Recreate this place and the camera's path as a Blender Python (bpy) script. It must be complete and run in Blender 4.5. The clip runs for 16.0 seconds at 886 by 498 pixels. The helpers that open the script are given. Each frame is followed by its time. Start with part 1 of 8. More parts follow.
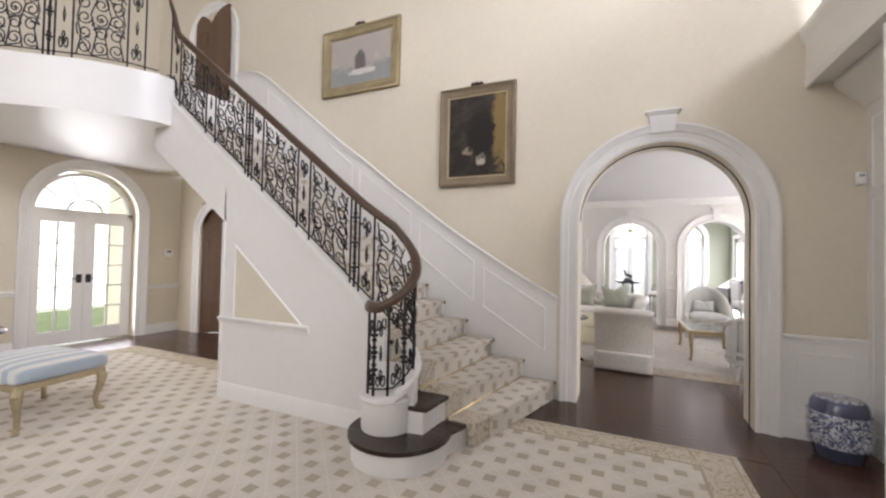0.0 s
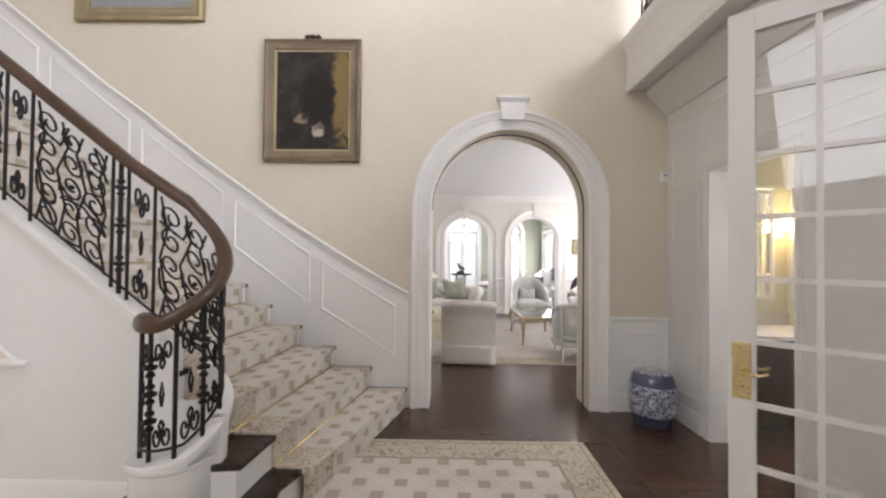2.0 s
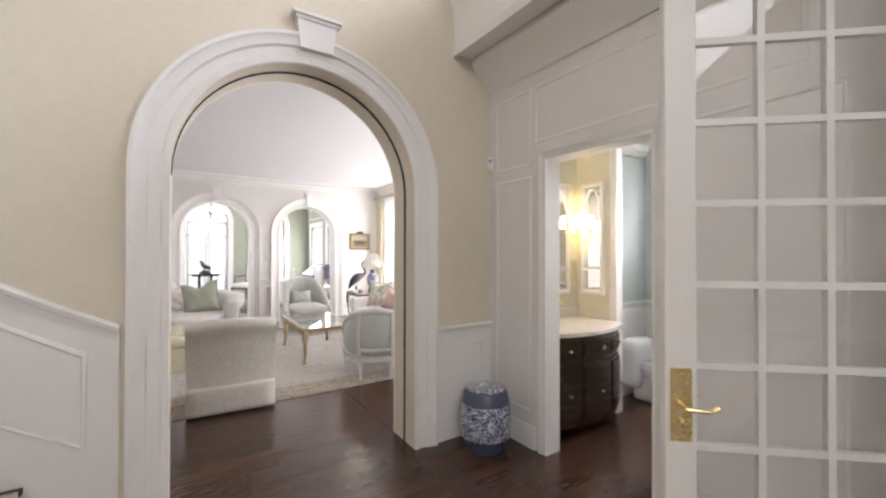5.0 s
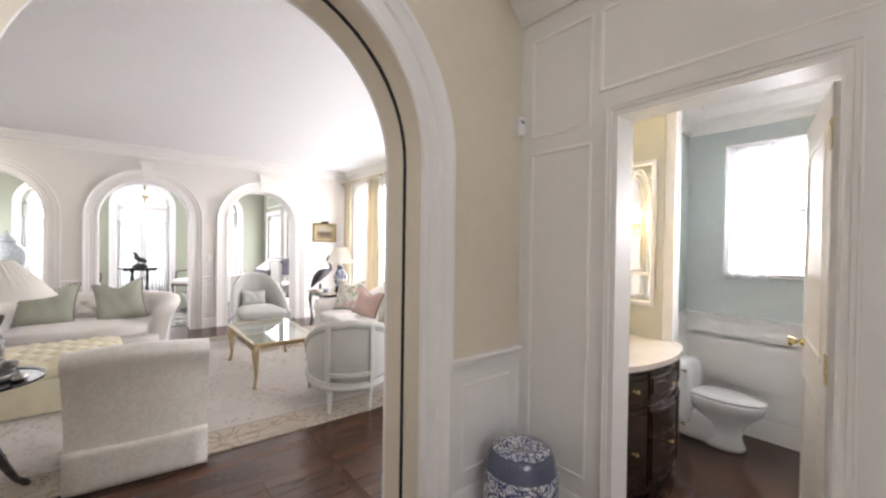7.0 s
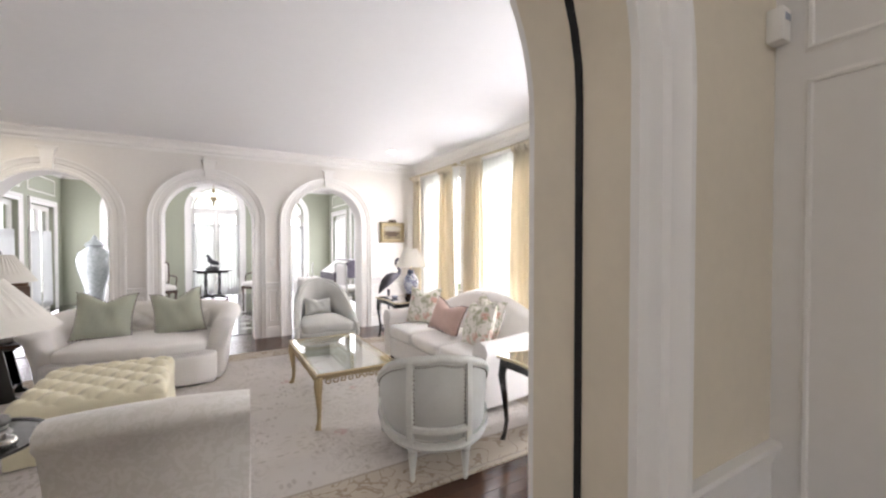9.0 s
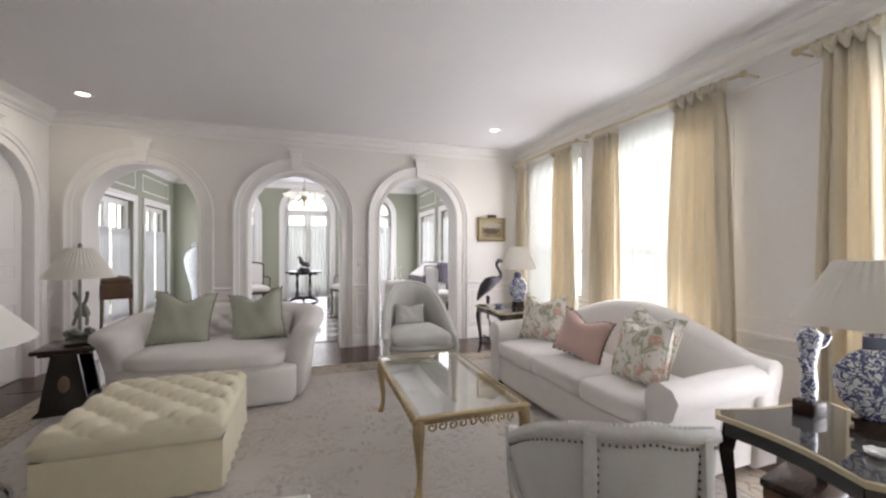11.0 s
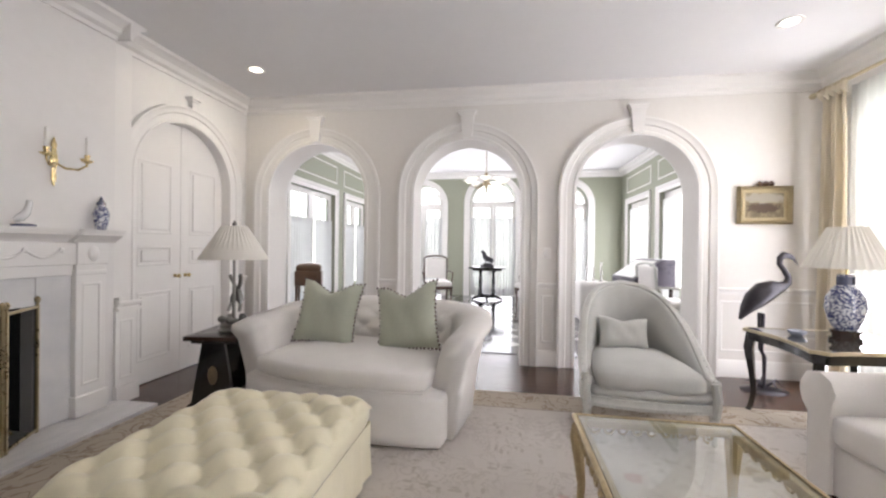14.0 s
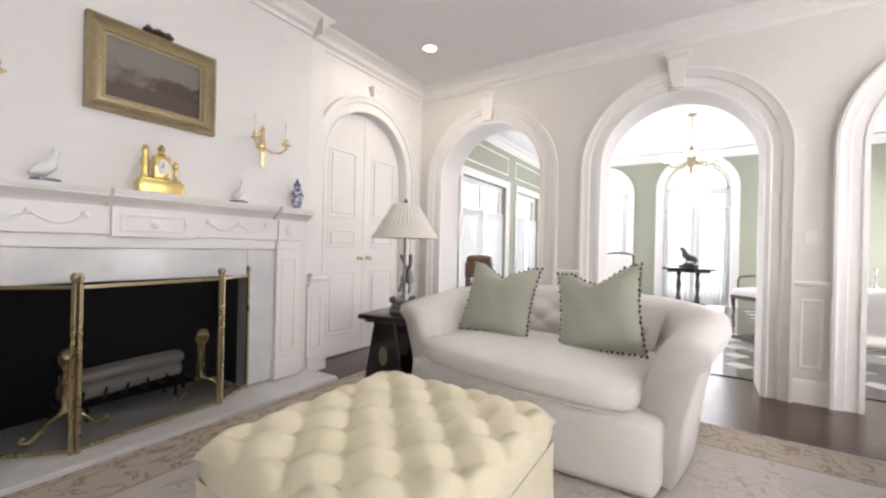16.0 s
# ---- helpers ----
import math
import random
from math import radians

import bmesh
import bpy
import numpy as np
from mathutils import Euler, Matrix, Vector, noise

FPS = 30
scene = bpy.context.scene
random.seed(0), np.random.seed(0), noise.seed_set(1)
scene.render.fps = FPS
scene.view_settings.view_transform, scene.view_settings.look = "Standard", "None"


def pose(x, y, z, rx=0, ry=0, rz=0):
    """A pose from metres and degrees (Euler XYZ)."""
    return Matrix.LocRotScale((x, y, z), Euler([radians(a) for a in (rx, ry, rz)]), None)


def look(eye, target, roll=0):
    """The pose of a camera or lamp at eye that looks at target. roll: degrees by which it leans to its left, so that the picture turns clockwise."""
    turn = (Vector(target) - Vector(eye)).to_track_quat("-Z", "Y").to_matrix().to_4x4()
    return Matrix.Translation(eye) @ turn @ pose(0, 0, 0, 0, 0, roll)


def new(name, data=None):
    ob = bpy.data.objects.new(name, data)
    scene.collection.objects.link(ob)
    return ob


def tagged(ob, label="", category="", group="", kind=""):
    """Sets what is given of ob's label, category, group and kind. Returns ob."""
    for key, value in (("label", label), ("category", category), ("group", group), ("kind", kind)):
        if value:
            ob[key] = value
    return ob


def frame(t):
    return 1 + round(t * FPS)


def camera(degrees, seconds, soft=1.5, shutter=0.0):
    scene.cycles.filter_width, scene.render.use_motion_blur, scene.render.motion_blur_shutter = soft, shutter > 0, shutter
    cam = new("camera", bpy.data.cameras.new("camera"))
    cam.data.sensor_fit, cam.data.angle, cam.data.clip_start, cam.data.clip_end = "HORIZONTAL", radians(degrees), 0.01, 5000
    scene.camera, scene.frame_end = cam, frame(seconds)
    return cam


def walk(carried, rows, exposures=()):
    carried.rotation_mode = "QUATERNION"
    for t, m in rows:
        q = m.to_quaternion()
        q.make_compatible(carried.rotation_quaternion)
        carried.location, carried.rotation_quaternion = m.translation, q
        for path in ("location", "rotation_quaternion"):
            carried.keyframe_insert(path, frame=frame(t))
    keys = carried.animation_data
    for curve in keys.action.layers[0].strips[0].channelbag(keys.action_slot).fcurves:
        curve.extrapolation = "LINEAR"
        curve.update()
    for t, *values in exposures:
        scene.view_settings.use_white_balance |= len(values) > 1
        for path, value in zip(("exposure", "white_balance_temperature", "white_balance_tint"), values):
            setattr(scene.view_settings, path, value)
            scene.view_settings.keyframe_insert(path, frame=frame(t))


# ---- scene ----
cam = camera(96.5, 16.0, soft=2.3)
PATH = [
    (0, (0.006, 0.038, 1.435), (-0.819, 1.859, 1.481), 1.2),
    (0.5, (-0.03, 0.168, 1.441), (-0.668, 2.063, 1.481), 1.1),
    (1, (-0.12, 0.295, 1.424), (-0.565, 2.244, 1.462), 1.0),
    (1.5, (-0.182, 0.439, 1.398), (-0.423, 2.424, 1.435), 0.8),
    (2, (-0.227, 0.618, 1.404), (-0.26, 2.617, 1.438), 0.6),
    (2.5, (-0.28, 0.803, 1.402), (-0.104, 2.795, 1.437), 0.5),
    (3, (-0.362, 0.995, 1.413), (0.023, 2.957, 1.443), 0.5),
    (3.5, (-0.378, 1.201, 1.408), (0.204, 3.114, 1.438), 0.2),
    (4, (-0.377, 1.397, 1.418), (0.395, 3.241, 1.444), -0.0),
    (4.5, (-0.359, 1.598, 1.42), (0.586, 3.36, 1.437), -0.0),
    (4.7, (-0.353, 1.669, 1.424), (0.661, 3.393, 1.441), -0.0),
    (6.8, (-0.082, 2.627, 1.429), (1.172, 4.185, 1.417), 0.9),
    (7, (-0.038, 2.738, 1.447), (1.208, 4.302, 1.426), 0.8),
    (7.5, (0.047, 2.982, 1.489), (1.255, 4.576, 1.46), 0.6),
    (8, (0.108, 3.235, 1.522), (1.257, 4.872, 1.487), 0.5),
    (8.2, (0.147, 3.322, 1.551), (1.26, 4.984, 1.5), 0.4),
    (10.3, (0.326, 4.461, 1.354), (1.135, 6.289, 1.363), 0.0),
    (10.5, (0.347, 4.563, 1.38), (1.109, 6.412, 1.374), -0.0),
    (11, (0.388, 4.803, 1.365), (1.019, 6.701, 1.361), 0.1),
    (11.5, (0.439, 5.042, 1.353), (0.932, 6.98, 1.344), 0.2),
    (12, (0.533, 5.276, 1.355), (0.877, 7.246, 1.338), 0.3),
    (12.5, (0.595, 5.51, 1.318), (0.784, 7.501, 1.304), 0.4),
    (13, (0.614, 5.738, 1.287), (0.649, 7.737, 1.278), 0.5),
    (13.5, (0.628, 5.969, 1.259), (0.499, 7.965, 1.25), 0.6),
    (14, (0.594, 6.191, 1.217), (0.286, 8.167, 1.209), 0.7),
    (14.5, (0.515, 6.399, 1.175), (0.024, 8.338, 1.166), 0.8),
    (15, (0.462, 6.531, 1.147), (-0.228, 8.408, 1.14), 1.0),
    (15.5, (0.418, 6.617, 1.102), (-0.482, 8.403, 1.096), 1.1),
    (16, (0.371, 6.649, 1.04), (-0.718, 8.327, 1.035), 1.3),
]
walk(cam, [(t, look(eye, target, roll)) for t, eye, target, roll in PATH],
     [(0.0, 0.22), (3.5, 0.28), (7.0, 0.43), (8.2, 0.38), (10.5, -0.36), (11.0, -0.42), (12.5, -0.28), (14.0, 0.0), (15.0, 0.26), (16.0, 0.4)])

# ---- world, sun, large lights ----
world = bpy.data.worlds.new("world")
scene.world = world
world.use_nodes = True
wn, wl = world.node_tree.nodes, world.node_tree.links
sky = wn.new("ShaderNodeTexSky")
sky.sky_type, sky.sun_disc = "NISHITA", False
sky.sun_elevation, sky.sun_rotation = radians(52), radians(175)
wl.new(sky.outputs[0], wn["Background"].inputs[0])
wn["Background"].inputs[1].default_value = 0.15


def lamp(name, kind, m, power, color=(1, 1, 1), size=1.0, size_y=None, angle=None):
    data = bpy.data.lights.new(name, kind)
    data.energy, data.color = power, color
    if kind == "AREA":
        data.shape, data.size, data.size_y = "RECTANGLE", size, size_y or size
    elif kind == "SUN":
        data.angle = angle
    else:
        data.shadow_soft_size = size
    ob = new(name, data)
    ob.matrix_world = m
    return ob


lamp("sun", "SUN", look((2, -20, 26), (0, 0, 0)), 3.0, (1, 0.95, 0.87), angle=radians(0.5))

DAY = (0.985, 0.96, 1.05)
# first lamp is added fill for the hall; the south wall has no window
lamp("fill_hall", "AREA", look((-2.6, -4.85, 4.6), (-1.4, 4, 3.0)), 195, (0.955, 0.96, 1.03), 5.5, 3.2)
lamp("daylight_gallery", "AREA", look((4.5, 0.9, 5.6), (-3.0, 3.4, 3.0)), 580, (0.93, 0.95, 1.08), 5.5, 1.1)
lamp("daylight_front_door", "AREA", look((-7.62, 3.38, 1.45), (0, 3.38, 1.45)), 26, DAY, 1.35, 2.7)
for y, w, power in ((9.42, 1.1, 50), (7.72, 1.24, 57), (5.60, 1.32, 66)):
    lamp("daylight_window", "AREA", look((3.444, y, 1.2), (0, y, 1.2)), power, DAY, w, 2.3)
for x, s in ((-2.80, 1), (3.30, -1)):
    for y, w in ((13.0, 1.7), (15.05, 1.3)):
        lamp("daylight_sunroom", "AREA", look((x, y, 1.15), (x + s, y, 1.15)), 48, DAY, w, 2.2)
for x in (-1.5, 0.29, 2.08):
    lamp("daylight_garden_door", "AREA", look((x, 16.16, 1.4), (x, 0, 1.4)), 24, DAY, 1.0, 2.8)
lamp("daylight_washroom", "AREA", look((4.0, 3.3, 1.9), (0, 3.3, 1.7)), 55, DAY, 0.9, 0.9)
for x in (2.365, 2.765):
    lamp("sconce_bulb", "POINT", pose(x, 4.19, 1.72), 3.0, (1, 0.78, 0.45), 0.03)

for x, y in ((-1.75, 9.62), (2.61, 9.40)):
    lamp("can_bulb", "AREA", look((x, y, 2.862), (x, y, 0)), 6, (1, 0.88, 0.72), 0.11)
lamp("can_bulb", "AREA", look((-5.1, 3.2, 2.82), (-5.1, 3.2, 0)), 8, (1, 0.88, 0.72), 0.11)

# ---- materials ----
MATS = {}


def material(name, color, rough=0.6, metal=0.0, grain=0.0, scale=30.0, bump=0.0, color2=None, spec=0.5, coat=0.0, sheen=0.0, trans=0.0, stretch=(1, 1, 1), wear=0.0, glow=None):
    """A principled material with a fine grain, a broad mottling and relief, at real-world size."""
    m = bpy.data.materials.new(name)
    m.use_nodes = True
    n, l = m.node_tree.nodes, m.node_tree.links
    p = n["Principled BSDF"]
    p.inputs["Roughness"].default_value, p.inputs["Metallic"].default_value = rough, metal
    p.inputs["Specular IOR Level"].default_value = spec
    p.inputs["Coat Weight"].default_value, p.inputs["Sheen Weight"].default_value = coat, sheen
    p.inputs["Transmission Weight"].default_value = trans
    p.inputs["Base Color"].default_value = (*color, 1)
    if glow:
        p.inputs["Emission Color"].default_value, p.inputs["Emission Strength"].default_value = (*glow[0], 1), glow[1]
    if grain or bump or color2:
        tc, mp = n.new("ShaderNodeTexCoord"), n.new("ShaderNodeMapping")
        mp.inputs["Scale"].default_value = stretch
        l.new(tc.outputs["Object"], mp.inputs[0])
        fine, broad = n.new("ShaderNodeTexNoise"), n.new("ShaderNodeTexNoise")
        fine.inputs["Scale"].default_value, fine.inputs["Detail"].default_value = scale, 5
        broad.inputs["Scale"].default_value, broad.inputs["Detail"].default_value = scale * 0.06, 3
        l.new(mp.outputs[0], fine.inputs[0]), l.new(mp.outputs[0], broad.inputs[0])
        mix = n.new("ShaderNodeMix")
        mix.data_type = "RGBA"
        add = n.new("ShaderNodeMath")
        add.operation = "ADD"
        l.new(fine.outputs[0], add.inputs[0]), l.new(broad.outputs[0], add.inputs[1])
        half = n.new("ShaderNodeMapRange")
        half.inputs["From Min"].default_value, half.inputs["From Max"].default_value = 0.6, 1.4
        l.new(add.outputs[0], half.inputs[0])
        l.new(half.outputs[0], mix.inputs["Factor"])
        other = color2 or tuple(c * (1 - grain) for c in color)
        mix.inputs["A"].default_value, mix.inputs["B"].default_value = (*color, 1), (*other, 1)
        l.new(mix.outputs["Result"], p.inputs["Base Color"])
        if wear:
            rr = n.new("ShaderNodeMapRange")
            rr.inputs["To Min"].default_value, rr.inputs["To Max"].default_value = rough - wear, rough + wear
            l.new(half.outputs[0], rr.inputs[0]), l.new(rr.outputs[0], p.inputs["Roughness"])
        if bump:
            b = n.new("ShaderNodeBump")
            b.inputs["Strength"].default_value, b.inputs["Distance"].default_value = min(1, bump), 0.002
            l.new(fine.outputs[0], b.inputs["Height"]), l.new(b.outputs[0], p.inputs["Normal"])
    MATS[name] = m
    return m


white_paint = material("white_paint", (0.82, 0.80, 0.775), 0.45, grain=0.05, scale=14, bump=0.08)
trim_paint = material("trim_paint", (0.85, 0.83, 0.80), 0.35, grain=0.04, scale=10, bump=0.05)
plaster_cream = material("plaster_cream", (0.735, 0.665, 0.54), 0.8, grain=0.07, scale=22, bump=0.15)
plaster_white = material("plaster_white", (0.80, 0.77, 0.73), 0.75, grain=0.05, scale=20, bump=0.12)
ceiling_paint = material("ceiling_paint", (0.80, 0.79, 0.79), 0.8, grain=0.03, scale=12, bump=0.06)
sage_paint = material("sage_paint", (0.345, 0.36, 0.275), 0.6, grain=0.06, scale=18, bump=0.08)
teal_paint = material("teal_paint", (0.56, 0.61, 0.58), 0.65, grain=0.07, scale=18, bump=0.08)
glass = material("glass", (1, 1, 1), 0.0, trans=1.0)
glass.node_tree.nodes["Principled BSDF"].inputs["IOR"].default_value = 1.45
mirror_glass = material("mirror_glass", (0.9, 0.91, 0.9), 0.02, 1.0)
dark_wood = material("dark_wood", (0.035, 0.018, 0.012), 0.25, grain=0.4, scale=40, stretch=(1, 8, 8), bump=0.05, wear=0.08)
walnut = material("walnut", (0.16, 0.085, 0.045), 0.35, grain=0.45, scale=18, stretch=(6, 6, 0.7), bump=0.1, wear=0.08)
handrail_wood = material("handrail_wood", (0.085, 0.045, 0.025), 0.3, grain=0.35, scale=30, bump=0.05)
brass = material("brass", (0.74, 0.60, 0.32), 0.25, 1.0, grain=0.15, scale=60, wear=0.1)
iron = material("iron", (0.035, 0.030, 0.030), 0.45, 0.6, grain=0.3, scale=60, bump=0.2)
black_lacquer = material("black_lacquer", (0.012, 0.011, 0.011), 0.18, grain=0.3, scale=25, coat=0.5)
slot_dark = material("slot_dark", (0.012, 0.011, 0.010), 0.8)

# ---- building helpers ----
CUBE = ((0, 1, 3, 2), (4, 6, 7, 5), (0, 4, 5, 1), (2, 3, 7, 6), (0, 2, 6, 4), (1, 5, 7, 3))


def box(bm, x0, x1, y0, y1, z0, z1, m=None):
    vs = [bm.verts.new((x, y, z)) for x in (x0, x1) for y in (y0, y1) for z in (z0, z1)]
    for f in CUBE:
        bm.faces.new([vs[i] for i in f])
    if m is not None:
        bmesh.ops.transform(bm, matrix=m, verts=vs)
    return vs


def rbox(bm, x0, x1, y0, y1, z0, z1, r=0.01, seg=2, m=None):
    """A box with rounded edges."""
    t = bmesh.new()
    box(t, x0, x1, y0, y1, z0, z1)
    bmesh.ops.bevel(t, geom=t.edges[:], offset=r, segments=seg, profile=0.5, affect="EDGES")
    merge(bm, t, m)


def merge(bm, other, m=None):
    if m is not None:
        bmesh.ops.transform(other, matrix=m, verts=other.verts[:])
    me = bpy.data.meshes.new("tmp")
    other.to_mesh(me)
    other.free()
    bm.from_mesh(me)
    bpy.data.meshes.remove(me)


def lathe(bm, profile, seg=20, m=None, sx=1.0, sy=1.0):
    """Turns a profile of (radius, height) round the z axis."""
    t = bmesh.new()
    rings = []
    for r, z in profile:
        rings.append([t.verts.new((sx * max(r, 1e-4) * math.cos(2 * math.pi * i / seg), sy * max(r, 1e-4) * math.sin(2 * math.pi * i / seg), z)) for i in range(seg)])
    for a, b in zip(rings, rings[1:]):
        for i in range(seg):
            t.faces.new((a[i], a[(i + 1) % seg], b[(i + 1) % seg], b[i]))
    t.faces.new(rings[0][::-1]), t.faces.new(rings[-1])
    merge(bm, t, m)


def tube(bm, pts, r=0.01, seg=8, closed=False, radii=None):
    """A round bar along a line of points."""
    pts = [Vector(p) for p in pts]
    rings, n = [], len(pts)
    up = None
    for i, p in enumerate(pts):
        a = pts[i - 1] if i or closed else p
        b = pts[(i + 1) % n] if i < n - 1 or closed else p
        d = (b - a).normalized()
        if up is None:
            up = Vector((0, 0, 1)) if abs(d.z) < 0.9 else Vector((1, 0, 0))
        side = d.cross(up).normalized()
        up = side.cross(d).normalized()
        rr = radii[i] if radii else r
        rings.append([bm.verts.new(p + rr * (math.cos(2 * math.pi * k / seg) * side + math.sin(2 * math.pi * k / seg) * up)) for k in range(seg)])
    pairs = list(zip(rings, rings[1:])) + ([(rings[-1], rings[0])] if closed else [])
    for a, b in pairs:
        for k in range(seg):
            bm.faces.new((a[k], a[(k + 1) % seg], b[(k + 1) % seg], b[k]))
    if not closed:
        bm.faces.new(rings[0][::-1]), bm.faces.new(rings[-1])


def sweep(bm, path, profile, closed=False, ends=True):
    """Sweeps a profile along a path. Each path item: origin, axis a, axis b; each profile item: (along a, along b)."""
    rings = [[bm.verts.new(Vector(o) + u * Vector(a) + v * Vector(b)) for u, v in profile] for o, a, b in path]
    n = len(profile)
    pairs = list(zip(rings, rings[1:])) + ([(rings[-1], rings[0])] if closed else [])
    for p, q in pairs:
        for k in range(n):
            bm.faces.new((p[k], p[(k + 1) % n], q[(k + 1) % n], q[k]))
    if ends and not closed:
        bm.faces.new(rings[0][::-1]), bm.faces.new(rings[-1])


def prism(bm, pts, z0, z1):
    """An upright prism on a plan outline."""
    lo, hi = [bm.verts.new((x, y, z0)) for x, y in pts], [bm.verts.new((x, y, z1)) for x, y in pts]
    n = len(pts)
    for i in range(n):
        bm.faces.new((lo[i], lo[(i + 1) % n], hi[(i + 1) % n], hi[i]))
    bm.faces.new(lo[::-1]), bm.faces.new(hi)


def finish(name, bm, mat, smooth=None):
    bmesh.ops.recalc_face_normals(bm, faces=bm.faces[:])
    me = bpy.data.meshes.new(name)
    bm.to_mesh(me)
    bm.free()
    for one in mat if isinstance(mat, (list, tuple)) else [mat]:
        me.materials.append(one)
    if smooth is not None:
        me.shade_smooth()
        if smooth < 180:
            me.set_sharp_from_angle(angle=radians(smooth))
    return new(name, me)


def part(name, bm, mat, parent, label="", smooth=35):
    ob = finish(name, bm, mat, smooth)
    ob.parent = parent
    return tagged(ob, label)


def thing(name, label, category, m=None, group="", kind=""):
    ob = tagged(new(name), label, category, group, kind)
    ob.empty_display_size = 0.1
    if m is not None:
        ob.matrix_world = m
    return ob


def structure(name, bm, mat, label, category, smooth=35):
    return tagged(finish(name, bm, mat, smooth), label, category, kind="structure")


def solid(name, mat, label, category, *boxes):
    bm = bmesh.new()
    for b in boxes:
        box(bm, *b)
    return structure(name, bm, mat, label, category)


# A wall in u (along), w (through), z; axis "x": u is x and w is y; axis "y": u is y and w is x.
def wall_point(axis, u, w, z):
    return (u, w, z) if axis == "x" else (w, u, z)


def arch_wall(bm, axis, w0, w1, u0, u1, z0, z1, openings, seg=28):
    """A wall with round-headed or square openings that go through it: (centre, half width, spring height, round?, sill)."""
    def quad(pts):
        bm.faces.new([bm.verts.new(wall_point(axis, *p)) for p in pts])

    def slab(a, b, za, zb, zc, zd):
        """Between u=a and b, from za (at a), zb (at b) up to zc, zd, both faces and the underside."""
        for w in (w0, w1):
            quad(((a, w, za), (b, w, zb), (b, w, zd), (a, w, zc)))
        quad(((a, w0, za), (b, w0, zb), (b, w1, zb), (a, w1, za)))
        quad(((a, w0, zc), (b, w0, zd), (b, w1, zd), (a, w1, zc)))

    at = u0
    for c, h, spring, round_head, sill in sorted(openings):
        slab(at, c - h, z0, z0, z1, z1)
        lo = max(sill, z0)
        if lo > z0:
            slab(c - h, c + h, z0, z0, lo, lo)
        for u in (c - h, c + h):
            quad(((u, w0, lo), (u, w1, lo), (u, w1, spring), (u, w0, spring)))
        if round_head:
            us = [(c - h * math.cos(math.pi * i / seg), spring + h * math.sin(math.pi * i / seg)) for i in range(seg + 1)]
            for (a, za), (b, zb) in zip(us, us[1:]):
                slab(a, b, za, zb, z1, z1)
        else:
            slab(c - h, c + h, spring, spring, z1, z1)
        at = c + h
    slab(at, u1, z0, z0, z1, z1)
    for u in (u0, u1):
        quad(((u, w0, z0), (u, w1, z0), (u, w1, z1), (u, w0, z1)))
    bmesh.ops.remove_doubles(bm, verts=bm.verts[:], dist=1e-5)


CASING = [(0, 0), (0, 0.022), (0.03, 0.026), (0.04, 0.018), (0.09, 0.02), (0.10, 0.034), (0.14, 0.038), (0.155, 0.05), (0.175, 0.05), (0.175, 0)]


def arch_casing(bm, axis, face, out, c, h, spring, z0=0.0, width=0.175, depth=1.0, seg=32):
    """A moulded casing round an arched opening, on the wall face, standing out along the sign of out."""
    pts = [(c - h, z0, -1, 0)] + [(c - h * math.cos(math.pi * i / seg), spring + h * math.sin(math.pi * i / seg), -math.cos(math.pi * i / seg), math.sin(math.pi * i / seg)) for i in range(seg + 1)] + [(c + h, z0, 1, 0)]
    path = [(wall_point(axis, u, face, z), wall_point(axis, du, 0, dz), wall_point(axis, 0, out, 0)) for u, z, du, dz in pts]
    sweep(bm, path, [(a * width / 0.175, b * depth) for a, b in CASING])


def square_casing(bm, axis, face, out, c, h, top, z0=0.0, width=0.1, depth=0.7):
    pts = [(c - h, z0, -1, 0), (c - h, top, -1, 1), (c + h, top, 1, 1), (c + h, z0, 1, 0)]
    path = [(wall_point(axis, u, face, z), wall_point(axis, du, 0, dz), wall_point(axis, 0, out, 0)) for u, z, du, dz in pts]
    sweep(bm, path, [(a * width / 0.175, b * depth) for a, b in CASING])


def keystone(bm, axis, face, out, c, z0, z1, w0=0.07, w1=0.105, depth=0.058, cap=True):
    vs = []
    for d in (0, depth):
        for u, z in ((-w0, z0), (w0, z0), (w1, z1), (-w1, z1)):
            vs.append(bm.verts.new(wall_point(axis, c + u, face + out * d, z)))
    for f in ((0, 1, 2, 3), (7, 6, 5, 4), (0, 4, 5, 1), (1, 5, 6, 2), (2, 6, 7, 3), (3, 7, 4, 0)):
        bm.faces.new([vs[i] for i in f])
    if cap:
        for k, (zz, gg) in enumerate(((0.0, 0.012), (0.02, 0.028))):
            a, b = wall_point(axis, c - w1 - gg, face, z1 + zz), wall_point(axis, c + w1 + gg, face + out * (depth + gg), z1 + zz + 0.02)
            box(bm, min(a[0], b[0]), max(a[0], b[0]), min(a[1], b[1]), max(a[1], b[1]), a[2], b[2])


def run(bm, axis, face, out, u0, u1, z, profile):
    """A straight moulding along a wall: profile of (out, up)."""
    path = [(wall_point(axis, u, face, z), wall_point(axis, 0, out, 0), (0, 0, 1)) for u in (u0, u1)]
    sweep(bm, path, profile)


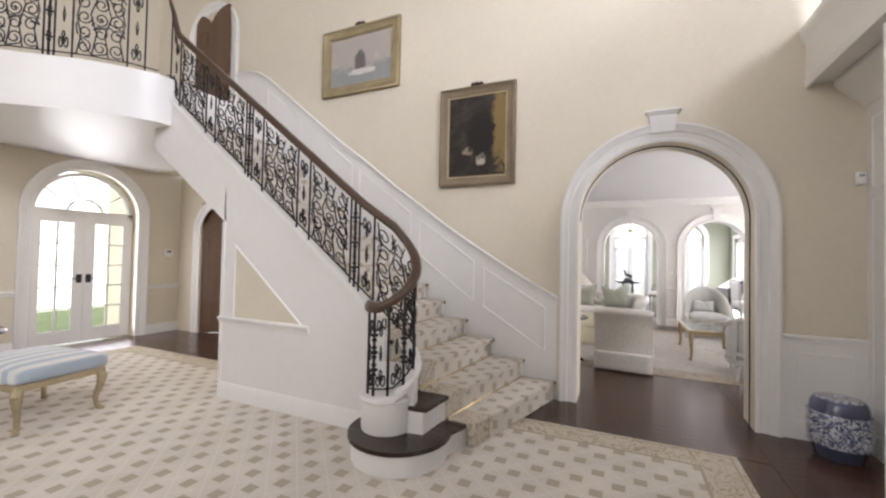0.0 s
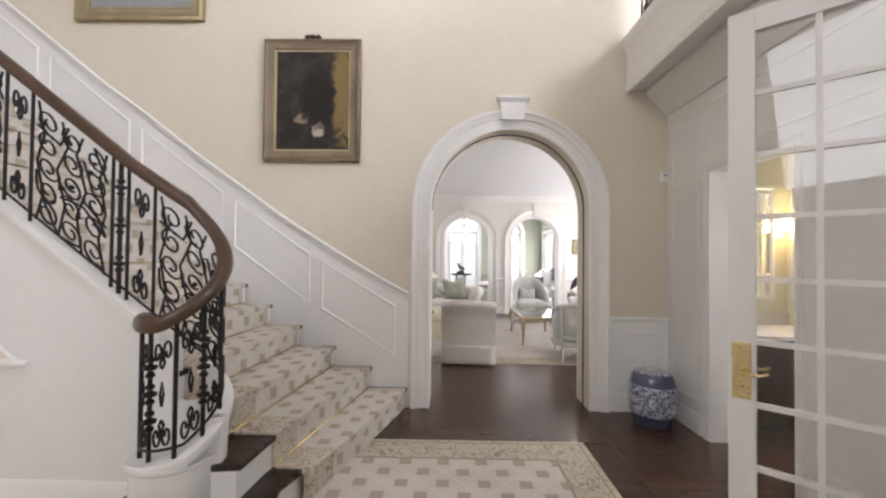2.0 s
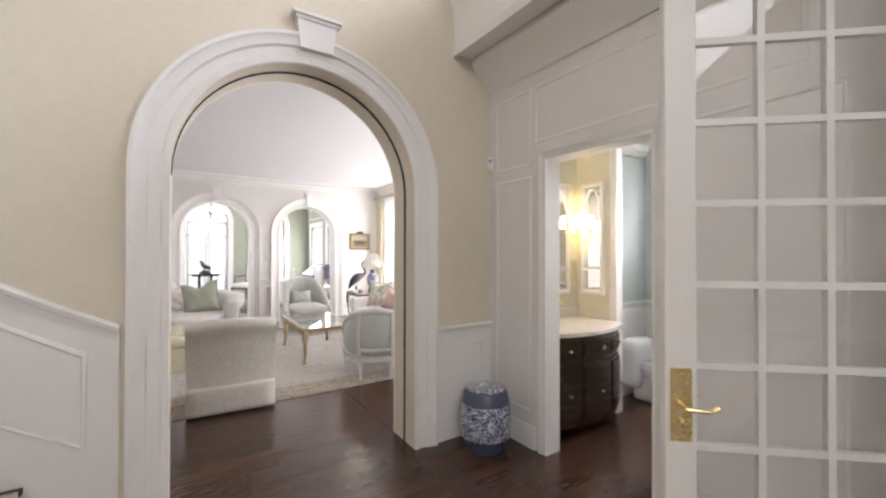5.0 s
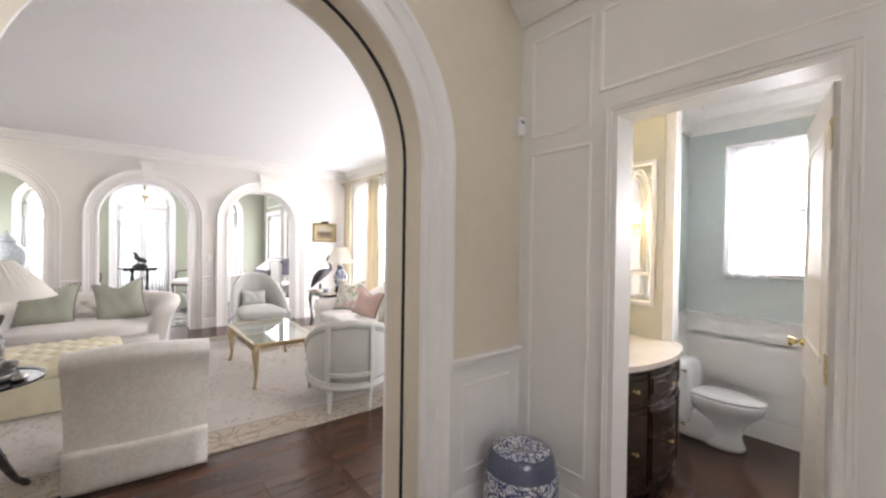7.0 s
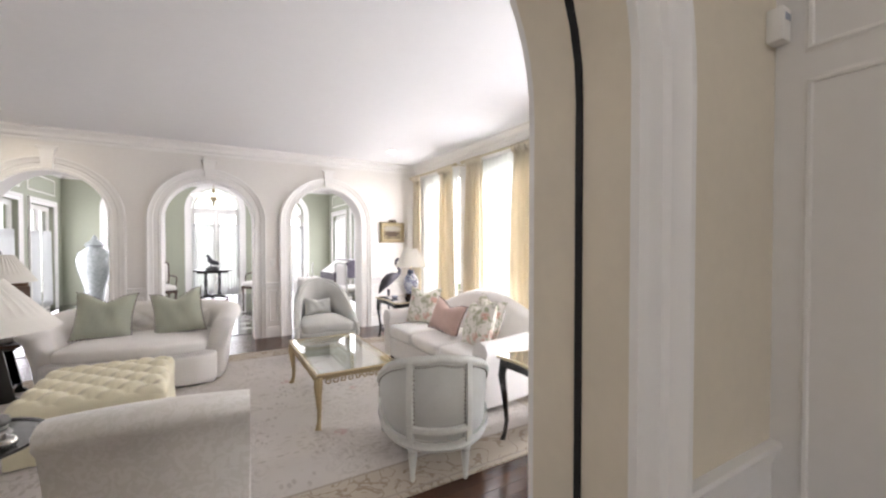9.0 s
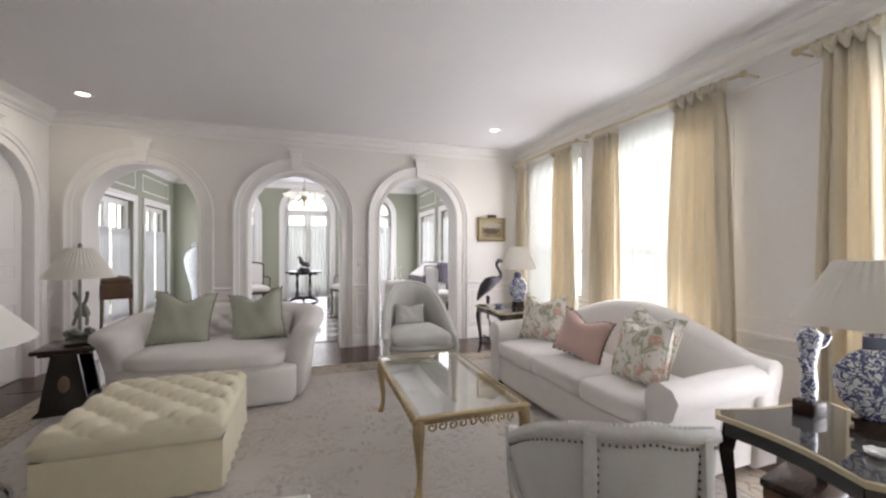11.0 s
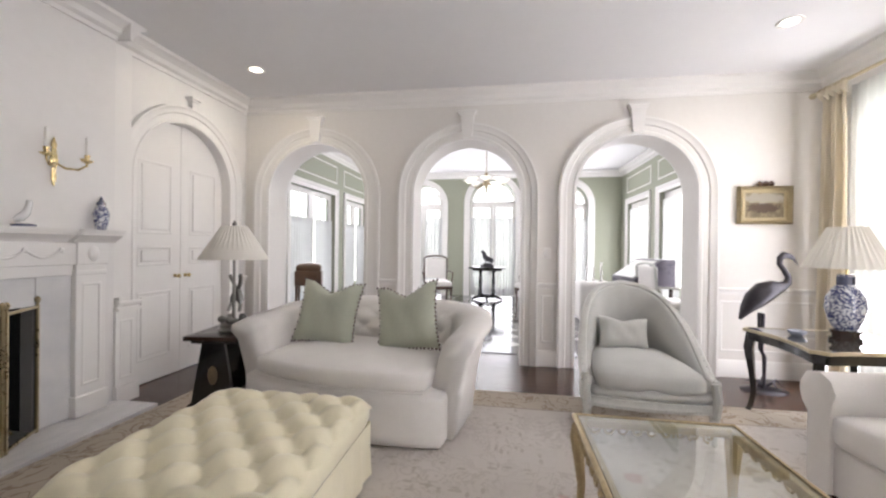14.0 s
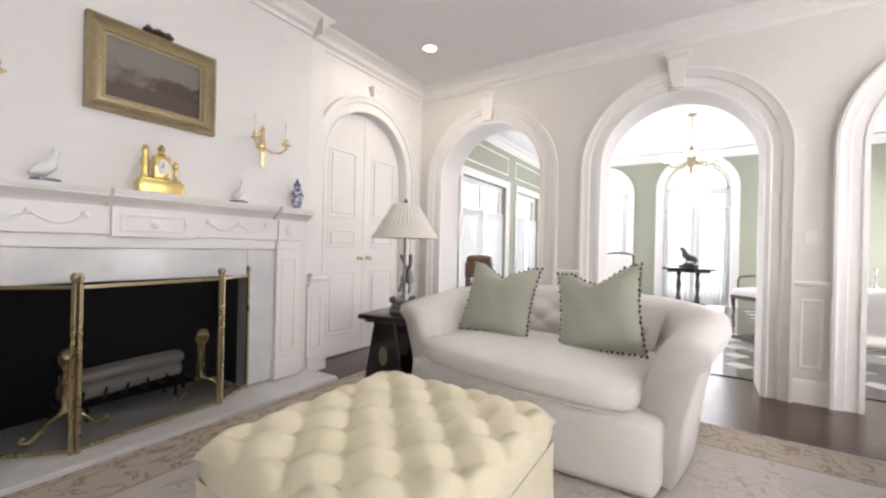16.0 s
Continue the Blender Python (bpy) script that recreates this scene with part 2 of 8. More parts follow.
CROWN = [(0, 0), (0.015, 0), (0.02, 0.03), (0.05, 0.05), (0.06, 0.085), (0.10, 0.115), (0.125, 0.125), (0.13, 0.15), (0, 0.15)]
RAIL = [(0, -0.05), (0.012, -0.05), (0.016, -0.02), (0.03, -0.012), (0.036, 0.008), (0.03, 0.018), (0, 0.018)]
BASE = [(0, 0), (0.02, 0), (0.02, 0.12), (0.014, 0.135), (0.012, 0.155), (0.004, 0.165), (0, 0.165)]
PANEL = [(0, 0), (0.006, 0.002), (0.012, 0.007), (0.020, 0.005), (0.024, 0)]


def panel_mould(bm, axis, face, out, u0, u1, z0, z1, w=0.024):
    """A raised moulding round a wall panel."""
    pts = [(u0, z0, 1, 1), (u1, z0, -1, 1), (u1, z1, -1, -1), (u0, z1, 1, -1)]
    path = [(wall_point(axis, u, face, z), wall_point(axis, du, 0, dz), wall_point(axis, 0, out, 0)) for u, z, du, dz in pts]
    sweep(bm, path, PANEL, closed=True)

# ---- structure: hall ----
HY = 4.29          # face of the stair wall
WX = 1.78          # face of the panelled side wall
TOP = 6.3          # hall ceiling
wood_floor = material("wood_floor", (0.075, 0.036, 0.022), 0.22, grain=0.35, scale=14, stretch=(1, 9, 1), bump=0.05, wear=0.07)
solid("floor", wood_floor, "dark stained polished wooden floor", "floor", (-7.9, 4.75, -5.2, 16.45, -0.2, 0))
lawn = material("lawn", (0.16, 0.20, 0.09), 0.95, grain=0.4, scale=40, bump=0.6)
solid("ground", lawn, "mown lawn outside the house", "ground", (-40, 40, -40, 60, -0.4, -0.21))

bm = bmesh.new()
arch_wall(bm, "x", HY, 4.60, -9.0, WX + 0.15, 0, TOP, [(-5.665, 1.915, 2.84, False, 0), (0.33, 0.73, 1.85, True, 0)])
structure("wall_stairs", bm, plaster_cream, "cream plastered stair wall with an arched opening", "wall")
bm = bmesh.new()
arch_casing(bm, "x", HY, -1, 0.33, 0.73, 1.85)
arch_casing(bm, "x", 4.60, 1, 0.33, 0.73, 1.85)
keystone(bm, "x", HY, -1, 0.345, 2.66, 2.83, 0.10, 0.12)
structure("trim_arch", bm, trim_paint, "white moulded casing with a keystone round the arch", "trim")
# pocket-door slot in the arch's reveal
bm = bmesh.new()
prof = [(0.724, 4.423), (0.724, 4.443), (0.735, 4.443), (0.735, 4.423)]
path = [((0.33, 0, 0), (1, 0, 0), (0, 1, 0))] + [((0.33, 0, 1.85), (math.cos(math.pi * i / 24), 0, math.sin(math.pi * i / 24)), (0, 1, 0)) for i in range(25)]
sweep(bm, path, prof)
structure("trim_slot", bm, slot_dark, "dark pocket-door slot in the arch reveal", "trim")

bm = bmesh.new()
arch_wall(bm, "y", WX, WX + 0.14, -3.0, HY, 0, 2.95, [(3.32, 0.375, 2.07, False, 0), (1.06, 0.88, 2.66, False, 0)])
structure("wall_side", bm, white_paint, "white panelled side wall with a doorway", "wall")
bm = bmesh.new()
square_casing(bm, "y", WX, -1, 3.32, 0.375, 2.07, width=0.055, depth=0.4)
square_casing(bm, "y", WX, -1, 1.06, 0.88, 2.66, width=0.1, depth=0.5)
panel_mould(bm, "y", WX, -1, 3.83, 4.22, 0.25, 1.98)
panel_mould(bm, "y", WX, -1, 3.83, 4.22, 2.05, 2.62)
panel_mould(bm, "y", WX, -1, 2.30, 3.80, 2.20, 2.62)
panel_mould(bm, "y", WX, -1, 2.18, 2.82, 0.25, 2.1)
run(bm, "y", WX, -1, 3.79, HY, 0, BASE)
run(bm, "y", WX, -1, 2.14, 2.85, 0, BASE)
structure("trim_side", bm, trim_paint, "white panel mouldings and casings of the side wall", "trim")

# gallery over the side of the hall
bm = bmesh.new()
box(bm, 1.42, 4.6, -3.0, HY - 0.004, 2.96, 3.40)
run(bm, "y", 1.42, -1, -3.0, HY, 2.93, [(0, 0), (0.02, 0), (0.03, 0.06), (0.02, 0.07), (0.02, 0.36), (0.045, 0.40), (0.06, 0.46), (0.06, 0.50), (0, 0.50)])
run(bm, "y", WX, -1, -3.0, HY, 2.72, [(0, 0), (0.02, 0), (0.05, 0.05), (0.10, 0.09), (0.17, 0.16), (0.20, 0.20), (0.20, 0.23), (0, 0.23)])
structure("gallery", bm, trim_paint, "white moulded gallery edge above the hall", "gallery")

solid("wall_gallery_east", plaster_white, "plain pale wall of the upper gallery", "wall", (4.6, 4.75, -3.0, HY, 2.96, TOP))
solid("wall_gallery_north", plaster_white, "plain pale wall of the upper gallery", "wall", (WX + 0.151, 4.75, HY, 4.6, 2.96, TOP))
solid("wall_gallery_south", plaster_white, "plain pale wall of the upper gallery", "wall", (WX + 0.14, 4.75, -3.2, -3.0, 2.96, TOP))
solid("wall_side_back", plaster_cream, "plain cream wall behind the hall", "wall", (WX, WX + 0.14, -5.0, -3.001, 0, TOP))

# wainscot right of the arch
bm = bmesh.new()
run(bm, "x", HY, -1, 1.245, WX, 0.84, RAIL)
run(bm, "x", HY, -1, 1.245, WX, 0, BASE)
box(bm, 1.245, WX, HY - 0.006, HY, 0.16, 0.80)
panel_mould(bm, "x", HY - 0.006, -1, 1.33, 1.70, 0.24, 0.72)
structure("trim_wainscot", bm, trim_paint, "white wainscot with a chair rail", "wainscot")

# hall shell
arch_bm = bmesh.new()
arch_wall(arch_bm, "y", -7.9, -7.55, -5.0, 4.9, 0, TOP, [(3.38, 0.66, 2.02, True, 0.0)])
structure("wall_front", arch_bm, plaster_cream, "cream wall with the arched glazed front door", "wall")
bm = bmesh.new()
arch_casing(bm, "y", -7.55, 1, 3.38, 0.66, 2.02, width=0.16)
run(bm, "y", -7.55, 1, 4.2, 4.75, 0.84, RAIL)
run(bm, "y", -7.55, 1, 4.2, 4.75, 0, BASE)
run(bm, "y", -7.55, 1, -5, 2.56, 0.84, RAIL)
run(bm, "y", -7.55, 1, -5, 2.56, 0, BASE)
structure("trim_front", bm, trim_paint, "white casing and rails of the front wall", "trim")
solid("wall_closet", plaster_cream, "cream wall under the landing", "wall", (-7.55, -6.95, 4.75, 4.95, 0, 2.84), (-6.05, -3.7, 4.75, 4.95, 0, 2.84), (-6.95, -6.05, 4.75, 4.95, 2.35, 2.84))
solid("wall_south", plaster_cream, "plain cream wall behind the hall", "wall", (-7.55, WX + 0.14, -5.2, -5.0, 0, TOP))
solid("ceiling_hall", ceiling_paint, "white plaster ceiling over the hall", "ceiling", (-7.9, 4.8, -5.2, 4.6, TOP, TOP + 0.15))

# landing slab with its curved edge
edge = [(-4.57, 2.62), (-4.68, 2.42), (-4.95, 2.10), (-5.47, 1.70), (-6.1, 1.45), (-7.0, 1.3), (-7.55, 1.28)]
bm = bmesh.new()
prism(bm, [(-7.55, HY), (-4.57, HY), (-4.57, 2.62)] + edge[1:], 2.84, 3.36)
structure("landing", bm, trim_paint, "white curved landing slab", "landing")

# ---- structure: living room ----
LX, RX, FY, CZ = -2.40, 3.52, 10.40, 2.88
bm = bmesh.new()
arch_wall(bm, "x", FY, 10.74, LX - 0.3, RX + 0.3, 0, 3.0, [(-1.52, 0.575, 1.79, True, 0), (0.19, 0.575, 1.79, True, 0), (1.885, 0.575, 1.79, True, 0)])
structure("wall_arches", bm, plaster_white, "off-white wall with three arched openings", "wall")
bm = bmesh.new()
for c in (-1.52, 0.19, 1.885):
    arch_casing(bm, "x", FY, -1, c, 0.575, 1.79)
    arch_casing(bm, "x", 10.74, 1, c, 0.575, 1.79)
    keystone(bm, "x", FY, -1, c, 2.38, 2.62, 0.048, 0.070, 0.062)
for a, b in ((-0.77, -0.56), (0.94, 1.135), (2.635, RX)):
    run(bm, "x", FY, -1, a, b, 0.845, RAIL)
    run(bm, "x", FY, -1, a, b, 0, BASE)
    panel_mould(bm, "x", FY, -1, a + 0.03, b - 0.03, 0.24, 0.74)
run(bm, "x", FY, -1, LX, RX, 2.73, CROWN)
structure("trim_arches", bm, trim_paint, "white arch casings, keystones, rails and crown", "trim")

solid("ceiling_living", ceiling_paint, "plain white living room ceiling", "ceiling", (LX - 0.3, RX + 0.3, 4.6, FY, CZ, 3.0))
bm = bmesh.new()
arch_wall(bm, "y", LX - 0.3, LX, 4.6, FY, 0, CZ, [(7.64, 0.585, 0.82, False, 0), (9.55, 0.56, 1.79, True, 0)])
structure("wall_fireplace", bm, white_paint, "white panelled fireplace wall", "wall")
solid("wall_back", white_paint, "plain white closing wall behind the doors", "wall", (LX - 0.9, LX - 0.8, 4.6, FY, 0, CZ))
bm = bmesh.new()
arch_wall(bm, "y", RX, RX + 0.3, 4.6, FY, 0, CZ, [(9.42, 0.55, 2.62, False, 0), (7.72, 0.62, 2.62, False, 0), (5.60, 0.66, 2.62, False, 0)])
structure("wall_windows", bm, white_paint, "white panelled wall with three tall windows", "wall")
bm = bmesh.new()
for a, b in ((4.6, 4.94), (6.26, 7.10), (8.34, 8.87), (9.97, FY)):
    run(bm, "y", RX, -1, a, b, 0.73, RAIL)
    run(bm, "y", RX, -1, a, b, 0, BASE)
    panel_mould(bm, "y", RX, -1, a + 0.06, b - 0.06, 0.22, 0.62)
    panel_mould(bm, "y", RX, -1, a + 0.06, b - 0.06, 0.84, 2.6)
run(bm, "y", RX, -1, 4.6, FY, 2.73, CROWN)
run(bm, "x", 4.60, 1, LX, RX, 2.73, CROWN)
structure("trim_windows", bm, trim_paint, "white rails, panels and crown of the window wall", "trim")

# ---- structure: sunroom ----
SX0, SX1, SY, SZ = -2.85, 3.35, 16.2, 3.12
END = ((-1.5, 0.50), (0.29, 0.57), (2.08, 0.50))
bm = bmesh.new()
arch_wall(bm, "x", SY, SY + 0.25, SX0 - 0.2, SX1 + 0.2, 0, 3.3, [(c, h, 2.36 if h > 0.55 else 2.3, True, 0) for c, h in END])
structure("wall_sunroom_end", bm, sage_paint, "sage green end wall with three arched glazed doors", "wall")
bm = bmesh.new()
for c, h in END:
    arch_casing(bm, "x", SY, -1, c, h, 2.36 if h > 0.55 else 2.3, width=0.15)
for w, o in ((SX0, 1), (SX1, -1)):
    for c, h in ((13.0, 0.85), (15.05, 0.65)):
        square_casing(bm, "y", w, o, c, h, 2.25, width=0.12)
        panel_mould(bm, "y", w, o, c - h - 0.1, c + h + 0.1, 2.5, 2.85, 0.05)
    run(bm, "y", w, o, 10.74, SY, SZ - 0.16, CROWN)
    run(bm, "y", w, o, 10.74, 12.0, 0, BASE)
run(bm, "x", SY, -1, SX0, SX1, SZ - 0.16, CROWN)
structure("trim_sunroom", bm, trim_paint, "white casings, panels and crown of the sunroom", "trim")
for name, w0, w1 in (("wall_sunroom_west", SX0 - 0.2, SX0), ("wall_sunroom_east", SX1, SX1 + 0.2)):
    bm = bmesh.new()
    arch_wall(bm, "y", w0, w1, 10.74, SY, 0, 3.3, [(13.0, 0.85, 2.25, False, 0), (15.05, 0.65, 2.25, False, 0)])
    structure(name, bm, sage_paint, "sage green side wall with tall glazed doors", "wall")
solid("ceiling_sunroom", ceiling_paint, "white sunroom ceiling", "ceiling", (SX0 - 0.2, SX1 + 0.2, 10.74, SY + 0.25, SZ, 3.3))

# plain room behind the open glazed door
solid("wall_study_east", plaster_white, "plain pale wall beyond the glazed door", "wall", (3.75, 3.9, -3.0, 1.7, 0, 2.8))
solid("wall_study_south", plaster_white, "plain pale wall beyond the glazed door", "wall", (WX + 0.14, 3.9, -3.15, -3.0, 0, 2.8))
solid("ceiling_study", ceiling_paint, "plain ceiling beyond the glazed door", "ceiling", (WX + 0.14, 3.9, -3.0, 1.7, 2.75, 2.9))

# ---- structure: washroom ----
solid("wall_wash_north", teal_paint, "washroom end wall", "wall", (1.92, 4.2, 4.28, 4.6, 0, 2.75))
solid("wall_wash_east", teal_paint, "grey-green washroom wall", "wall", (3.75, 3.9, 1.8, 4.45, 0, 1.27), (3.75, 3.9, 1.8, 4.45, 2.20, 2.75), (3.75, 3.9, 3.75, 4.45, 1.27, 2.20), (3.75, 3.9, 1.8, 2.85, 1.27, 2.20))
solid("wall_wash_south", teal_paint, "grey-green washroom wall", "wall", (1.92, 3.75, 1.7, 1.8, 0, 2.75))
solid("ceiling_wash", ceiling_paint, "white washroom ceiling", "ceiling", (1.92, 3.9, 1.7, 4.45, 2.6, 2.75))

# ---- node helpers for patterned surfaces ----
def calc(m, op, a, b=None):
    """A math node on sockets or numbers; returns its output."""
    n = m.node_tree.nodes.new("ShaderNodeMath")
    n.operation = op
    for i, v in enumerate((a, b)):
        if v is None:
            continue
        if isinstance(v, (int, float)):
            n.inputs[i].default_value = v
        else:
            m.node_tree.links.new(v, n.inputs[i])
    return n.outputs[0]


def blend(m, factor, a, b):
    n = m.node_tree.nodes.new("ShaderNodeMix")
    n.data_type = "RGBA"
    m.node_tree.links.new(factor, n.inputs["Factor"])
    for key, v in (("A", a), ("B", b)):
        if isinstance(v, tuple):
            n.inputs[key].default_value = (*v, 1)
        else:
            m.node_tree.links.new(v, n.inputs[key])
    return n.outputs["Result"]


def coords(m, scale=(1, 1, 1)):
    tc, mp, sp = (m.node_tree.nodes.new(k) for k in ("ShaderNodeTexCoord", "ShaderNodeMapping", "ShaderNodeSeparateXYZ"))
    mp.inputs["Scale"].default_value = scale
    m.node_tree.links.new(tc.outputs["Object"], mp.inputs[0])
    m.node_tree.links.new(mp.outputs[0], sp.inputs[0])
    return mp.outputs[0], sp.outputs[0], sp.outputs[1], sp.outputs[2]


def noise_of(m, vec, scale, detail=4, warp=0.0):
    n = m.node_tree.nodes.new("ShaderNodeTexNoise")
    n.inputs["Scale"].default_value, n.inputs["Detail"].default_value, n.inputs["Distortion"].default_value = scale, detail, warp
    m.node_tree.links.new(vec, n.inputs[0])
    return n.outputs[0]


def step_of(m, v, lo, hi):
    n = m.node_tree.nodes.new("ShaderNodeMapRange")
    n.interpolation_type = "SMOOTHSTEP"
    n.inputs["From Min"].default_value, n.inputs["From Max"].default_value = lo, hi
    m.node_tree.links.new(v, n.inputs[0])
    return n.outputs[0]


def cells(m, vec, scale, feature="F1"):
    n = m.node_tree.nodes.new("ShaderNodeTexVoronoi")
    n.feature = feature
    n.inputs["Scale"].default_value = scale
    m.node_tree.links.new(vec, n.inputs[0])
    return n.outputs[0]


def set_color(m, socket):
    m.node_tree.links.new(socket, m.node_tree.nodes["Principled BSDF"].inputs["Base Color"])


def set_bump(m, socket, strength=0.4, distance=0.004):
    b = m.node_tree.nodes.new("ShaderNodeBump")
    b.inputs["Strength"].default_value, b.inputs["Distance"].default_value = strength, distance
    m.node_tree.links.new(socket, b.inputs["Height"])
    m.node_tree.links.new(b.outputs[0], m.node_tree.nodes["Principled BSDF"].inputs["Normal"])


def lattice_carpet(name, p, across="xy"):
    """Cream wool carpet with brown lozenges at the knots of a fine pale lattice."""
    m = material(name, (0.66, 0.60, 0.51), 0.95, spec=0.1)
    vec, x, y, z = coords(m)
    if across == "stair":
        x, y = calc(m, "ADD", x, z), y
    marks = None
    for shift in (0.0, 0.5):
        u = calc(m, "SUBTRACT", calc(m, "FRACT", calc(m, "ADD", calc(m, "MULTIPLY", x, 1 / p), 100 + shift)), 0.5)
        v = calc(m, "SUBTRACT", calc(m, "FRACT", calc(m, "ADD", calc(m, "MULTIPLY", y, 1 / p), 100 + shift)), 0.5)
        au, av = calc(m, "ABSOLUTE", u), calc(m, "ABSOLUTE", v)
        d = step_of(m, calc(m, "SUBTRACT", 0.17, calc(m, "MAXIMUM", au, av)), 0.0, 0.03)
        marks = d if marks is None else calc(m, "MAXIMUM", marks, d)
        line = step_of(m, calc(m, "SUBTRACT", 0.035, calc(m, "ABSOLUTE", calc(m, "SUBTRACT", calc(m, "ADD", au, av), 0.5))), 0.0, 0.02)
    wool = noise_of(m, vec, 260, 2)
    broad = noise_of(m, vec, 3, 3)
    base = blend(m, step_of(m, broad, 0.3, 0.7), (0.70, 0.65, 0.58), (0.63, 0.58, 0.51))
    col = blend(m, calc(m, "MULTIPLY", line, 0.5), base, (0.78, 0.74, 0.68))
    col = blend(m, calc(m, "MULTIPLY", marks, calc(m, "ADD", 0.55, calc(m, "MULTIPLY", wool, 0.5))), col, (0.41, 0.345, 0.25))
    set_color(m, col)
    set_bump(m, wool, 0.6, 0.004)
    return m


def vine_border(name, ground=(0.60, 0.54, 0.44), ink=(0.38, 0.31, 0.21), scale=9.0):
    m = material(name, ground, 0.95, spec=0.1)
    vec, x, y, z = coords(m)
    warp = noise_of(m, vec, scale, 3, 1.6)
    vine = step_of(m, calc(m, "SUBTRACT", 0.035, calc(m, "ABSOLUTE", calc(m, "SUBTRACT", warp, 0.5))), 0.0, 0.02)
    set_color(m, blend(m, vine, ground, ink))
    set_bump(m, noise_of(m, vec, 260, 2), 0.6, 0.004)
    return m


hall_wool = lattice_carpet("hall_wool", 0.255)
stair_wool = lattice_carpet("stair_wool", 0.235, "stair")
wool_border = vine_border("wool_border")
wool_band = material("wool_band", (0.45, 0.38, 0.28), 0.95, grain=0.2, scale=200, spec=0.1)


def framed_rug(name, x0, x1, y0, y1, t, field, border, band, bw, label):
    """A rug with a woven border: field, vine band and two fine lines, laid edge to edge."""
    rug = thing(name, label, "rug", pose(0, 0, 0))
    rings = ((0.0, 0.035, border), (0.035, 0.05, band), (0.05, bw - 0.04, border), (bw - 0.04, bw - 0.02, band))
    for a, b, mat in rings:
        bm = bmesh.new()
        box(bm, x0 + a, x1 - a, y1 - b, y1 - a, 0, t)
        box(bm, x0 + a, x1 - a, y0 + a, y0 + b, 0, t)
        box(bm, x0 + a, x0 + b, y0 + b, y1 - b, 0, t)
        box(bm, x1 - b, x1 - a, y0 + b, y1 - b, 0, t)
        part("border" if mat is border else "border_line", bm, mat, rug, smooth=None)
    bm = bmesh.new()
    w = bw - 0.02
    box(bm, x0 + w, x1 - w, y0 + w, y1 - w, 0, t)
    part("field", bm, field, rug, smooth=None)
    return rug


framed_rug("hall_carpet", -6.7, 0.79, -4.6, 3.63, 0.012, hall_wool, wool_border, wool_band, 0.30, "cream wool carpet with brown lozenges and a vine border")

# ---- staircase ----
RISE = 0.187
wall_x = [-0.627, -0.955, -1.293, -1.612, -1.895, -2.13] + [-2.13 - 0.242 * k for k in range(1, 13)]
rail_x = [-1.03, -1.24, -1.48, -1.74, -1.965, -2.16] + [-2.16 - 0.242 * k for k in range(1, 13)]
IN = 2.80          # inner string line
stairs = thing("staircase", "white painted staircase with dark treads and a patterned runner", "staircase", pose(0, 0, 0))


def string_z(x):
    return 1.014 + (-1.893 - x) * 0.777


def tread_outline(k, front=0.0):
    """Plan of step k from its nosing to the riser of the next."""
    wx, ix = wall_x[k] + front, rail_x[k] + front
    bx = wall_x[k + 1] if k + 1 < 18 else wall_x[k] - 0.25
    jx = rail_x[k + 1] if k + 1 < 18 else rail_x[k] - 0.25
    if k == 0:
        c, r = (-1.46, 2.58), 0.35 + front
        nose = [(c[0] + r * math.cos(a), c[1] + r * math.sin(a)) for a in [radians(18 - 11 * i) for i in range(21)]]
        return [(wx, HY)] + nose + [(-1.75, IN), (jx - 0.1, IN), (bx, HY)]
    if k == 1:
        return [(wx, HY), (ix, IN), (ix - 0.02, 2.55), (-1.62, 2.50), (-1.75, IN), (bx, HY)]
    return [(wx, HY), (ix, IN), (jx, IN), (bx, HY)]


runner_border = vine_border("runner_border", (0.60, 0.54, 0.45))
for k in range(18):
    z = RISE * (k + 1)
    bm = bmesh.new()
    prism(bm, tread_outline(k), z - RISE if k else 0.0, z - 0.03)
    part("riser", bm, trim_paint, stairs)
    bm = bmesh.new()
    prism(bm, tread_outline(k, 0.025), z - 0.03, z)
    part("tread", bm, dark_wood, stairs, "dark polished wooden tread")

    def along(f, off):
        """A point on the nosing of step k, f from the wall to the string, off behind it."""
        x0, x1 = wall_x[k] + 0.025, rail_x[k] + 0.025
        return (x0 + (x1 - x0) * f - off, HY + (IN - HY) * f)
    if k < 17:
        g = min(wall_x[k] - wall_x[k + 1], rail_x[k] - rail_x[k + 1]) + 0.02
        gw, gi = wall_x[k] - wall_x[k + 1], rail_x[k] - rail_x[k + 1]
    for name, mat, f0, f1, up in (("runner", stair_wool, 0.10, 0.80, 0.012), ("runner_edge", runner_border, 0.80, 0.955, 0.0125), ("runner_edge", runner_border, 0.045, 0.10, 0.0125)):
        bm = bmesh.new()
        a, b = along(f0, -0.010), along(f1, -0.010)
        c, d = along(f1, gi + (gw - gi) * (1 - f1)), along(f0, gi + (gw - gi) * (1 - f0))
        prism(bm, [a, b, c, d], z - 0.031, z + up)
        a2, b2 = along(f0, 0.014), along(f1, 0.014)
        a3, b3 = along(f0, 0.05), along(f1, 0.05)
        prism(bm, [a2, b2, b3, a3], z - RISE + 0.006, z - 0.032)
        part(name, bm, mat, stairs, "cream runner with brown lozenges" if name == "runner" else "")
    if 0 < k < 17:
        bm = bmesh.new()
        tube(bm, [(*along(f, 0.004), z - RISE + 0.020) for f in (0.03, 0.5, 0.97)], 0.006, 6)
        part("stair_rod", bm, brass, stairs, "thin brass stair rod")

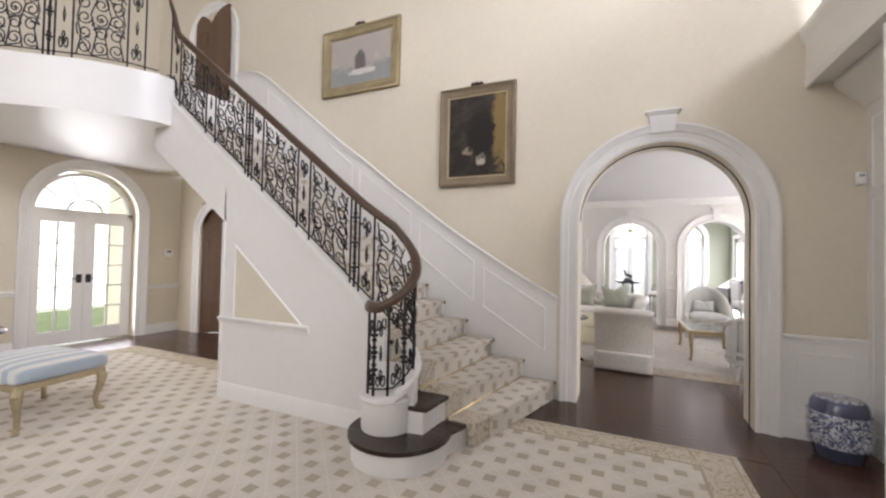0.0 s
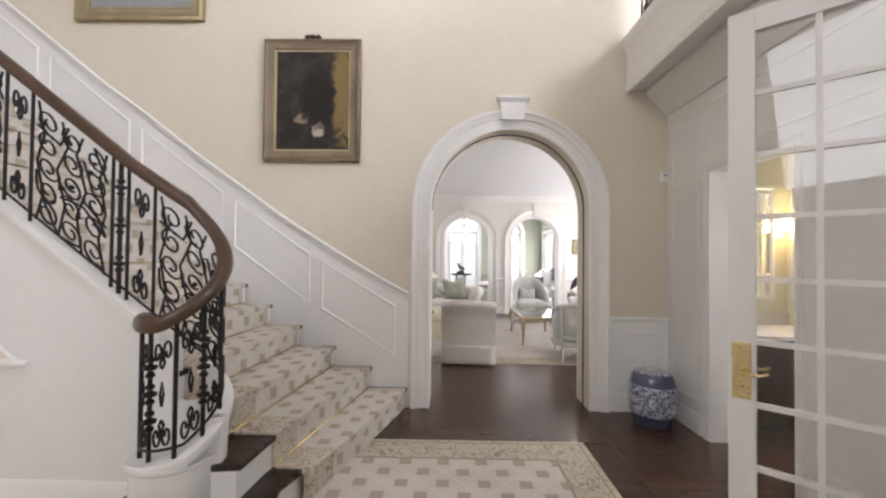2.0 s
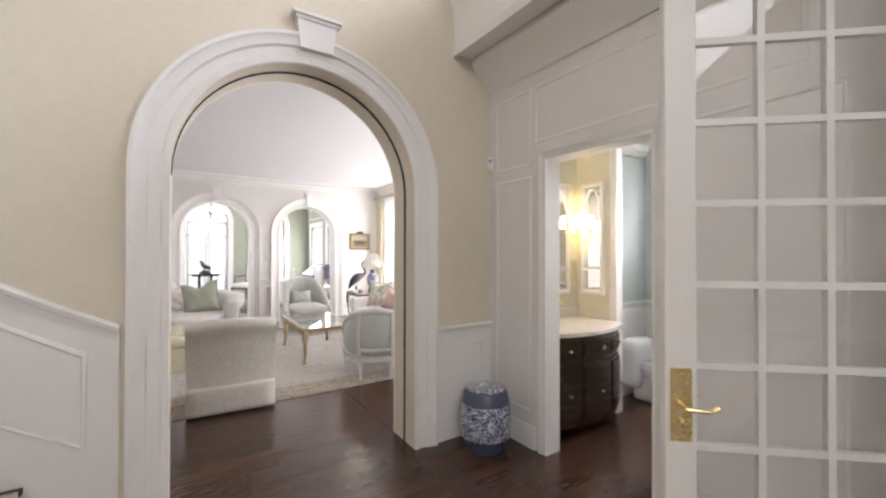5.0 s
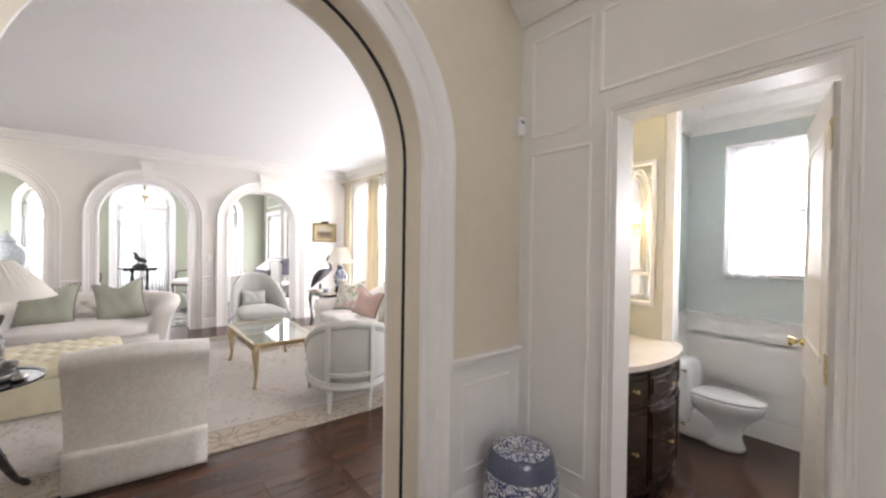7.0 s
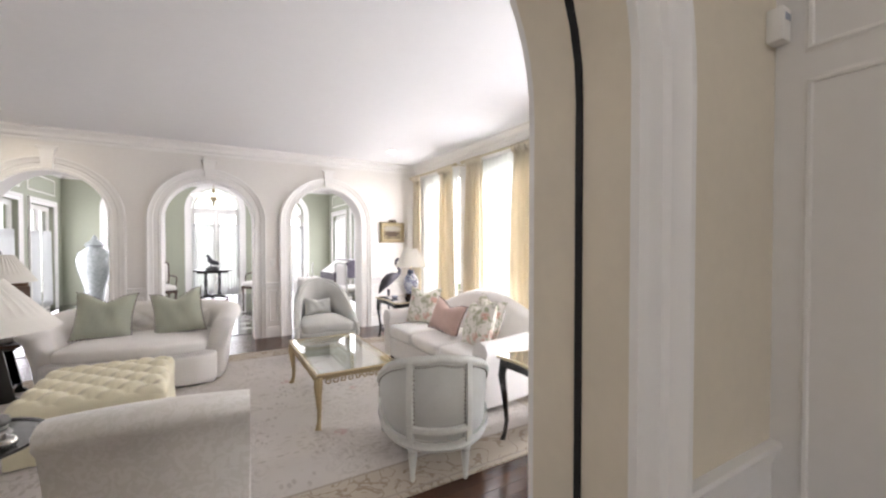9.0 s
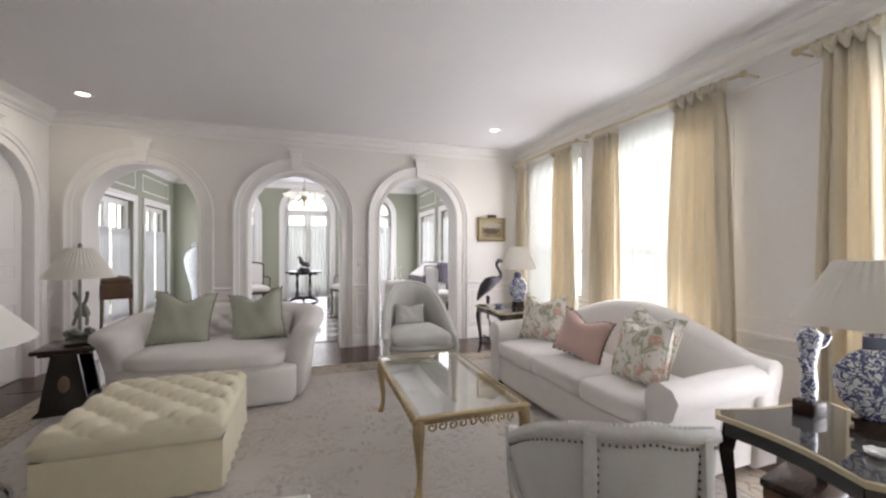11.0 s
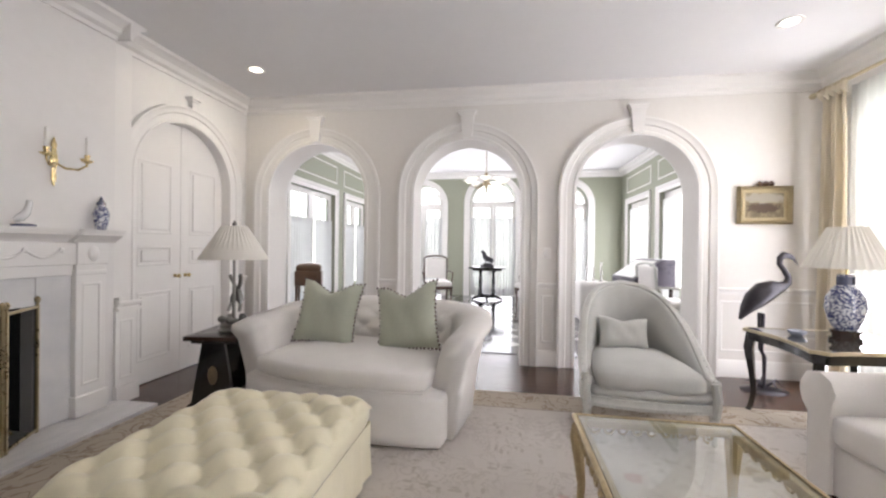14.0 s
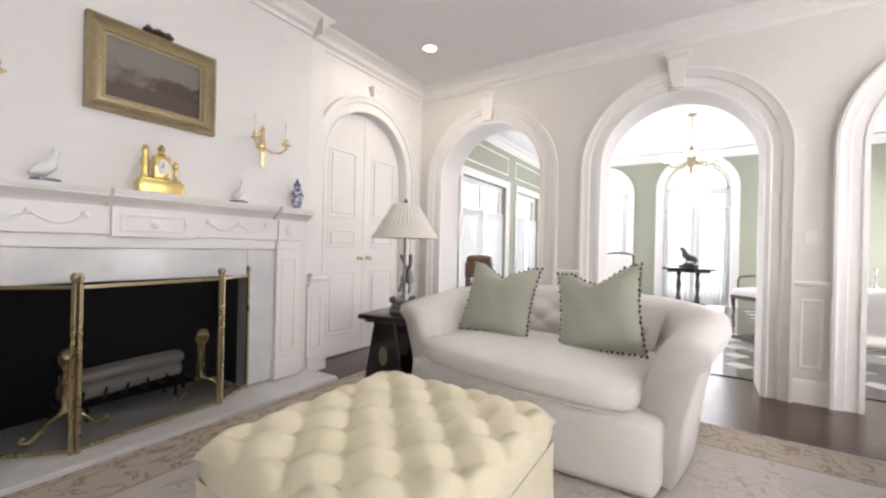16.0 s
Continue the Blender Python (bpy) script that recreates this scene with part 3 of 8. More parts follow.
# inner string wall with its triangular panel
panel_cream = plaster_cream
bm = bmesh.new()
outline = [(-1.72, 0.0), (-3.62, 0.0), (-3.62, 1.74), (-4.85, 2.62), (-4.85, string_z(-4.55) + 0.06), (-4.55, string_z(-4.55))] + [(-4.55 + 0.3 * i, string_z(-4.55 + 0.3 * i)) for i in range(1, 10)] + [(-1.72, string_z(-1.72))]
lo = [bm.verts.new((x, IN - 0.05, z)) for x, z in outline]
hi = [bm.verts.new((x, IN + 0.03, z)) for x, z in outline]
for i in range(len(outline)):
    j = (i + 1) % len(outline)
    bm.faces.new((lo[i], lo[j], hi[j], hi[i]))
bm.faces.new(lo), bm.faces.new(hi[::-1])
bmesh.ops.triangulate(bm, faces=[f for f in bm.faces if len(f.verts) > 4])
part("string_wall", bm, white_paint, stairs, "white string wall below the balusters", smooth=None)
bm = bmesh.new()
tri = [(-3.47, 0.80), (-2.57, 0.80), (-3.47, 1.53)]
for y0, y1 in ((IN - 0.056, IN - 0.05),):
    a, b = [bm.verts.new((x, y0, z)) for x, z in tri], [bm.verts.new((x, y1, z)) for x, z in tri]
    bm.faces.new(a), bm.faces.new(b[::-1])
part("string_panel", bm, panel_cream, stairs, "cream triangular panel", smooth=None)
bm = bmesh.new()
sweep(bm, [((x, IN - 0.05, z), (0, -1, 0), n) for (x, z), n in zip(tri, ((0.7, 0, 0.6), (-1.5, 0, 0.6), (0.7, 0, -1.3)))], [(0, 0), (0.012, 0), (0.016, 0.015), (0.006, 0.028), (0, 0.028)], closed=True)
run(bm, "x", IN - 0.05, -1, -3.66, -2.50, 0.79, RAIL)
run(bm, "x", IN - 0.05, -1, -3.64, -1.78, 0, BASE)
box(bm, -3.66, -3.62, IN - 0.06, IN + 0.03, 0, 1.76)
box(bm, -3.62, -3.55, IN + 0.03, HY, 0, 1.7)
part("string_trim", bm, trim_paint, stairs)
# string cap, soffit, and the curb that curls round the first baluster cluster
bm = bmesh.new()
sweep(bm, [((x, IN, string_z(x)), (0, 1, 0), (0, 0, 1)) for x in (-1.78, -4.55)] + [((-4.72, IN, 3.36), (0, 1, 0), (0, 0, 1))], [(-0.075, 0), (0.055, 0), (0.055, 0.035), (-0.075, 0.035)])
part("string_cap", bm, trim_paint, stairs)
bm = bmesh.new()
box(bm, -4.85, -3.62, IN, HY, 0, 0.02, None)
for v in bm.verts:
    v.co.z += 1.72 + (-3.62 - v.co.x) * 0.72
part("soffit", bm, white_paint, stairs)


def rail_line(n_hook=22):
    """Plan and heights of the railing: x, y, foot height, rail height, from the curl at the first step up to the landing."""
    pts = []
    for i in range(n_hook + 1):
        a = radians(-165 + 255 * i / n_hook)
        f = i / n_hook
        r = 0.15 + 0.05 * f
        foot = 0.42 + (0.10 * f + 0.28 * max(0, f - 0.45) / 0.55)
        rail = 1.06 + 0.50 * max(0, f - 0.30) ** 1.35 / 0.70 ** 1.35
        pts.append((-1.565 + r * math.cos(a), 2.58 + r * math.sin(a), foot, rail))
    for i in range(1, 31):
        x = -1.565 - 2.985 * i / 30
        e = max(0.0, 1 - i / 4)
        pts.append((x, IN - 0.02, string_z(x) + 0.035, string_z(x) + 0.79 + 0.05 * e))
    pts.append((-4.62, IN - 0.03, 3.36, 4.12))
    pts.append((-4.66, IN - 0.06, 3.37, 4.28))
    return pts


LINE = rail_line()
CUM = [0.0]
for p, q in zip(LINE, LINE[1:]):
    CUM.append(CUM[-1] + math.hypot(q[0] - p[0], q[1] - p[1]))


def on_line(line, cum, s, f):
    """The point s along a railing, at f of its height (0 foot, 1 rail)."""
    s = min(max(s, 0), cum[-1])
    i = max(0, min(len(cum) - 2, int(np.searchsorted(cum, s)) - 1))
    u = (s - cum[i]) / max(1e-6, cum[i + 1] - cum[i])
    a, b = line[i], line[i + 1]
    x, y, lo, hi = (a[n] + (b[n] - a[n]) * u for n in range(4))
    return (x, y, lo + (hi - lo) * f)


def curl(cx, cy, r, a0, turns, tail=None, n=18):
    """A scroll in panel units: a spiral that opens from its eye, with an optional tail."""
    pts = []
    for i in range(n + 1):
        f = i / n
        a = a0 + turns * 2 * math.pi * f
        rr = r * (0.28 + 0.72 * f)
        pts.append((cx + rr * math.cos(a), cy + rr * math.sin(a)))
    if tail:
        pts.append(tail)
    return pts


def squashed(shape, cy, k):
    return [(u, cy + (v - cy) * k) for u, v in shape]


SCROLLS = []
for row in range(5):
    for col in range(3):
        cx, cy = 0.18 + 0.32 * col, 0.12 + 0.19 * row
        flip = 1 if (row + col) % 2 else -1
        SCROLLS.append(squashed(curl(cx, cy, 0.155, 0.9 * row + 1.7 * col, flip * 1.35, (cx + 0.16 * flip, cy + 0.17 * (1 if row % 2 else -1)), n=15), cy, 0.62))
SCROLLS += [[(0.03, 0.0), (0.12, 0.25), (0.03, 0.5), (0.12, 0.75), (0.03, 1.0)], [(0.97, 0.0), (0.88, 0.25), (0.97, 0.5), (0.88, 0.75), (0.97, 1.0)], [(0.34, 0.02), (0.42, 0.3), (0.30, 0.55), (0.44, 0.8), (0.36, 0.98)], [(0.66, 0.02), (0.58, 0.3), (0.70, 0.55), (0.56, 0.8), (0.64, 0.98)]]
LYRE = [curl(0.28, 0.84, 0.20, 0.3, -1.2, (0.5, 0.6)), curl(0.72, 0.84, 0.20, math.pi - 0.3, 1.2, (0.5, 0.6)), curl(0.28, 0.16, 0.20, -0.3, 1.2, (0.5, 0.4)), curl(0.72, 0.16, 0.20, math.pi + 0.3, -1.2, (0.5, 0.4)), [(0.5, 0.4), (0.42, 0.5), (0.5, 0.6), (0.58, 0.5), (0.5, 0.4)]]
LYRE = [squashed(c, c[0][1], 0.55) if n < 4 else c for n, c in enumerate(LYRE)]


def railing(name, line, label, start=0.06, scroll_w=0.42):
    cum = [0.0]
    for p, q in zip(line, line[1:]):
        cum.append(cum[-1] + math.hypot(q[0] - p[0], q[1] - p[1]))
    ob = thing(name, label, "railing", pose(0, 0, 0))

    def bar(s, r=0.009, knobs=()):
        bm = bmesh.new()
        tube(bm, [on_line(line, cum, s, 0), on_line(line, cum, s, 0.97)], r, 6)
        for f in knobs:
            o = on_line(line, cum, s, f)
            for dz, rr in ((0.0, 0.030), (0.035, 0.020), (-0.035, 0.020)):
                lathe(bm, [(0.004, -0.018), (rr, -0.006), (rr, 0.006), (0.004, 0.018)], 7, pose(o[0], o[1], o[2] + dz))
        part("baluster", bm, iron, ob)

    def panel(s, w, shapes, r=0.0065):
        bm = bmesh.new()
        for shape in shapes:
            tube(bm, [on_line(line, cum, s + u * w, 0.05 + 0.88 * v) for u, v in shape], r, 5)
        for u, v in ((0.5, 0.5), (0.25, 0.75), (0.75, 0.25)) if len(shapes) > 6 else ():
            o = on_line(line, cum, s + u * w, 0.05 + 0.88 * v)
            lathe(bm, [(0.003, -0.014), (0.02, 0), (0.003, 0.014)], 7, pose(*o))
        part("scroll_panel", bm, iron, ob)

    s = start
    order = 0
    while s < cum[-1] - 0.05:
        left = cum[-1] - s
        kind = order % 4
        if s < 0.62 and start < 0.1:           # the cluster at the first step: bars and lyres
            bar(s, 0.010, (0.3, 0.5, 0.7) if order % 2 else ())
            panel(s + 0.01, 0.10, LYRE, 0.006)
            s += 0.115
        elif kind in (0, 2):
            bar(s), panel(s + 0.02, 0.11, LYRE), bar(s + 0.15)
            s += 0.165
            if kind == 2 and left > 0.3:
                bar(s + 0.03, 0.012, (0.22, 0.5, 0.78)), bar(s + 0.075)
                s += 0.10
        else:
            w = min(scroll_w, left - 0.05)
            if w > 0.15:
                panel(s, w, SCROLLS)
            s += scroll_w + 0.02
        order += 1
    bm = bmesh.new()
    prof = [(-0.034, 0), (-0.030, 0.028), (-0.016, 0.042), (0.016, 0.042), (0.030, 0.028), (0.034, 0), (0.024, -0.02), (-0.024, -0.02)]
    path = []
    for i, p in enumerate(line):
        a, b = line[max(0, i - 1)], line[min(len(line) - 1, i + 1)]
        d = Vector((b[0] - a[0], b[1] - a[1], 0)).normalized()
        path.append(((p[0], p[1], p[3]), (d.y * 1.15, -d.x * 1.15, 0), (0, 0, 1.2)))
    sweep(bm, path, prof)
    part("handrail", bm, handrail_wood, ob, "polished brown wooden handrail", smooth=50)
    bm = bmesh.new()
    tube(bm, [(p[0], p[1], p[2] + 0.05) for p in line], 0.007, 5)
    part("bottom_rail", bm, iron, ob)
    return ob


railing("stair_railing", LINE, "black wrought-iron scroll railing with a brown wooden handrail")
bm = bmesh.new()
hook = LINE[:23]
sweep(bm, [((p[0], p[1], p[2] - 0.04), (math.cos(a), math.sin(a), 0), (0, 0, 1)) for p, a in zip(hook, [math.atan2(p[1] - 2.58, p[0] + 1.565) for p in hook])], [(-0.06, 0), (0.05, 0), (0.055, 0.02), (0.05, 0.04), (-0.06, 0.04)])
part("curl", bm, trim_paint, stairs, "white curled cap of the curb")
bm = bmesh.new()
lathe(bm, [(0.0, 0.19), (0.185, 0.19), (0.19, 0.21), (0.19, 0.40), (0.205, 0.415), (0.205, 0.43), (0.0, 0.43)], 36, pose(-1.56, 2.56, 0))
part("drum", bm, trim_paint, stairs, "white round drum")
bm = bmesh.new()
wall_curve = [(-1.56 + 0.22 * math.cos(radians(a)), 2.56 + 0.22 * math.sin(radians(a))) for a in range(0, 91, 10)]
for (xa, ya), (xb, yb) in zip(wall_curve, wall_curve[1:] + [(-1.78, IN - 0.03)]):
    prism(bm, [(xa, ya), (xb, yb), (xb - 0.02, yb - 0.05), (xa - 0.05, ya - 0.02)], 0.19, 0.60)
part("curb", bm, trim_paint, stairs, "white curled curb under the balusters")

gal = [(-4.64, 2.64), (-4.72, 2.44), (-4.97, 2.14), (-5.47, 1.74), (-6.1, 1.50), (-7.0, 1.35), (-7.5, 1.33)]
railing("landing_railing", [(x, y, 3.37, 4.27) for x, y in gal], "black wrought-iron scroll railing along the landing", start=0.12)
railing("gallery_railing", [(1.46, y, 3.42, 4.3) for y in np.linspace(HY - 0.05, -2.9, 12)], "black wrought-iron scroll railing along the gallery", start=0.12)

# wainscot and curved chair rail up the stair wall
bm = bmesh.new()
rail_pts = [(-0.60, 1.04), (-0.85, 1.17), (-1.13, 1.335), (-1.45, 1.53), (-1.81, 1.76), (-2.2, 2.04), (-2.593, 2.315), (-3.05, 2.67), (-3.5, 2.99), (-4.0, 3.39), (-4.565, 3.84), (-4.85, 4.07), (-5.0, 4.16), (-5.2, 4.215), (-5.54, 4.22)]
sweep(bm, [((x, HY, z), (0, -1, 0), (0, 0, 1)) for x, z in rail_pts], [(0, -0.06), (0.014, -0.06), (0.02, -0.02), (0.036, -0.012), (0.045, 0.012), (0.036, 0.024), (0, 0.024)])
for (xa, za), (xb, zb) in zip(rail_pts, rail_pts[1:]):
    vs = [bm.verts.new(p) for p in ((xa, HY - 0.008, max(0, za - 1.2)), (xb, HY - 0.008, max(0, zb - 1.2)), (xb, HY - 0.008, zb - 0.05), (xa, HY - 0.008, za - 0.05))]
    bm.faces.new(vs)
for a, b in ((-0.72, -1.42), (-1.52, -2.25), (-2.35, -3.15), (-3.25, -4.05), (-4.15, -4.85)):
    za, zb = (float(np.interp(-u, [-p[0] for p in rail_pts], [p[1] for p in rail_pts])) for u in (a, b))
    ring = [(a, za - 0.16), (b, zb - 0.16), (b, zb - 0.62), (a, za - 0.62)]
    sweep(bm, [((x, HY - 0.008, z), (0, -1, 0), (du, 0, dz)) for (x, z), (du, dz) in zip(ring, ((-1, -1), (1, -1), (1, 1), (-1, 1)))], [(0, 0), (0.008, 0.004), (0.012, 0.014), (0.006, 0.022), (0, 0.024)], closed=True)
structure("trim_stairs", bm, trim_paint, "white stair wainscot with a rising chair rail", "trim")

# ---- pictures, doors and things of the hall ----
gilt = material("gilt", (0.44, 0.36, 0.21), 0.42, 0.5, grain=0.35, scale=70, bump=0.5, wear=0.12)
old_gilt = material("old_gilt", (0.26, 0.20, 0.13), 0.5, 0.4, grain=0.35, scale=70, bump=0.5, wear=0.1)


def painted(name, parts, ground, scale=6.0):
    """A varnished canvas: broad soft patches of colour. parts: (centre u, centre v, size u, size v, colour)."""
    m = material(name, ground, 0.6, spec=0.25)
    vec, x, y, z = coords(m)
    rough = noise_of(m, vec, scale, 6, 0.8)
    col = blend(m, step_of(m, rough, 0.35, 0.7), ground, tuple(min(1, c * 1.7 + 0.01) for c in ground))
    wob = calc(m, "MULTIPLY", calc(m, "SUBTRACT", noise_of(m, vec, scale * 2.2, 5, 0.5), 0.5), 2.4)
    for cu, cv, su, sv, c in parts:
        du = calc(m, "MULTIPLY", calc(m, "SUBTRACT", x, cu), 1 / su)
        dv = calc(m, "MULTIPLY", calc(m, "SUBTRACT", z, cv), 1 / sv)
        d = calc(m, "ADD", calc(m, "ADD", calc(m, "MULTIPLY", du, du), calc(m, "MULTIPLY", dv, dv)), wob)
        col = blend(m, step_of(m, calc(m, "SUBTRACT", 1.0, d), -0.35, 0.5), col, c)
    set_color(m, col)
    set_bump(m, noise_of(m, vec, 120, 3), 0.15, 0.001)
    return m


def picture(name, m, w, h, fw, canvas, frame_mat, label, lamp_top=True):
    """A framed painting that hangs in its own x-z plane, its back at y=0, seen from -y."""
    ob = thing(name, label, "painting", m)
    bm = bmesh.new()
    prof = [(0, 0), (0, 0.045), (0.2 * fw, 0.055), (0.32 * fw, 0.042), (0.6 * fw, 0.030), (0.8 * fw, 0.034), (0.92 * fw, 0.018), (fw, 0.016), (fw, 0)]
    pts = [(-w / 2, -h / 2, 1, 1), (w / 2, -h / 2, -1, 1), (w / 2, h / 2, -1, -1), (-w / 2, h / 2, 1, -1)]
    sweep(bm, [((u, 0, z), (du, 0, dz), (0, -1, 0)) for u, z, du, dz in pts], prof, closed=True)
    part("frame", bm, frame_mat, ob, "carved gilt frame")
    bm = bmesh.new()
    box(bm, -w / 2 + 0.9 * fw, w / 2 - 0.9 * fw, -0.014, -0.002, -h / 2 + 0.9 * fw, h / 2 - 0.9 * fw)
    part("canvas", bm, canvas, ob, smooth=None)
    bm = bmesh.new()
    r = fw * 0.95
    sweep(bm, [((u * (w / 2 - r), -0.017, z * (h / 2 - r)), (-u, 0, -z), (0, -1, 0)) for u, z in ((-1, -1), (1, -1), (1, 1), (-1, 1))], [(-0.008, 0), (-0.008, 0.008), (0.006, 0.006), (0.006, 0)], closed=True)
    part("slip", bm, gilt, ob)
    if lamp_top:
        bm = bmesh.new()
        for i, (u, r0) in enumerate(((-0.05, 0.03), (0.0, 0.045), (0.05, 0.03))):
            lathe(bm, [(0.004, -0.03), (r0 * 0.6, -0.015), (r0, 0), (r0 * 0.5, 0.02), (0.004, 0.03)], 9, pose(u, -0.03, h / 2 + 0.02, 0, 20 * u, 0))
        part("ornament", bm, handrail_wood, ob, "carved wooden ornament on top")
    return ob


ship_paint = painted("ship_paint", [(0, -0.18, 1.0, 0.16, (0.30, 0.31, 0.30)), (0, 0.2, 0.9, 0.3, (0.45, 0.40, 0.36)), (0.0, -0.02, 0.09, 0.15, (0.16, 0.14, 0.13)), (0.03, -0.16, 0.22, 0.04, (0.62, 0.60, 0.56))], (0.36, 0.33, 0.31))
dark_paint = painted("dark_paint", [(0.30, 0.1, 0.13, 0.5, (0.22, 0.15, 0.06)), (0.03, -0.10, 0.045, 0.05, (0.45, 0.38, 0.30)), (-0.10, -0.17, 0.07, 0.05, (0.26, 0.20, 0.15)), (0.05, -0.26, 0.055, 0.09, (0.46, 0.41, 0.33)), (0.05, 0.02, 0.16, 0.28, (0.02, 0.016, 0.014))], (0.028, 0.022, 0.017))
hill_paint = painted("hill_paint", [(0.12, -0.02, 0.16, 0.09, (0.10, 0.07, 0.06)), (0, 0.10, 0.4, 0.09, (0.24, 0.22, 0.20)), (0, -0.12, 0.4, 0.06, (0.12, 0.09, 0.08))], (0.14, 0.12, 0.11), 12)
barn_paint = painted("barn_paint", [(0.0, -0.02, 0.14, 0.05, (0.10, 0.07, 0.05)), (0, 0.07, 0.2, 0.05, (0.35, 0.32, 0.26))], (0.16, 0.13, 0.08), 16)
picture("painting", pose(-3.17, HY - 0.004, 4.04), 1.22, 0.90, 0.13, ship_paint, gilt, "gilt-framed painting of a sailing ship on the stair wall")
picture("painting", pose(-1.52, HY - 0.004, 2.84), 0.90, 1.14, 0.11, dark_paint, old_gilt, "dark old painting in a dull gilt frame")

porcelain = material("porcelain", (0.80, 0.81, 0.82), 0.12, coat=0.6)
pv, px_, py_, pz_ = coords(porcelain)
vine = noise_of(porcelain, pv, 26, 3, 1.8)
set_color(porcelain, blend(porcelain, step_of(porcelain, calc(porcelain, "ABSOLUTE", calc(porcelain, "SUBTRACT", vine, 0.5)), 0.045, 0.075), (0.06, 0.07, 0.17), (0.64, 0.66, 0.70)))
porcelain_blue = material("porcelain_blue", (0.10, 0.115, 0.19), 0.15, grain=0.4, scale=60, coat=0.6)
porcelain_grey = material("porcelain_grey", (0.42, 0.46, 0.55), 0.15, grain=0.3, scale=60, coat=0.6)


def garden_stool(m):
    ob = thing("garden_stool", "blue and white ceramic drum stool on the floor", "stool", m)
    bm = bmesh.new()
    lathe(bm, [(0.135, 0.0), (0.14, 0.01), (0.155, 0.06), (0.175, 0.10)], 28)
    part("band", bm, porcelain_blue, ob, "dark blue glazed bands", 60)
    bm = bmesh.new()
    lathe(bm, [(0.175, 0.34), (0.165, 0.40), (0.15, 0.43), (0.145, 0.435)], 28)
    part("band", bm, porcelain_blue, ob, "dark blue glazed bands", 60)
    bm = bmesh.new()
    lathe(bm, [(0.17, 0.10), (0.178, 0.11), (0.185, 0.17), (0.188, 0.22), (0.185, 0.27), (0.178, 0.33), (0.17, 0.34)], 28)
    part("body", bm, porcelain, ob, "", 60)
    bm = bmesh.new()
    for z in (0.105, 0.335):
        for i in range(26):
            a = 2 * math.pi * i / 26
            lathe(bm, [(0.002, -0.007), (0.007, 0), (0.002, 0.007)], 5, pose(0.18 * math.cos(a), 0.18 * math.sin(a), z))
    tagged(part("studs", bm, porcelain_grey, ob), kind="stuff")
    bm = bmesh.new()
    lathe(bm, [(0.145, 0.432), (0.14, 0.44), (0.06, 0.447), (0.05, 0.440), (0.0, 0.440)], 28)
    part("top", bm, porcelain, ob, "", 60)


garden_stool(pose(1.51, 4.03, 0))


def small_box(name, m, w, d, h, label, category, mat=None, extra=None):
    ob = thing(name, label, category, m)
    bm = bmesh.new()
    rbox(bm, -w / 2, w / 2, -d, 0, -h / 2, h / 2, 0.006)
    part("cover", bm, mat or trim_paint, ob)
    bm = bmesh.new()
    box(bm, -w * 0.3, w * 0.3, -d - 0.002, -d + 0.001, h * 0.1, h * 0.3)
    part("window", bm, extra or porcelain_grey, ob)
    return ob


small_box("motion_sensor", pose(1.735, HY, 2.14), 0.055, 0.045, 0.10, "small white plastic sensor on the wall", "sensor")
small_box("wall_thermostat", pose(-7.545, 4.55, 1.42, 0, 0, 90), 0.14, 0.03, 0.13, "white thermostat on the cream wall", "thermostat", extra=slot_dark)
small_box("light_switch", pose(1.03, FY, 1.17), 0.075, 0.008, 0.115, "white light switch plate", "switch", extra=trim_paint)


def glazed_leaf(parent, x0, x1, z0, z1, rows, cols, stile, top, bottom, mat=trim_paint, th=0.045, bar=0.024, y=0.0):
    """A glazed door leaf in the x-z plane, its middle at y: stiles, rails, glazing bars and panes as parts."""
    bm = bmesh.new()
    for a, b in ((x0, x0 + stile), (x1 - stile, x1)):
        rbox(bm, a, b, y - th / 2, y + th / 2, z0, z1, 0.003, 1)
    part("stile", bm, mat, parent)
    bm = bmesh.new()
    for a, b in ((z0, z0 + bottom), (z1 - top, z1)):
        box(bm, x0 + stile, x1 - stile, y - th / 2 + 0.002, y + th / 2 - 0.002, a, b)
    part("rail", bm, mat, parent)
    gx0, gx1, gz0, gz1 = x0 + stile, x1 - stile, z0 + bottom, z1 - top
    for i in range(1, cols):
        u = gx0 + (gx1 - gx0) * i / cols
        bm = bmesh.new()
        box(bm, u - bar / 2, u + bar / 2, y - 0.014, y + 0.014, gz0, gz1)
        part("glazing_bar", bm, mat, parent)
    for j in range(1, rows):
        v = gz0 + (gz1 - gz0) * j / rows
        bm = bmesh.new()
        box(bm, gx0, gx1, y - 0.0125, y + 0.0125, v - bar / 2, v + bar / 2)
        part("glazing_bar", bm, mat, parent)
    for i in range(cols):
        for j in range(rows):
            bm = bmesh.new()
            a, b = gx0 + (gx1 - gx0) * i / cols, gx0 + (gx1 - gx0) * (i + 1) / cols
            c, d = gz0 + (gz1 - gz0) * j / rows, gz0 + (gz1 - gz0) * (j + 1) / rows
            box(bm, a + 0.002, b - 0.002, y - 0.002, y + 0.002, c + 0.002, d - 0.002)
            pane = part("pane", bm, glass, parent, smooth=None)
            pane.visible_shadow = False


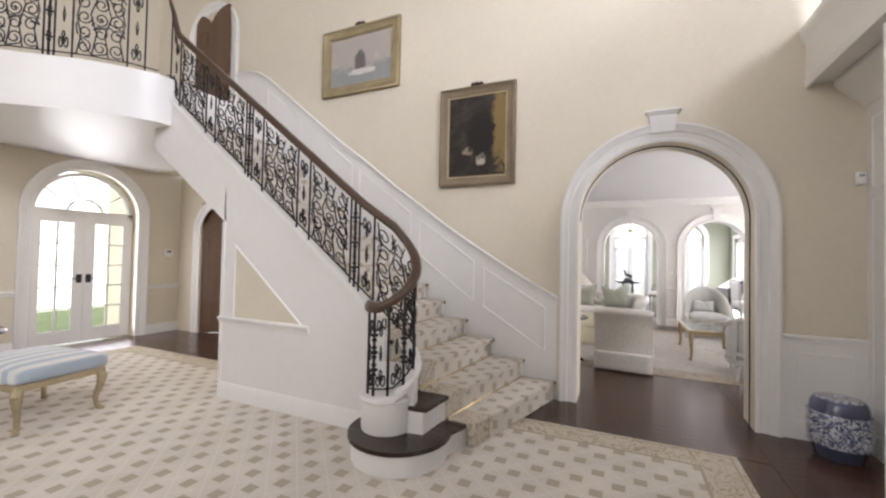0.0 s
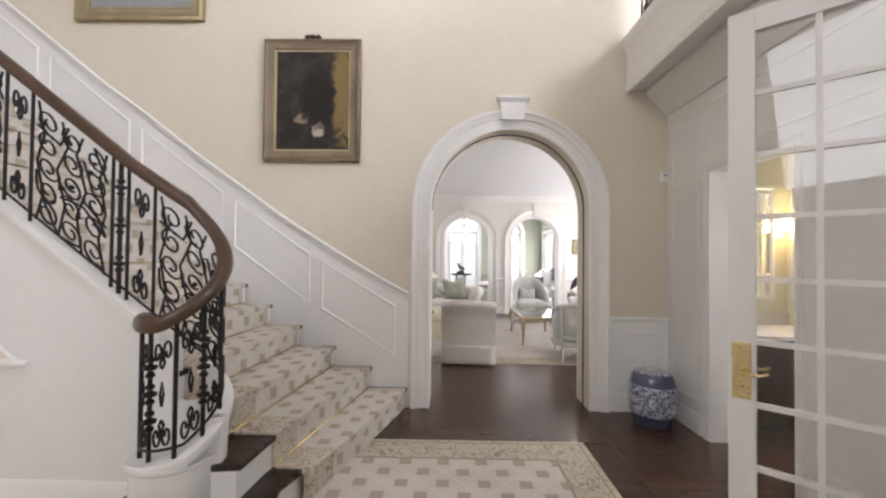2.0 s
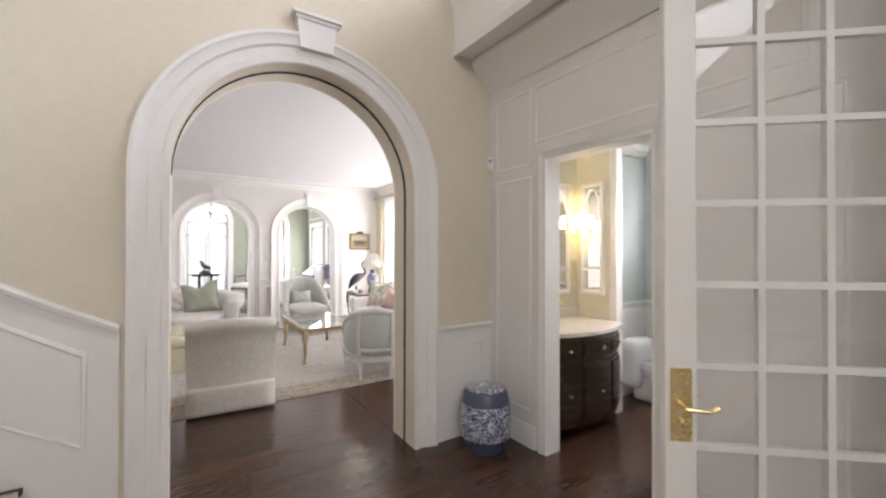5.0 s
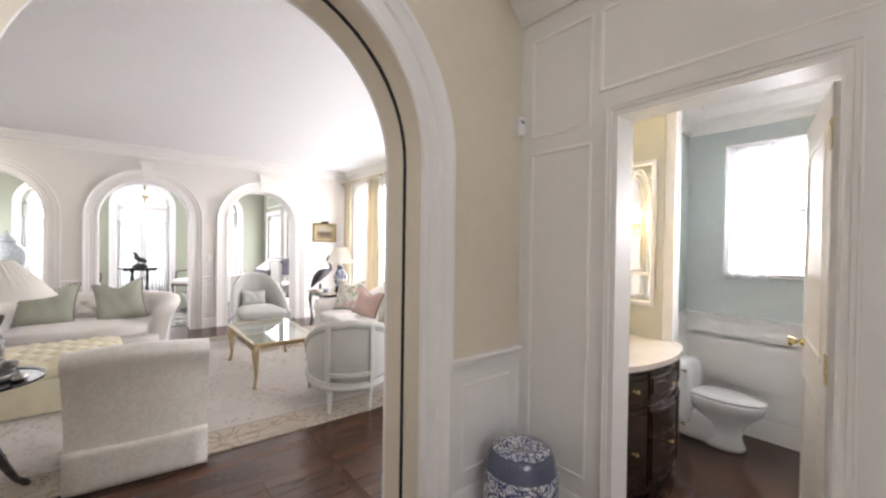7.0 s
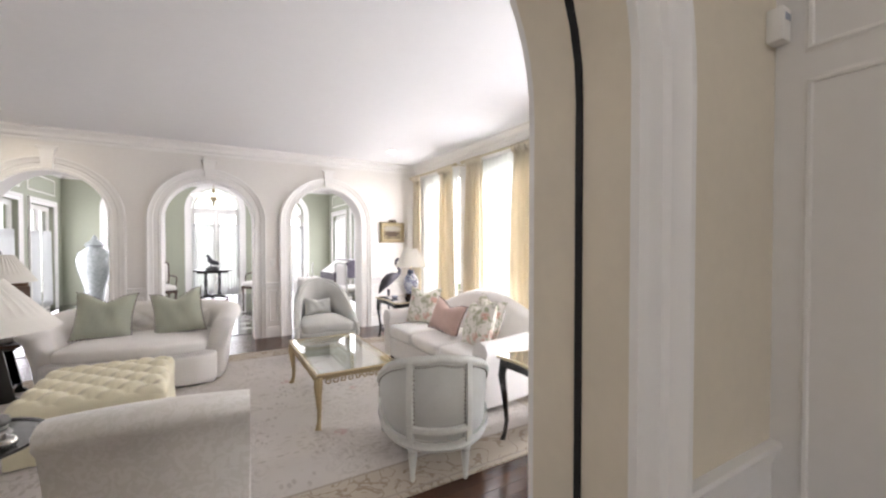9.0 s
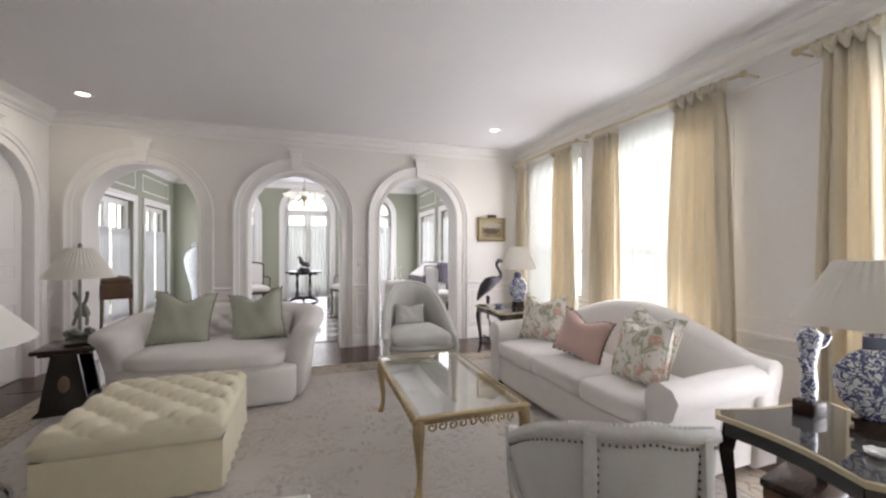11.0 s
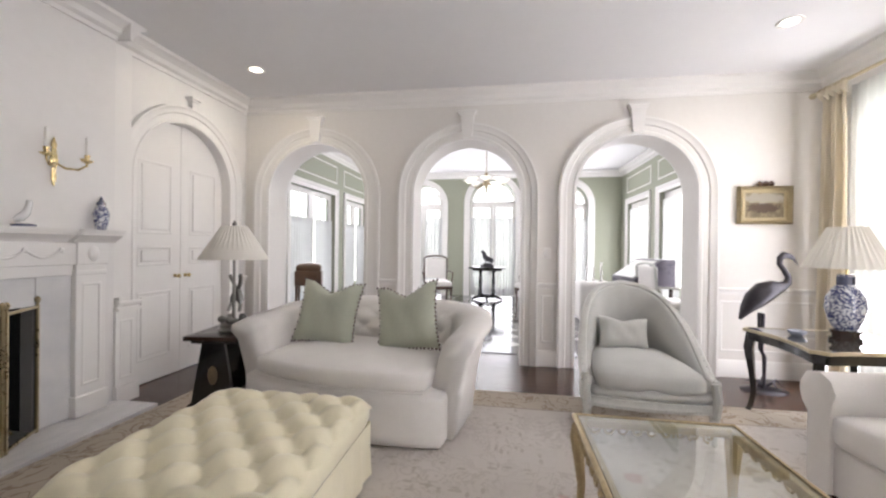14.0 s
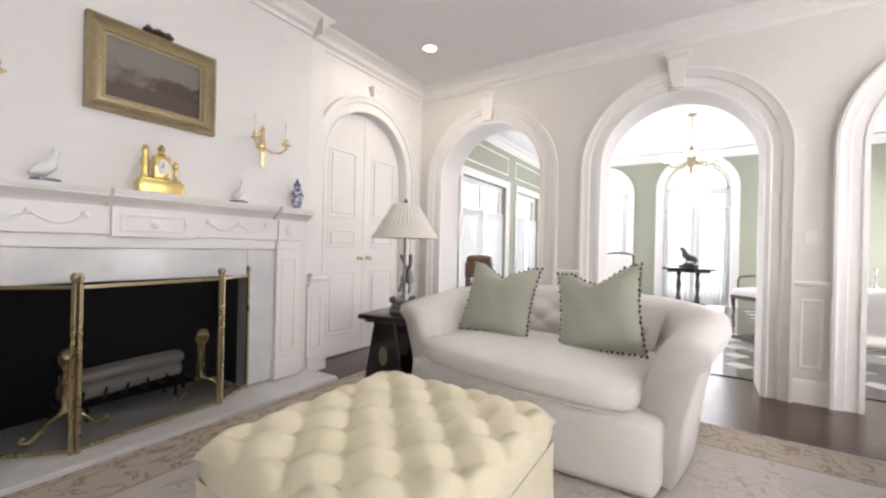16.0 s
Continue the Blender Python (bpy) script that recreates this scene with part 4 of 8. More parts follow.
def lever(parent, x, y, z, side, turn=1, metal=None, tall=0.13):
    """A brass lever on its plate, on the face of a leaf at y, standing out along side."""
    bm = bmesh.new()
    rbox(bm, x - 0.036, x + 0.036, min(y, y + side * 0.006), max(y, y + side * 0.006), z - tall, z + tall, 0.002, 1)
    lathe(bm, [(0.012, 0), (0.012, 0.012), (0.006, 0.016)], 10, pose(x, y + side * 0.006, z - 0.06, -90 * side, 0, 0))
    plate = part("lock_plate", bm, metal or brass, parent, "metal lock plate")
    bm = bmesh.new()
    tube(bm, [(x, y, z), (x, y + side * 0.05, z), (x + turn * 0.03, y + side * 0.055, z), (x + turn * 0.07, y + side * 0.052, z - 0.004), (x + turn * 0.10, y + side * 0.05, z + 0.010)], 0.008, 8)
    part("lever", bm, metal or brass, parent, "metal lever handle")


french = thing("french_door", "white glazed door standing open with a brass handle", "door", pose(1.757, 1.978, 0.01, 0, 0, 138.6))
glazed_leaf(french, 0.0, 0.855, 0, 2.56, 8, 3, 0.105, 0.105, 0.145)
lever(french, 0.803, 0.0225, 0.875, 1, -1)
lever(french, 0.803, -0.0225, 0.875, -1, -1)

# front door: a pair of glazed leaves under a fanlight
front = thing("front_door", "white pair of glazed front doors under a fanlight", "door", pose(-7.72, 3.38, 0, 0, 0, 90), kind="")
glazed_leaf(front, -0.655, -0.002, 0.02, 2.0, 5, 2, 0.13, 0.14, 0.20)
glazed_leaf(front, 0.002, 0.655, 0.02, 2.0, 5, 2, 0.13, 0.14, 0.20)
lever(front, -0.06, -0.0225, 1.0, -1, -1, iron, 0.065)
lever(front, 0.06, -0.0225, 1.0, -1, 1, iron, 0.065)


def fanlight(parent, h, z, y=0.0, mat=trim_paint, spokes=4, depth=0.05):
    bm = bmesh.new()
    for r0, r1 in ((h - 0.055, h - 0.004), (0.34 * h, 0.34 * h + 0.022)):
        sweep(bm, [((0, y, z), (math.cos(math.pi * i / 24), 0, math.sin(math.pi * i / 24)), (0, 1, 0)) for i in range(25)], [(r0, -depth / 2), (r1, -depth / 2), (r1, depth / 2), (r0, depth / 2)])
    box(bm, -h + 0.004, h - 0.004, y - depth / 2, y + depth / 2, z, z + 0.06)
    for i in range(1, spokes + 1):
        a = math.pi * i / (spokes + 1)
        c, s = math.cos(a), math.sin(a)
        tube(bm, [(0.34 * h * c, y, z + 0.34 * h * s), ((h - 0.02) * c, y, z + (h - 0.02) * s)], 0.011, 4)
    part("fanlight", bm, mat, parent, "white fanlight bars")
    bm = bmesh.new()
    sweep(bm, [((0, y, z), (math.cos(math.pi * i / 24), 0, math.sin(math.pi * i / 24)), (0, 1, 0)) for i in range(25)], [(0.01, -0.002), (h - 0.03, -0.002), (h - 0.03, 0.002), (0.01, 0.002)])
    part("pane", bm, glass, parent, smooth=None).visible_shadow = False


fanlight(front, 0.655, 2.0)


def arched_door(name, m, w, spring, mat, label, base=0.0, th=0.045):
    """A round-headed panelled leaf whose hinge is at x=0."""
    ob = thing(name, label, "door", m)
    bm = bmesh.new()
    pts = [(0, base), (w, base), (w, spring)] + [(w * math.cos(math.pi / 2 * i / 12), spring + (w * 0.9) * math.sin(math.pi / 2 * i / 12)) for i in range(1, 13)]
    a, b = [bm.verts.new((x, 0, z)) for x, z in pts], [bm.verts.new((x, th, z)) for x, z in pts]
    bm.faces.new(a), bm.faces.new(b[::-1])
    for i in range(len(pts)):
        j = (i + 1) % len(pts)
        bm.faces.new((a[i], a[j], b[j], b[i]))
    part("leaf", bm, mat, ob)
    for z0, z1 in ((0.18, 0.62), (0.76, 1.30), (1.44, spring + 0.1)):
        bm = bmesh.new()
        panel_mould(bm, "x", 0.0, -1, 0.1, w - 0.11, base + z0, base + z1, 0.03)
        rbox(bm, 0.145, w - 0.155, -0.008, 0.002, base + z0 + 0.045, base + z1 - 0.045, 0.006, 1)
        part("panel", bm, mat, ob)
    bm = bmesh.new()
    lathe(bm, [(0.004, 0), (0.012, 0.01), (0.012, 0.03), (0.028, 0.045), (0.028, 0.06), (0.004, 0.07)], 12, pose(w - 0.05, 0, base + 0.98, 90, 0, 0))
    part("knob", bm, brass, ob, "round brass knob")
    return ob


arched_door("closet_door", pose(-6.95, 4.78, 0.01, 0, 0, 22), 0.86, 1.62, walnut, "brown panelled wooden door standing ajar")
bm = bmesh.new()
arch_casing(bm, "x", 4.75, -1, -6.50, 0.45, 1.80, width=0.15)
structure("trim_closet", bm, trim_paint, "white arched casing of the closet door", "trim")
bm = bmesh.new()
arch_casing(bm, "x", HY, -1, -6.10, 0.44, 4.95, z0=3.36, width=0.14)
structure("trim_landing", bm, trim_paint, "white arched casing on the landing", "trim")
arched_door("landing_door", pose(-6.52, HY - 0.03, 3.37, 0, 0, 0), 0.44, 1.62, walnut, "brown wooden arched door on the landing")
arched_door("landing_door", pose(-5.68, HY - 0.03, 3.37, 0, 0, 180 + 0.01), 0.44, 1.62, walnut, "brown wooden arched door on the landing")

stripe = material("stripe", (0.62, 0.66, 0.70), 0.85, grain=0.1, scale=120, sheen=0.3, spec=0.2)
sv, sx_, sy_, sz_ = coords(stripe)
set_color(stripe, blend(stripe, step_of(stripe, calc(stripe, "PINGPONG", calc(stripe, "MULTIPLY", sx_, 16), 1.0), 0.4, 0.6), (0.70, 0.69, 0.66), (0.42, 0.48, 0.54)))
worn_gilt = material("worn_gilt", (0.52, 0.42, 0.26), 0.5, 0.2, grain=0.4, scale=45, bump=0.4)


def cabriole(x, y, h, mat, parent, r=0.028, kick=0.05, name="leg"):
    """A curved leg that swells at the knee and flares at the foot, leaning outward from the middle."""
    d = Vector((x, y, 0)).normalized()
    pts, radii = [], []
    for f, o, rr in ((1.0, 0, 1.25), (0.85, 0.4, 1.35), (0.6, 0.15, 0.95), (0.35, -0.25, 0.7), (0.15, -0.1, 0.62), (0.05, 0.35, 0.85), (0.0, 0.55, 1.0)):
        pts.append((x + d.x * kick * o, y + d.y * kick * o, max(h * f, 0.002)))
        radii.append(r * rr)
    bm = bmesh.new()
    tube(bm, pts, r, 8, radii=radii)
    part(name, bm, mat, parent)


def soft_block(bm, x0, x1, y0, y1, z0, z1, r=0.05, crown=0.0, m=None, seg=4):
    """An upholstered block: rounded, with a domed top."""
    t = bmesh.new()
    box(t, x0, x1, y0, y1, z0, z1)
    bmesh.ops.subdivide_edges(t, edges=t.edges[:], cuts=7, use_grid_fill=True)
    cx, cy, cz, hx, hy, hz = (x0 + x1) / 2, (y0 + y1) / 2, (z0 + z1) / 2, (x1 - x0) / 2, (y1 - y0) / 2, (z1 - z0) / 2
    for v in t.verts:
        p = v.co - Vector((cx, cy, cz))
        q = Vector((min(max(p.x, -hx + r), hx - r), min(max(p.y, -hy + r), hy - r), min(max(p.z, -hz + r), hz - r)))
        d = p - q
        if d.length > 1e-6:
            p = q + d.normalized() * min(r, max(abs(d.x), abs(d.y), abs(d.z)))
        u, w = p.x / hx, p.y / hy
        if p.z > 0:
            p.z += crown * (1 - u * u) * (1 - w * w)
        v.co = p + Vector((cx, cy, cz))
    merge(bm, t, m)


bench = thing("upholstered_bench", "gilt-legged bench with a striped blue cushion", "bench", pose(-4.62, 1.72, 0, 0, 0, 8))
bm = bmesh.new()
soft_block(bm, -0.42, 0.42, -0.34, 0.34, 0.38, 0.52, 0.05, 0.03)
part("cushion", bm, stripe, bench, "blue and cream striped cushion", 180)
bm = bmesh.new()
rbox(bm, -0.40, 0.40, -0.32, 0.32, 0.33, 0.39, 0.02)
part("seat_rail", bm, worn_gilt, bench)
for sx in (-1, 1):
    for sy in (-1, 1):
        cabriole(sx * 0.36, sy * 0.28, 0.36, worn_gilt, bench, 0.03, 0.07)
table = thing("round_table", "dark polished round table", "table", pose(-5.75, 1.45, 0))
bm = bmesh.new()
lathe(bm, [(0.0, 0.60), (0.42, 0.60), (0.45, 0.615), (0.45, 0.63), (0.43, 0.645), (0, 0.645)], 36)
part("tabletop", bm, dark_wood, table)
bm = bmesh.new()
lathe(bm, [(0.20, 0), (0.20, 0.03), (0.06, 0.08), (0.045, 0.2), (0.07, 0.35), (0.04, 0.5), (0.1, 0.6)], 18)
part("pedestal", bm, dark_wood, table, "", 60)


def can_light(m, r=0.06, power=6.0):
    ob = thing("recessed_light", "round recessed ceiling light with a white rim", "ceiling light", m)
    bm = bmesh.new()
    sweep(bm, [((0, 0, 0), (math.cos(a), math.sin(a), 0), (0, 0, 1)) for a in [2 * math.pi * i / 24 for i in range(24)]], [(r, 0), (r + 0.025, -0.003), (r + 0.02, -0.010), (r - 0.005, -0.004)], closed=True)
    part("rim", bm, trim_paint, ob)
    bm = bmesh.new()
    lathe(bm, [(0.0, -0.004), (r, -0.003), (r, -0.001), (0, -0.001)], 24)
    part("lens", bm, lit_lens, ob, "glowing lens")
    return ob


lit_lens = material("lit_lens", (1, 0.95, 0.88), 0.5, glow=((1, 0.9, 0.76), 9.0))
can_light(pose(-5.1, 3.2, 2.838))

# ---- washroom ----
bm = bmesh.new()
for a, b, w, o, axis in ((1.8, 4.1, 3.75, -1, "y"), (2.95, 3.75, 4.10, -1, "x")):
    run(bm, axis, w, o, a, b, 0.90, [(0, -0.04), (0.012, -0.04), (0.03, -0.01), (0.034, 0.01), (0, 0.016)])
    run(bm, axis, w, o, a, b, 0, BASE)
    run(bm, axis, w, o, a, b, 0.72, [(0, 0), (0.012, 0.005), (0.012, 0.02), (0, 0.025)])
    run(bm, axis, w, o, a, b, 0.34, [(0, 0), (0.012, 0.005), (0.012, 0.02), (0, 0.025)])
    run(bm, axis, w, o, a, b, 2.40, [(u * 1.3, v * 1.3) for u, v in CROWN])
box(bm, 3.738, 3.75, 1.8, 4.10, 0.16, 0.87)
box(bm, 2.95, 3.738, 4.088, 4.10, 0.16, 0.87)
square_casing(bm, "y", 3.75, -1, 3.30, 0.45, 2.20, 1.27, 0.07)
run(bm, "y", 3.75, -1, 2.78, 3.82, 1.225, [(0, 0), (0.05, 0.01), (0.05, 0.04), (0, 0.045)])
structure("trim_wash", bm, trim_paint, "white washroom wainscot and crown", "trim")
alcove = material("alcove_paint", (0.68, 0.66, 0.53), 0.6, grain=0.06, scale=20)
solid("wall_wash_niche", teal_paint, "grey-green washroom wall", "wall", (2.94, 3.75, 4.10, 4.28, 0, 2.6))
solid("wall_alcove", alcove, "pale yellow washroom alcove", "wall", (2.852, 2.859, 3.925, 4.273, 0, 2.42), (1.921, 2.851, 4.2735, 4.2795, 0, 2.42))
solid("trim_pilaster", trim_paint, "white pilaster beside the vanity", "trim", (2.86, 2.95, 3.86, 3.92, 0, 2.42), (2.86, 2.92, 3.92, 4.28, 0, 2.42), (1.92, 2.98, 3.80, 4.28, 2.42, 2.50), (1.92, 3.02, 3.74, 4.28, 2.50, 2.60))

vanity = thing("bathroom_vanity", "dark wooden bow-front vanity with a pale marble top", "vanity", pose(2.40, 4.27, 0))
bm = bmesh.new()
bow = [(0.45 * u, -0.42 - 0.13 * math.cos(u * math.pi / 2) ** 0.7) for u in np.linspace(-1, 1, 17)]
prism(bm, [(-0.45, 0), *[(x, y) for x, y in bow], (0.45, 0)], 0.08, 0.78)
part("body", bm, dark_wood, vanity)
for u0, u1 in ((-0.97, -0.42), (-0.38, 0.38), (0.42, 0.97)):
    for z0, z1, nm in ((0.60, 0.75, "drawer"), (0.12, 0.56, "cabinet_door")):
        bm = bmesh.new()
        for k in range(2):
            g = 0.03 * k
            us = np.linspace(u0 + g, u1 - g, 7)
            sweep(bm, [((0.45 * u, -0.42 - 0.13 * math.cos(u * math.pi / 2) ** 0.7, 0), (0, -1, 0), (0, 0, 1)) for u in us], [(0, z0 + g), (0.012 + 0.010 * k, z0 + g), (0.012 + 0.010 * k, z1 - g), (0, z1 - g)])
        door_part = part(nm, bm, dark_wood, vanity)
        bm = bmesh.new()
        u = (u0 + u1) / 2
        lathe(bm, [(0.003, 0), (0.006, 0.02), (0.014, 0.028), (0.004, 0.036)], 9, pose(0.45 * u, -0.445 - 0.13 * math.cos(u * math.pi / 2) ** 0.7, (z0 + z1) / 2, 90, 0, 0))
        part("knob", bm, brass, door_part, "brass knob")
marble = material("marble", (0.80, 0.77, 0.72), 0.15, grain=0.12, scale=8, color2=(0.68, 0.64, 0.60), coat=0.3)
bm = bmesh.new()
prism(bm, [(-0.47, 0), *[(x * 1.05, y - 0.03) for x, y in bow], (0.47, 0)], 0.78, 0.81)
box(bm, -0.47, 0.47, -0.02, 0, 0.81, 0.92)
part("countertop", bm, marble, vanity, "pale marble top")
bm = bmesh.new()
tube(bm, [(0, -0.1, 0.81), (0, -0.1, 0.95), (0, -0.16, 1.0), (0, -0.22, 0.96)], 0.012, 8)
part("tap", bm, brass, vanity, "brass tap")
def wall_mirror(m, hw, hh):
    ob = thing("wall_mirror", "tall paned mirror in a white frame above the vanity", "mirror", m, group="washroom mirrors")
    bm = bmesh.new()
    sweep(bm, [((u * hw, 0, z * hh), (-u, 0, -z), (0, -1, 0)) for u, z in ((-1, -1), (1, -1), (1, 1), (-1, 1))], [(-0.035, 0), (-0.035, 0.02), (-0.01, 0.03), (0, 0.012), (0, 0)], closed=True)
    part("frame", bm, trim_paint, ob)
    bm = bmesh.new()
    box(bm, -hw, hw, -0.010, -0.002, -hh, hh)
    part("glass", bm, mirror_glass, ob, smooth=None)
    for z in (-0.6, 0.35):
        bm = bmesh.new()
        box(bm, -hw, hw, -0.022, -0.0105, z * hh - 0.008, z * hh + 0.008)
        part("glazing_bar", bm, trim_paint, ob)
    bm = bmesh.new()
    tube(bm, [(hw * math.cos(a), -0.016, 0.35 * hh + 0.6 * hh * math.sin(a)) for a in np.linspace(0, math.pi, 13)], 0.007, 5)
    part("arched_bar", bm, trim_paint, ob)
    return ob


wall_mirror(pose(2.55, 4.272, 1.55), 0.14, 0.48)
wall_mirror(pose(2.18, 4.272, 1.55), 0.14, 0.48)
wall_mirror(pose(2.850, 4.09, 1.55, 0, 0, -90), 0.085, 0.48)
shade_glow = material("shade_glow", (1, 0.9, 0.7), 0.6, glow=((1, 0.80, 0.48), 6.0))


def wash_sconce(m):
    ob = thing("wall_sconce", "lit candle sconce with a small shade", "wall lamp", m, group="washroom sconces")
    bm = bmesh.new()
    tube(bm, [(0, 0, 0), (0, -0.05, -0.03), (0, -0.09, 0.0), (0, -0.09, 0.08)], 0.008, 7)
    part("arm", bm, brass, ob)
    bm = bmesh.new()
    lathe(bm, [(0.065, 0.06), (0.04, 0.17), (0.037, 0.17), (0.062, 0.06)], 14, pose(0, -0.09, 0))
    part("shade", bm, shade_glow, ob, "glowing cream shade")
    return ob


for x in (2.365, 2.765):
    wash_sconce(pose(x, 4.273, 1.6))
toilet_white = material("toilet_white", (0.82, 0.82, 0.81), 0.08, coat=0.8)
toilet = thing("toilet", "white one-piece ceramic toilet", "toilet", pose(3.40, 4.08, 0))
toilet.scale = (0.9, 0.88, 0.94)
bm = bmesh.new()
soft_block(bm, -0.19, 0.19, -0.22, -0.01, 0.12, 0.62, 0.07, 0.01)
part("tank", bm, toilet_white, toilet, "", 180)
bm = bmesh.new()
lathe(bm, [(0.10, 0.0), (0.105, 0.03), (0.085, 0.10), (0.10, 0.20), (0.17, 0.30), (0.185, 0.36), (0.18, 0.38), (0.0, 0.38)], 28, pose(0, -0.42, 0), 1.0, 1.55)
part("bowl", bm, toilet_white, toilet, "", 180)
bm = bmesh.new()
soft_block(bm, -0.09, 0.09, -0.42, -0.10, 0.0, 0.24, 0.04)
part("foot", bm, toilet_white, toilet, "", 180)
bm = bmesh.new()
lathe(bm, [(0.185, 0.385), (0.19, 0.395), (0.185, 0.405), (0.1, 0.415), (0.0, 0.417)], 28, pose(0, -0.42, 0), 1.0, 1.55)
part("lid", bm, toilet_white, toilet, "", 60)
wdoor = thing("washroom_door", "white panelled door standing open with a brass knob", "door", pose(1.93, 2.965, 0.01, 0, 0, 14))
bm = bmesh.new()
rbox(bm, 0, 0.73, -0.02, 0.02, 0, 2.04, 0.003, 1)
part("leaf", bm, trim_paint, wdoor)
for z0, z1 in ((0.15, 0.85), (1.0, 1.9)):
    bm = bmesh.new()
    panel_mould(bm, "x", 0.02, 1, 0.1, 0.63, z0, z1)
    part("panel", bm, trim_paint, wdoor)
bm = bmesh.new()
lathe(bm, [(0.02, 0), (0.02, 0.006), (0.008, 0.02), (0.024, 0.045), (0.022, 0.06), (0.003, 0.065)], 12, pose(0.67, 0.02, 0.98, -90, 0, 0))
part("knob", bm, brass, wdoor, "brass knob")
for z in (0.95, 1.8):
    bm = bmesh.new()
    rbox(bm, -0.012, 0.03, 0.018, 0.024, z, z + 0.11, 0.002, 1)
    part("hinge", bm, brass, wdoor, "brass hinge")

# ---- daylight outside: pale garden backdrops that glow to look over-bright beyond the glass ----
def garden_glow(name, strength):
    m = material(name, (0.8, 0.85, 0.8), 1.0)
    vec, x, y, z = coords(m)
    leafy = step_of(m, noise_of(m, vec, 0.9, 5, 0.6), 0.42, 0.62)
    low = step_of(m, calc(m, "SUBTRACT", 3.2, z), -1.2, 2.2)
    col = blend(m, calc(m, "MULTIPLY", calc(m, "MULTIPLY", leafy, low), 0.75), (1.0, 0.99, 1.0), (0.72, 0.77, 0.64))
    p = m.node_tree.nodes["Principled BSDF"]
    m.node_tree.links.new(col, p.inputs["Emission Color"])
    # emission stands in for daylight falling on the garden
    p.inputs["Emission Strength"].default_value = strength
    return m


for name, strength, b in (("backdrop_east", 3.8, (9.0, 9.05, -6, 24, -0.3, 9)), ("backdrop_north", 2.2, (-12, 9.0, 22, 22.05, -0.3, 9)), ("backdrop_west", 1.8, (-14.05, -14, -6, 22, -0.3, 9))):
    solid(name, garden_glow("garden_glow_" + name[9:], strength), "self-lit pale garden backdrop beyond the windows", "backdrop", b)

# ---- cloth ----
linen = material("linen", (0.84, 0.81, 0.775), 0.9, grain=0.08, scale=160, bump=0.35, sheen=0.3, spec=0.2)
damask = material("damask", (0.70, 0.67, 0.61), 0.9, sheen=0.3, spec=0.2)
dv, dx_, dy_, dz_ = coords(damask)
set_color(damask, blend(damask, step_of(damask, noise_of(damask, dv, 24, 4, 1.5), 0.46, 0.54), (0.76, 0.73, 0.68), (0.70, 0.67, 0.61)))
set_bump(damask, noise_of(damask, dv, 300, 2), 0.3, 0.002)
butter = material("butter_cloth", (0.80, 0.74, 0.54), 0.85, grain=0.1, scale=180, bump=0.3, sheen=0.4, spec=0.2)
sage_cloth = material("sage_cloth", (0.46, 0.48, 0.385), 0.85, grain=0.14, scale=120, bump=0.4, sheen=0.4, spec=0.2)
grey_cloth = material("grey_cloth", (0.545, 0.545, 0.515), 0.85, grain=0.12, scale=140, bump=0.35, sheen=0.4, spec=0.2)
grey_paint = material("grey_paint", (0.66, 0.66, 0.62), 0.5, grain=0.2, scale=35, bump=0.3)
pink_cloth = material("pink_cloth", (0.66, 0.47, 0.41), 0.85, grain=0.12, scale=140, bump=0.35, sheen=0.4, spec=0.2)
fringe_dark = material("fringe_dark", (0.14, 0.09, 0.09), 0.9, grain=0.4, scale=150)
silk = material("silk", (0.73, 0.665, 0.53), 0.5, grain=0.12, scale=60, bump=0.15, sheen=0.3, spec=0.3, stretch=(1, 1, 0.05))
kn, kl = silk.node_tree.nodes, silk.node_tree.links
ktr, kmx = kn.new("ShaderNodeBsdfTranslucent"), kn.new("ShaderNodeMixShader")
ktr.inputs[0].default_value = (0.86, 0.78, 0.62, 1)
kmx.inputs[0].default_value = 0.26
kl.new(kn["Principled BSDF"].outputs[0], kmx.inputs[1]), kl.new(ktr.outputs[0], kmx.inputs[2])
kl.new(kmx.outputs[0], kn["Material Output"].inputs[0])
chintz = material("chintz", (0.76, 0.73, 0.66), 0.8, spec=0.2)
cv, cx_, cy_, cz_ = coords(chintz)
leafs = step_of(chintz, noise_of(chintz, cv, 15, 4, 1.6), 0.52, 0.58)
rose = step_of(chintz, cells(chintz, cv, 6.5), 0.40, 0.24)
c1 = blend(chintz, leafs, (0.77, 0.74, 0.68), (0.43, 0.44, 0.31))
set_color(chintz, blend(chintz, calc(chintz, "MULTIPLY", rose, step_of(chintz, noise_of(chintz, cv, 26, 3), 0.36, 0.55)), c1, (0.64, 0.40, 0.32)))
sheer = bpy.data.materials.new("sheer_voile")
sheer.use_nodes = True
sn, sl = sheer.node_tree.nodes, sheer.node_tree.links
sn.remove(sn["Principled BSDF"])
t1, t2, t3, mixa, mixb = (sn.new(k) for k in ("ShaderNodeBsdfTranslucent", "ShaderNodeBsdfDiffuse", "ShaderNodeBsdfTransparent", "ShaderNodeMixShader", "ShaderNodeMixShader"))
t1.inputs[0].default_value = t2.inputs[0].default_value = (0.92, 0.92, 0.93, 1)
mixa.inputs[0].default_value, mixb.inputs[0].default_value = 0.30, 0.25
sl.new(t1.outputs[0], mixa.inputs[1]), sl.new(t2.outputs[0], mixa.inputs[2])
sl.new(mixa.outputs[0], mixb.inputs[1]), sl.new(t3.outputs[0], mixb.inputs[2])
sl.new(mixb.outputs[0], sn["Material Output"].inputs[0])


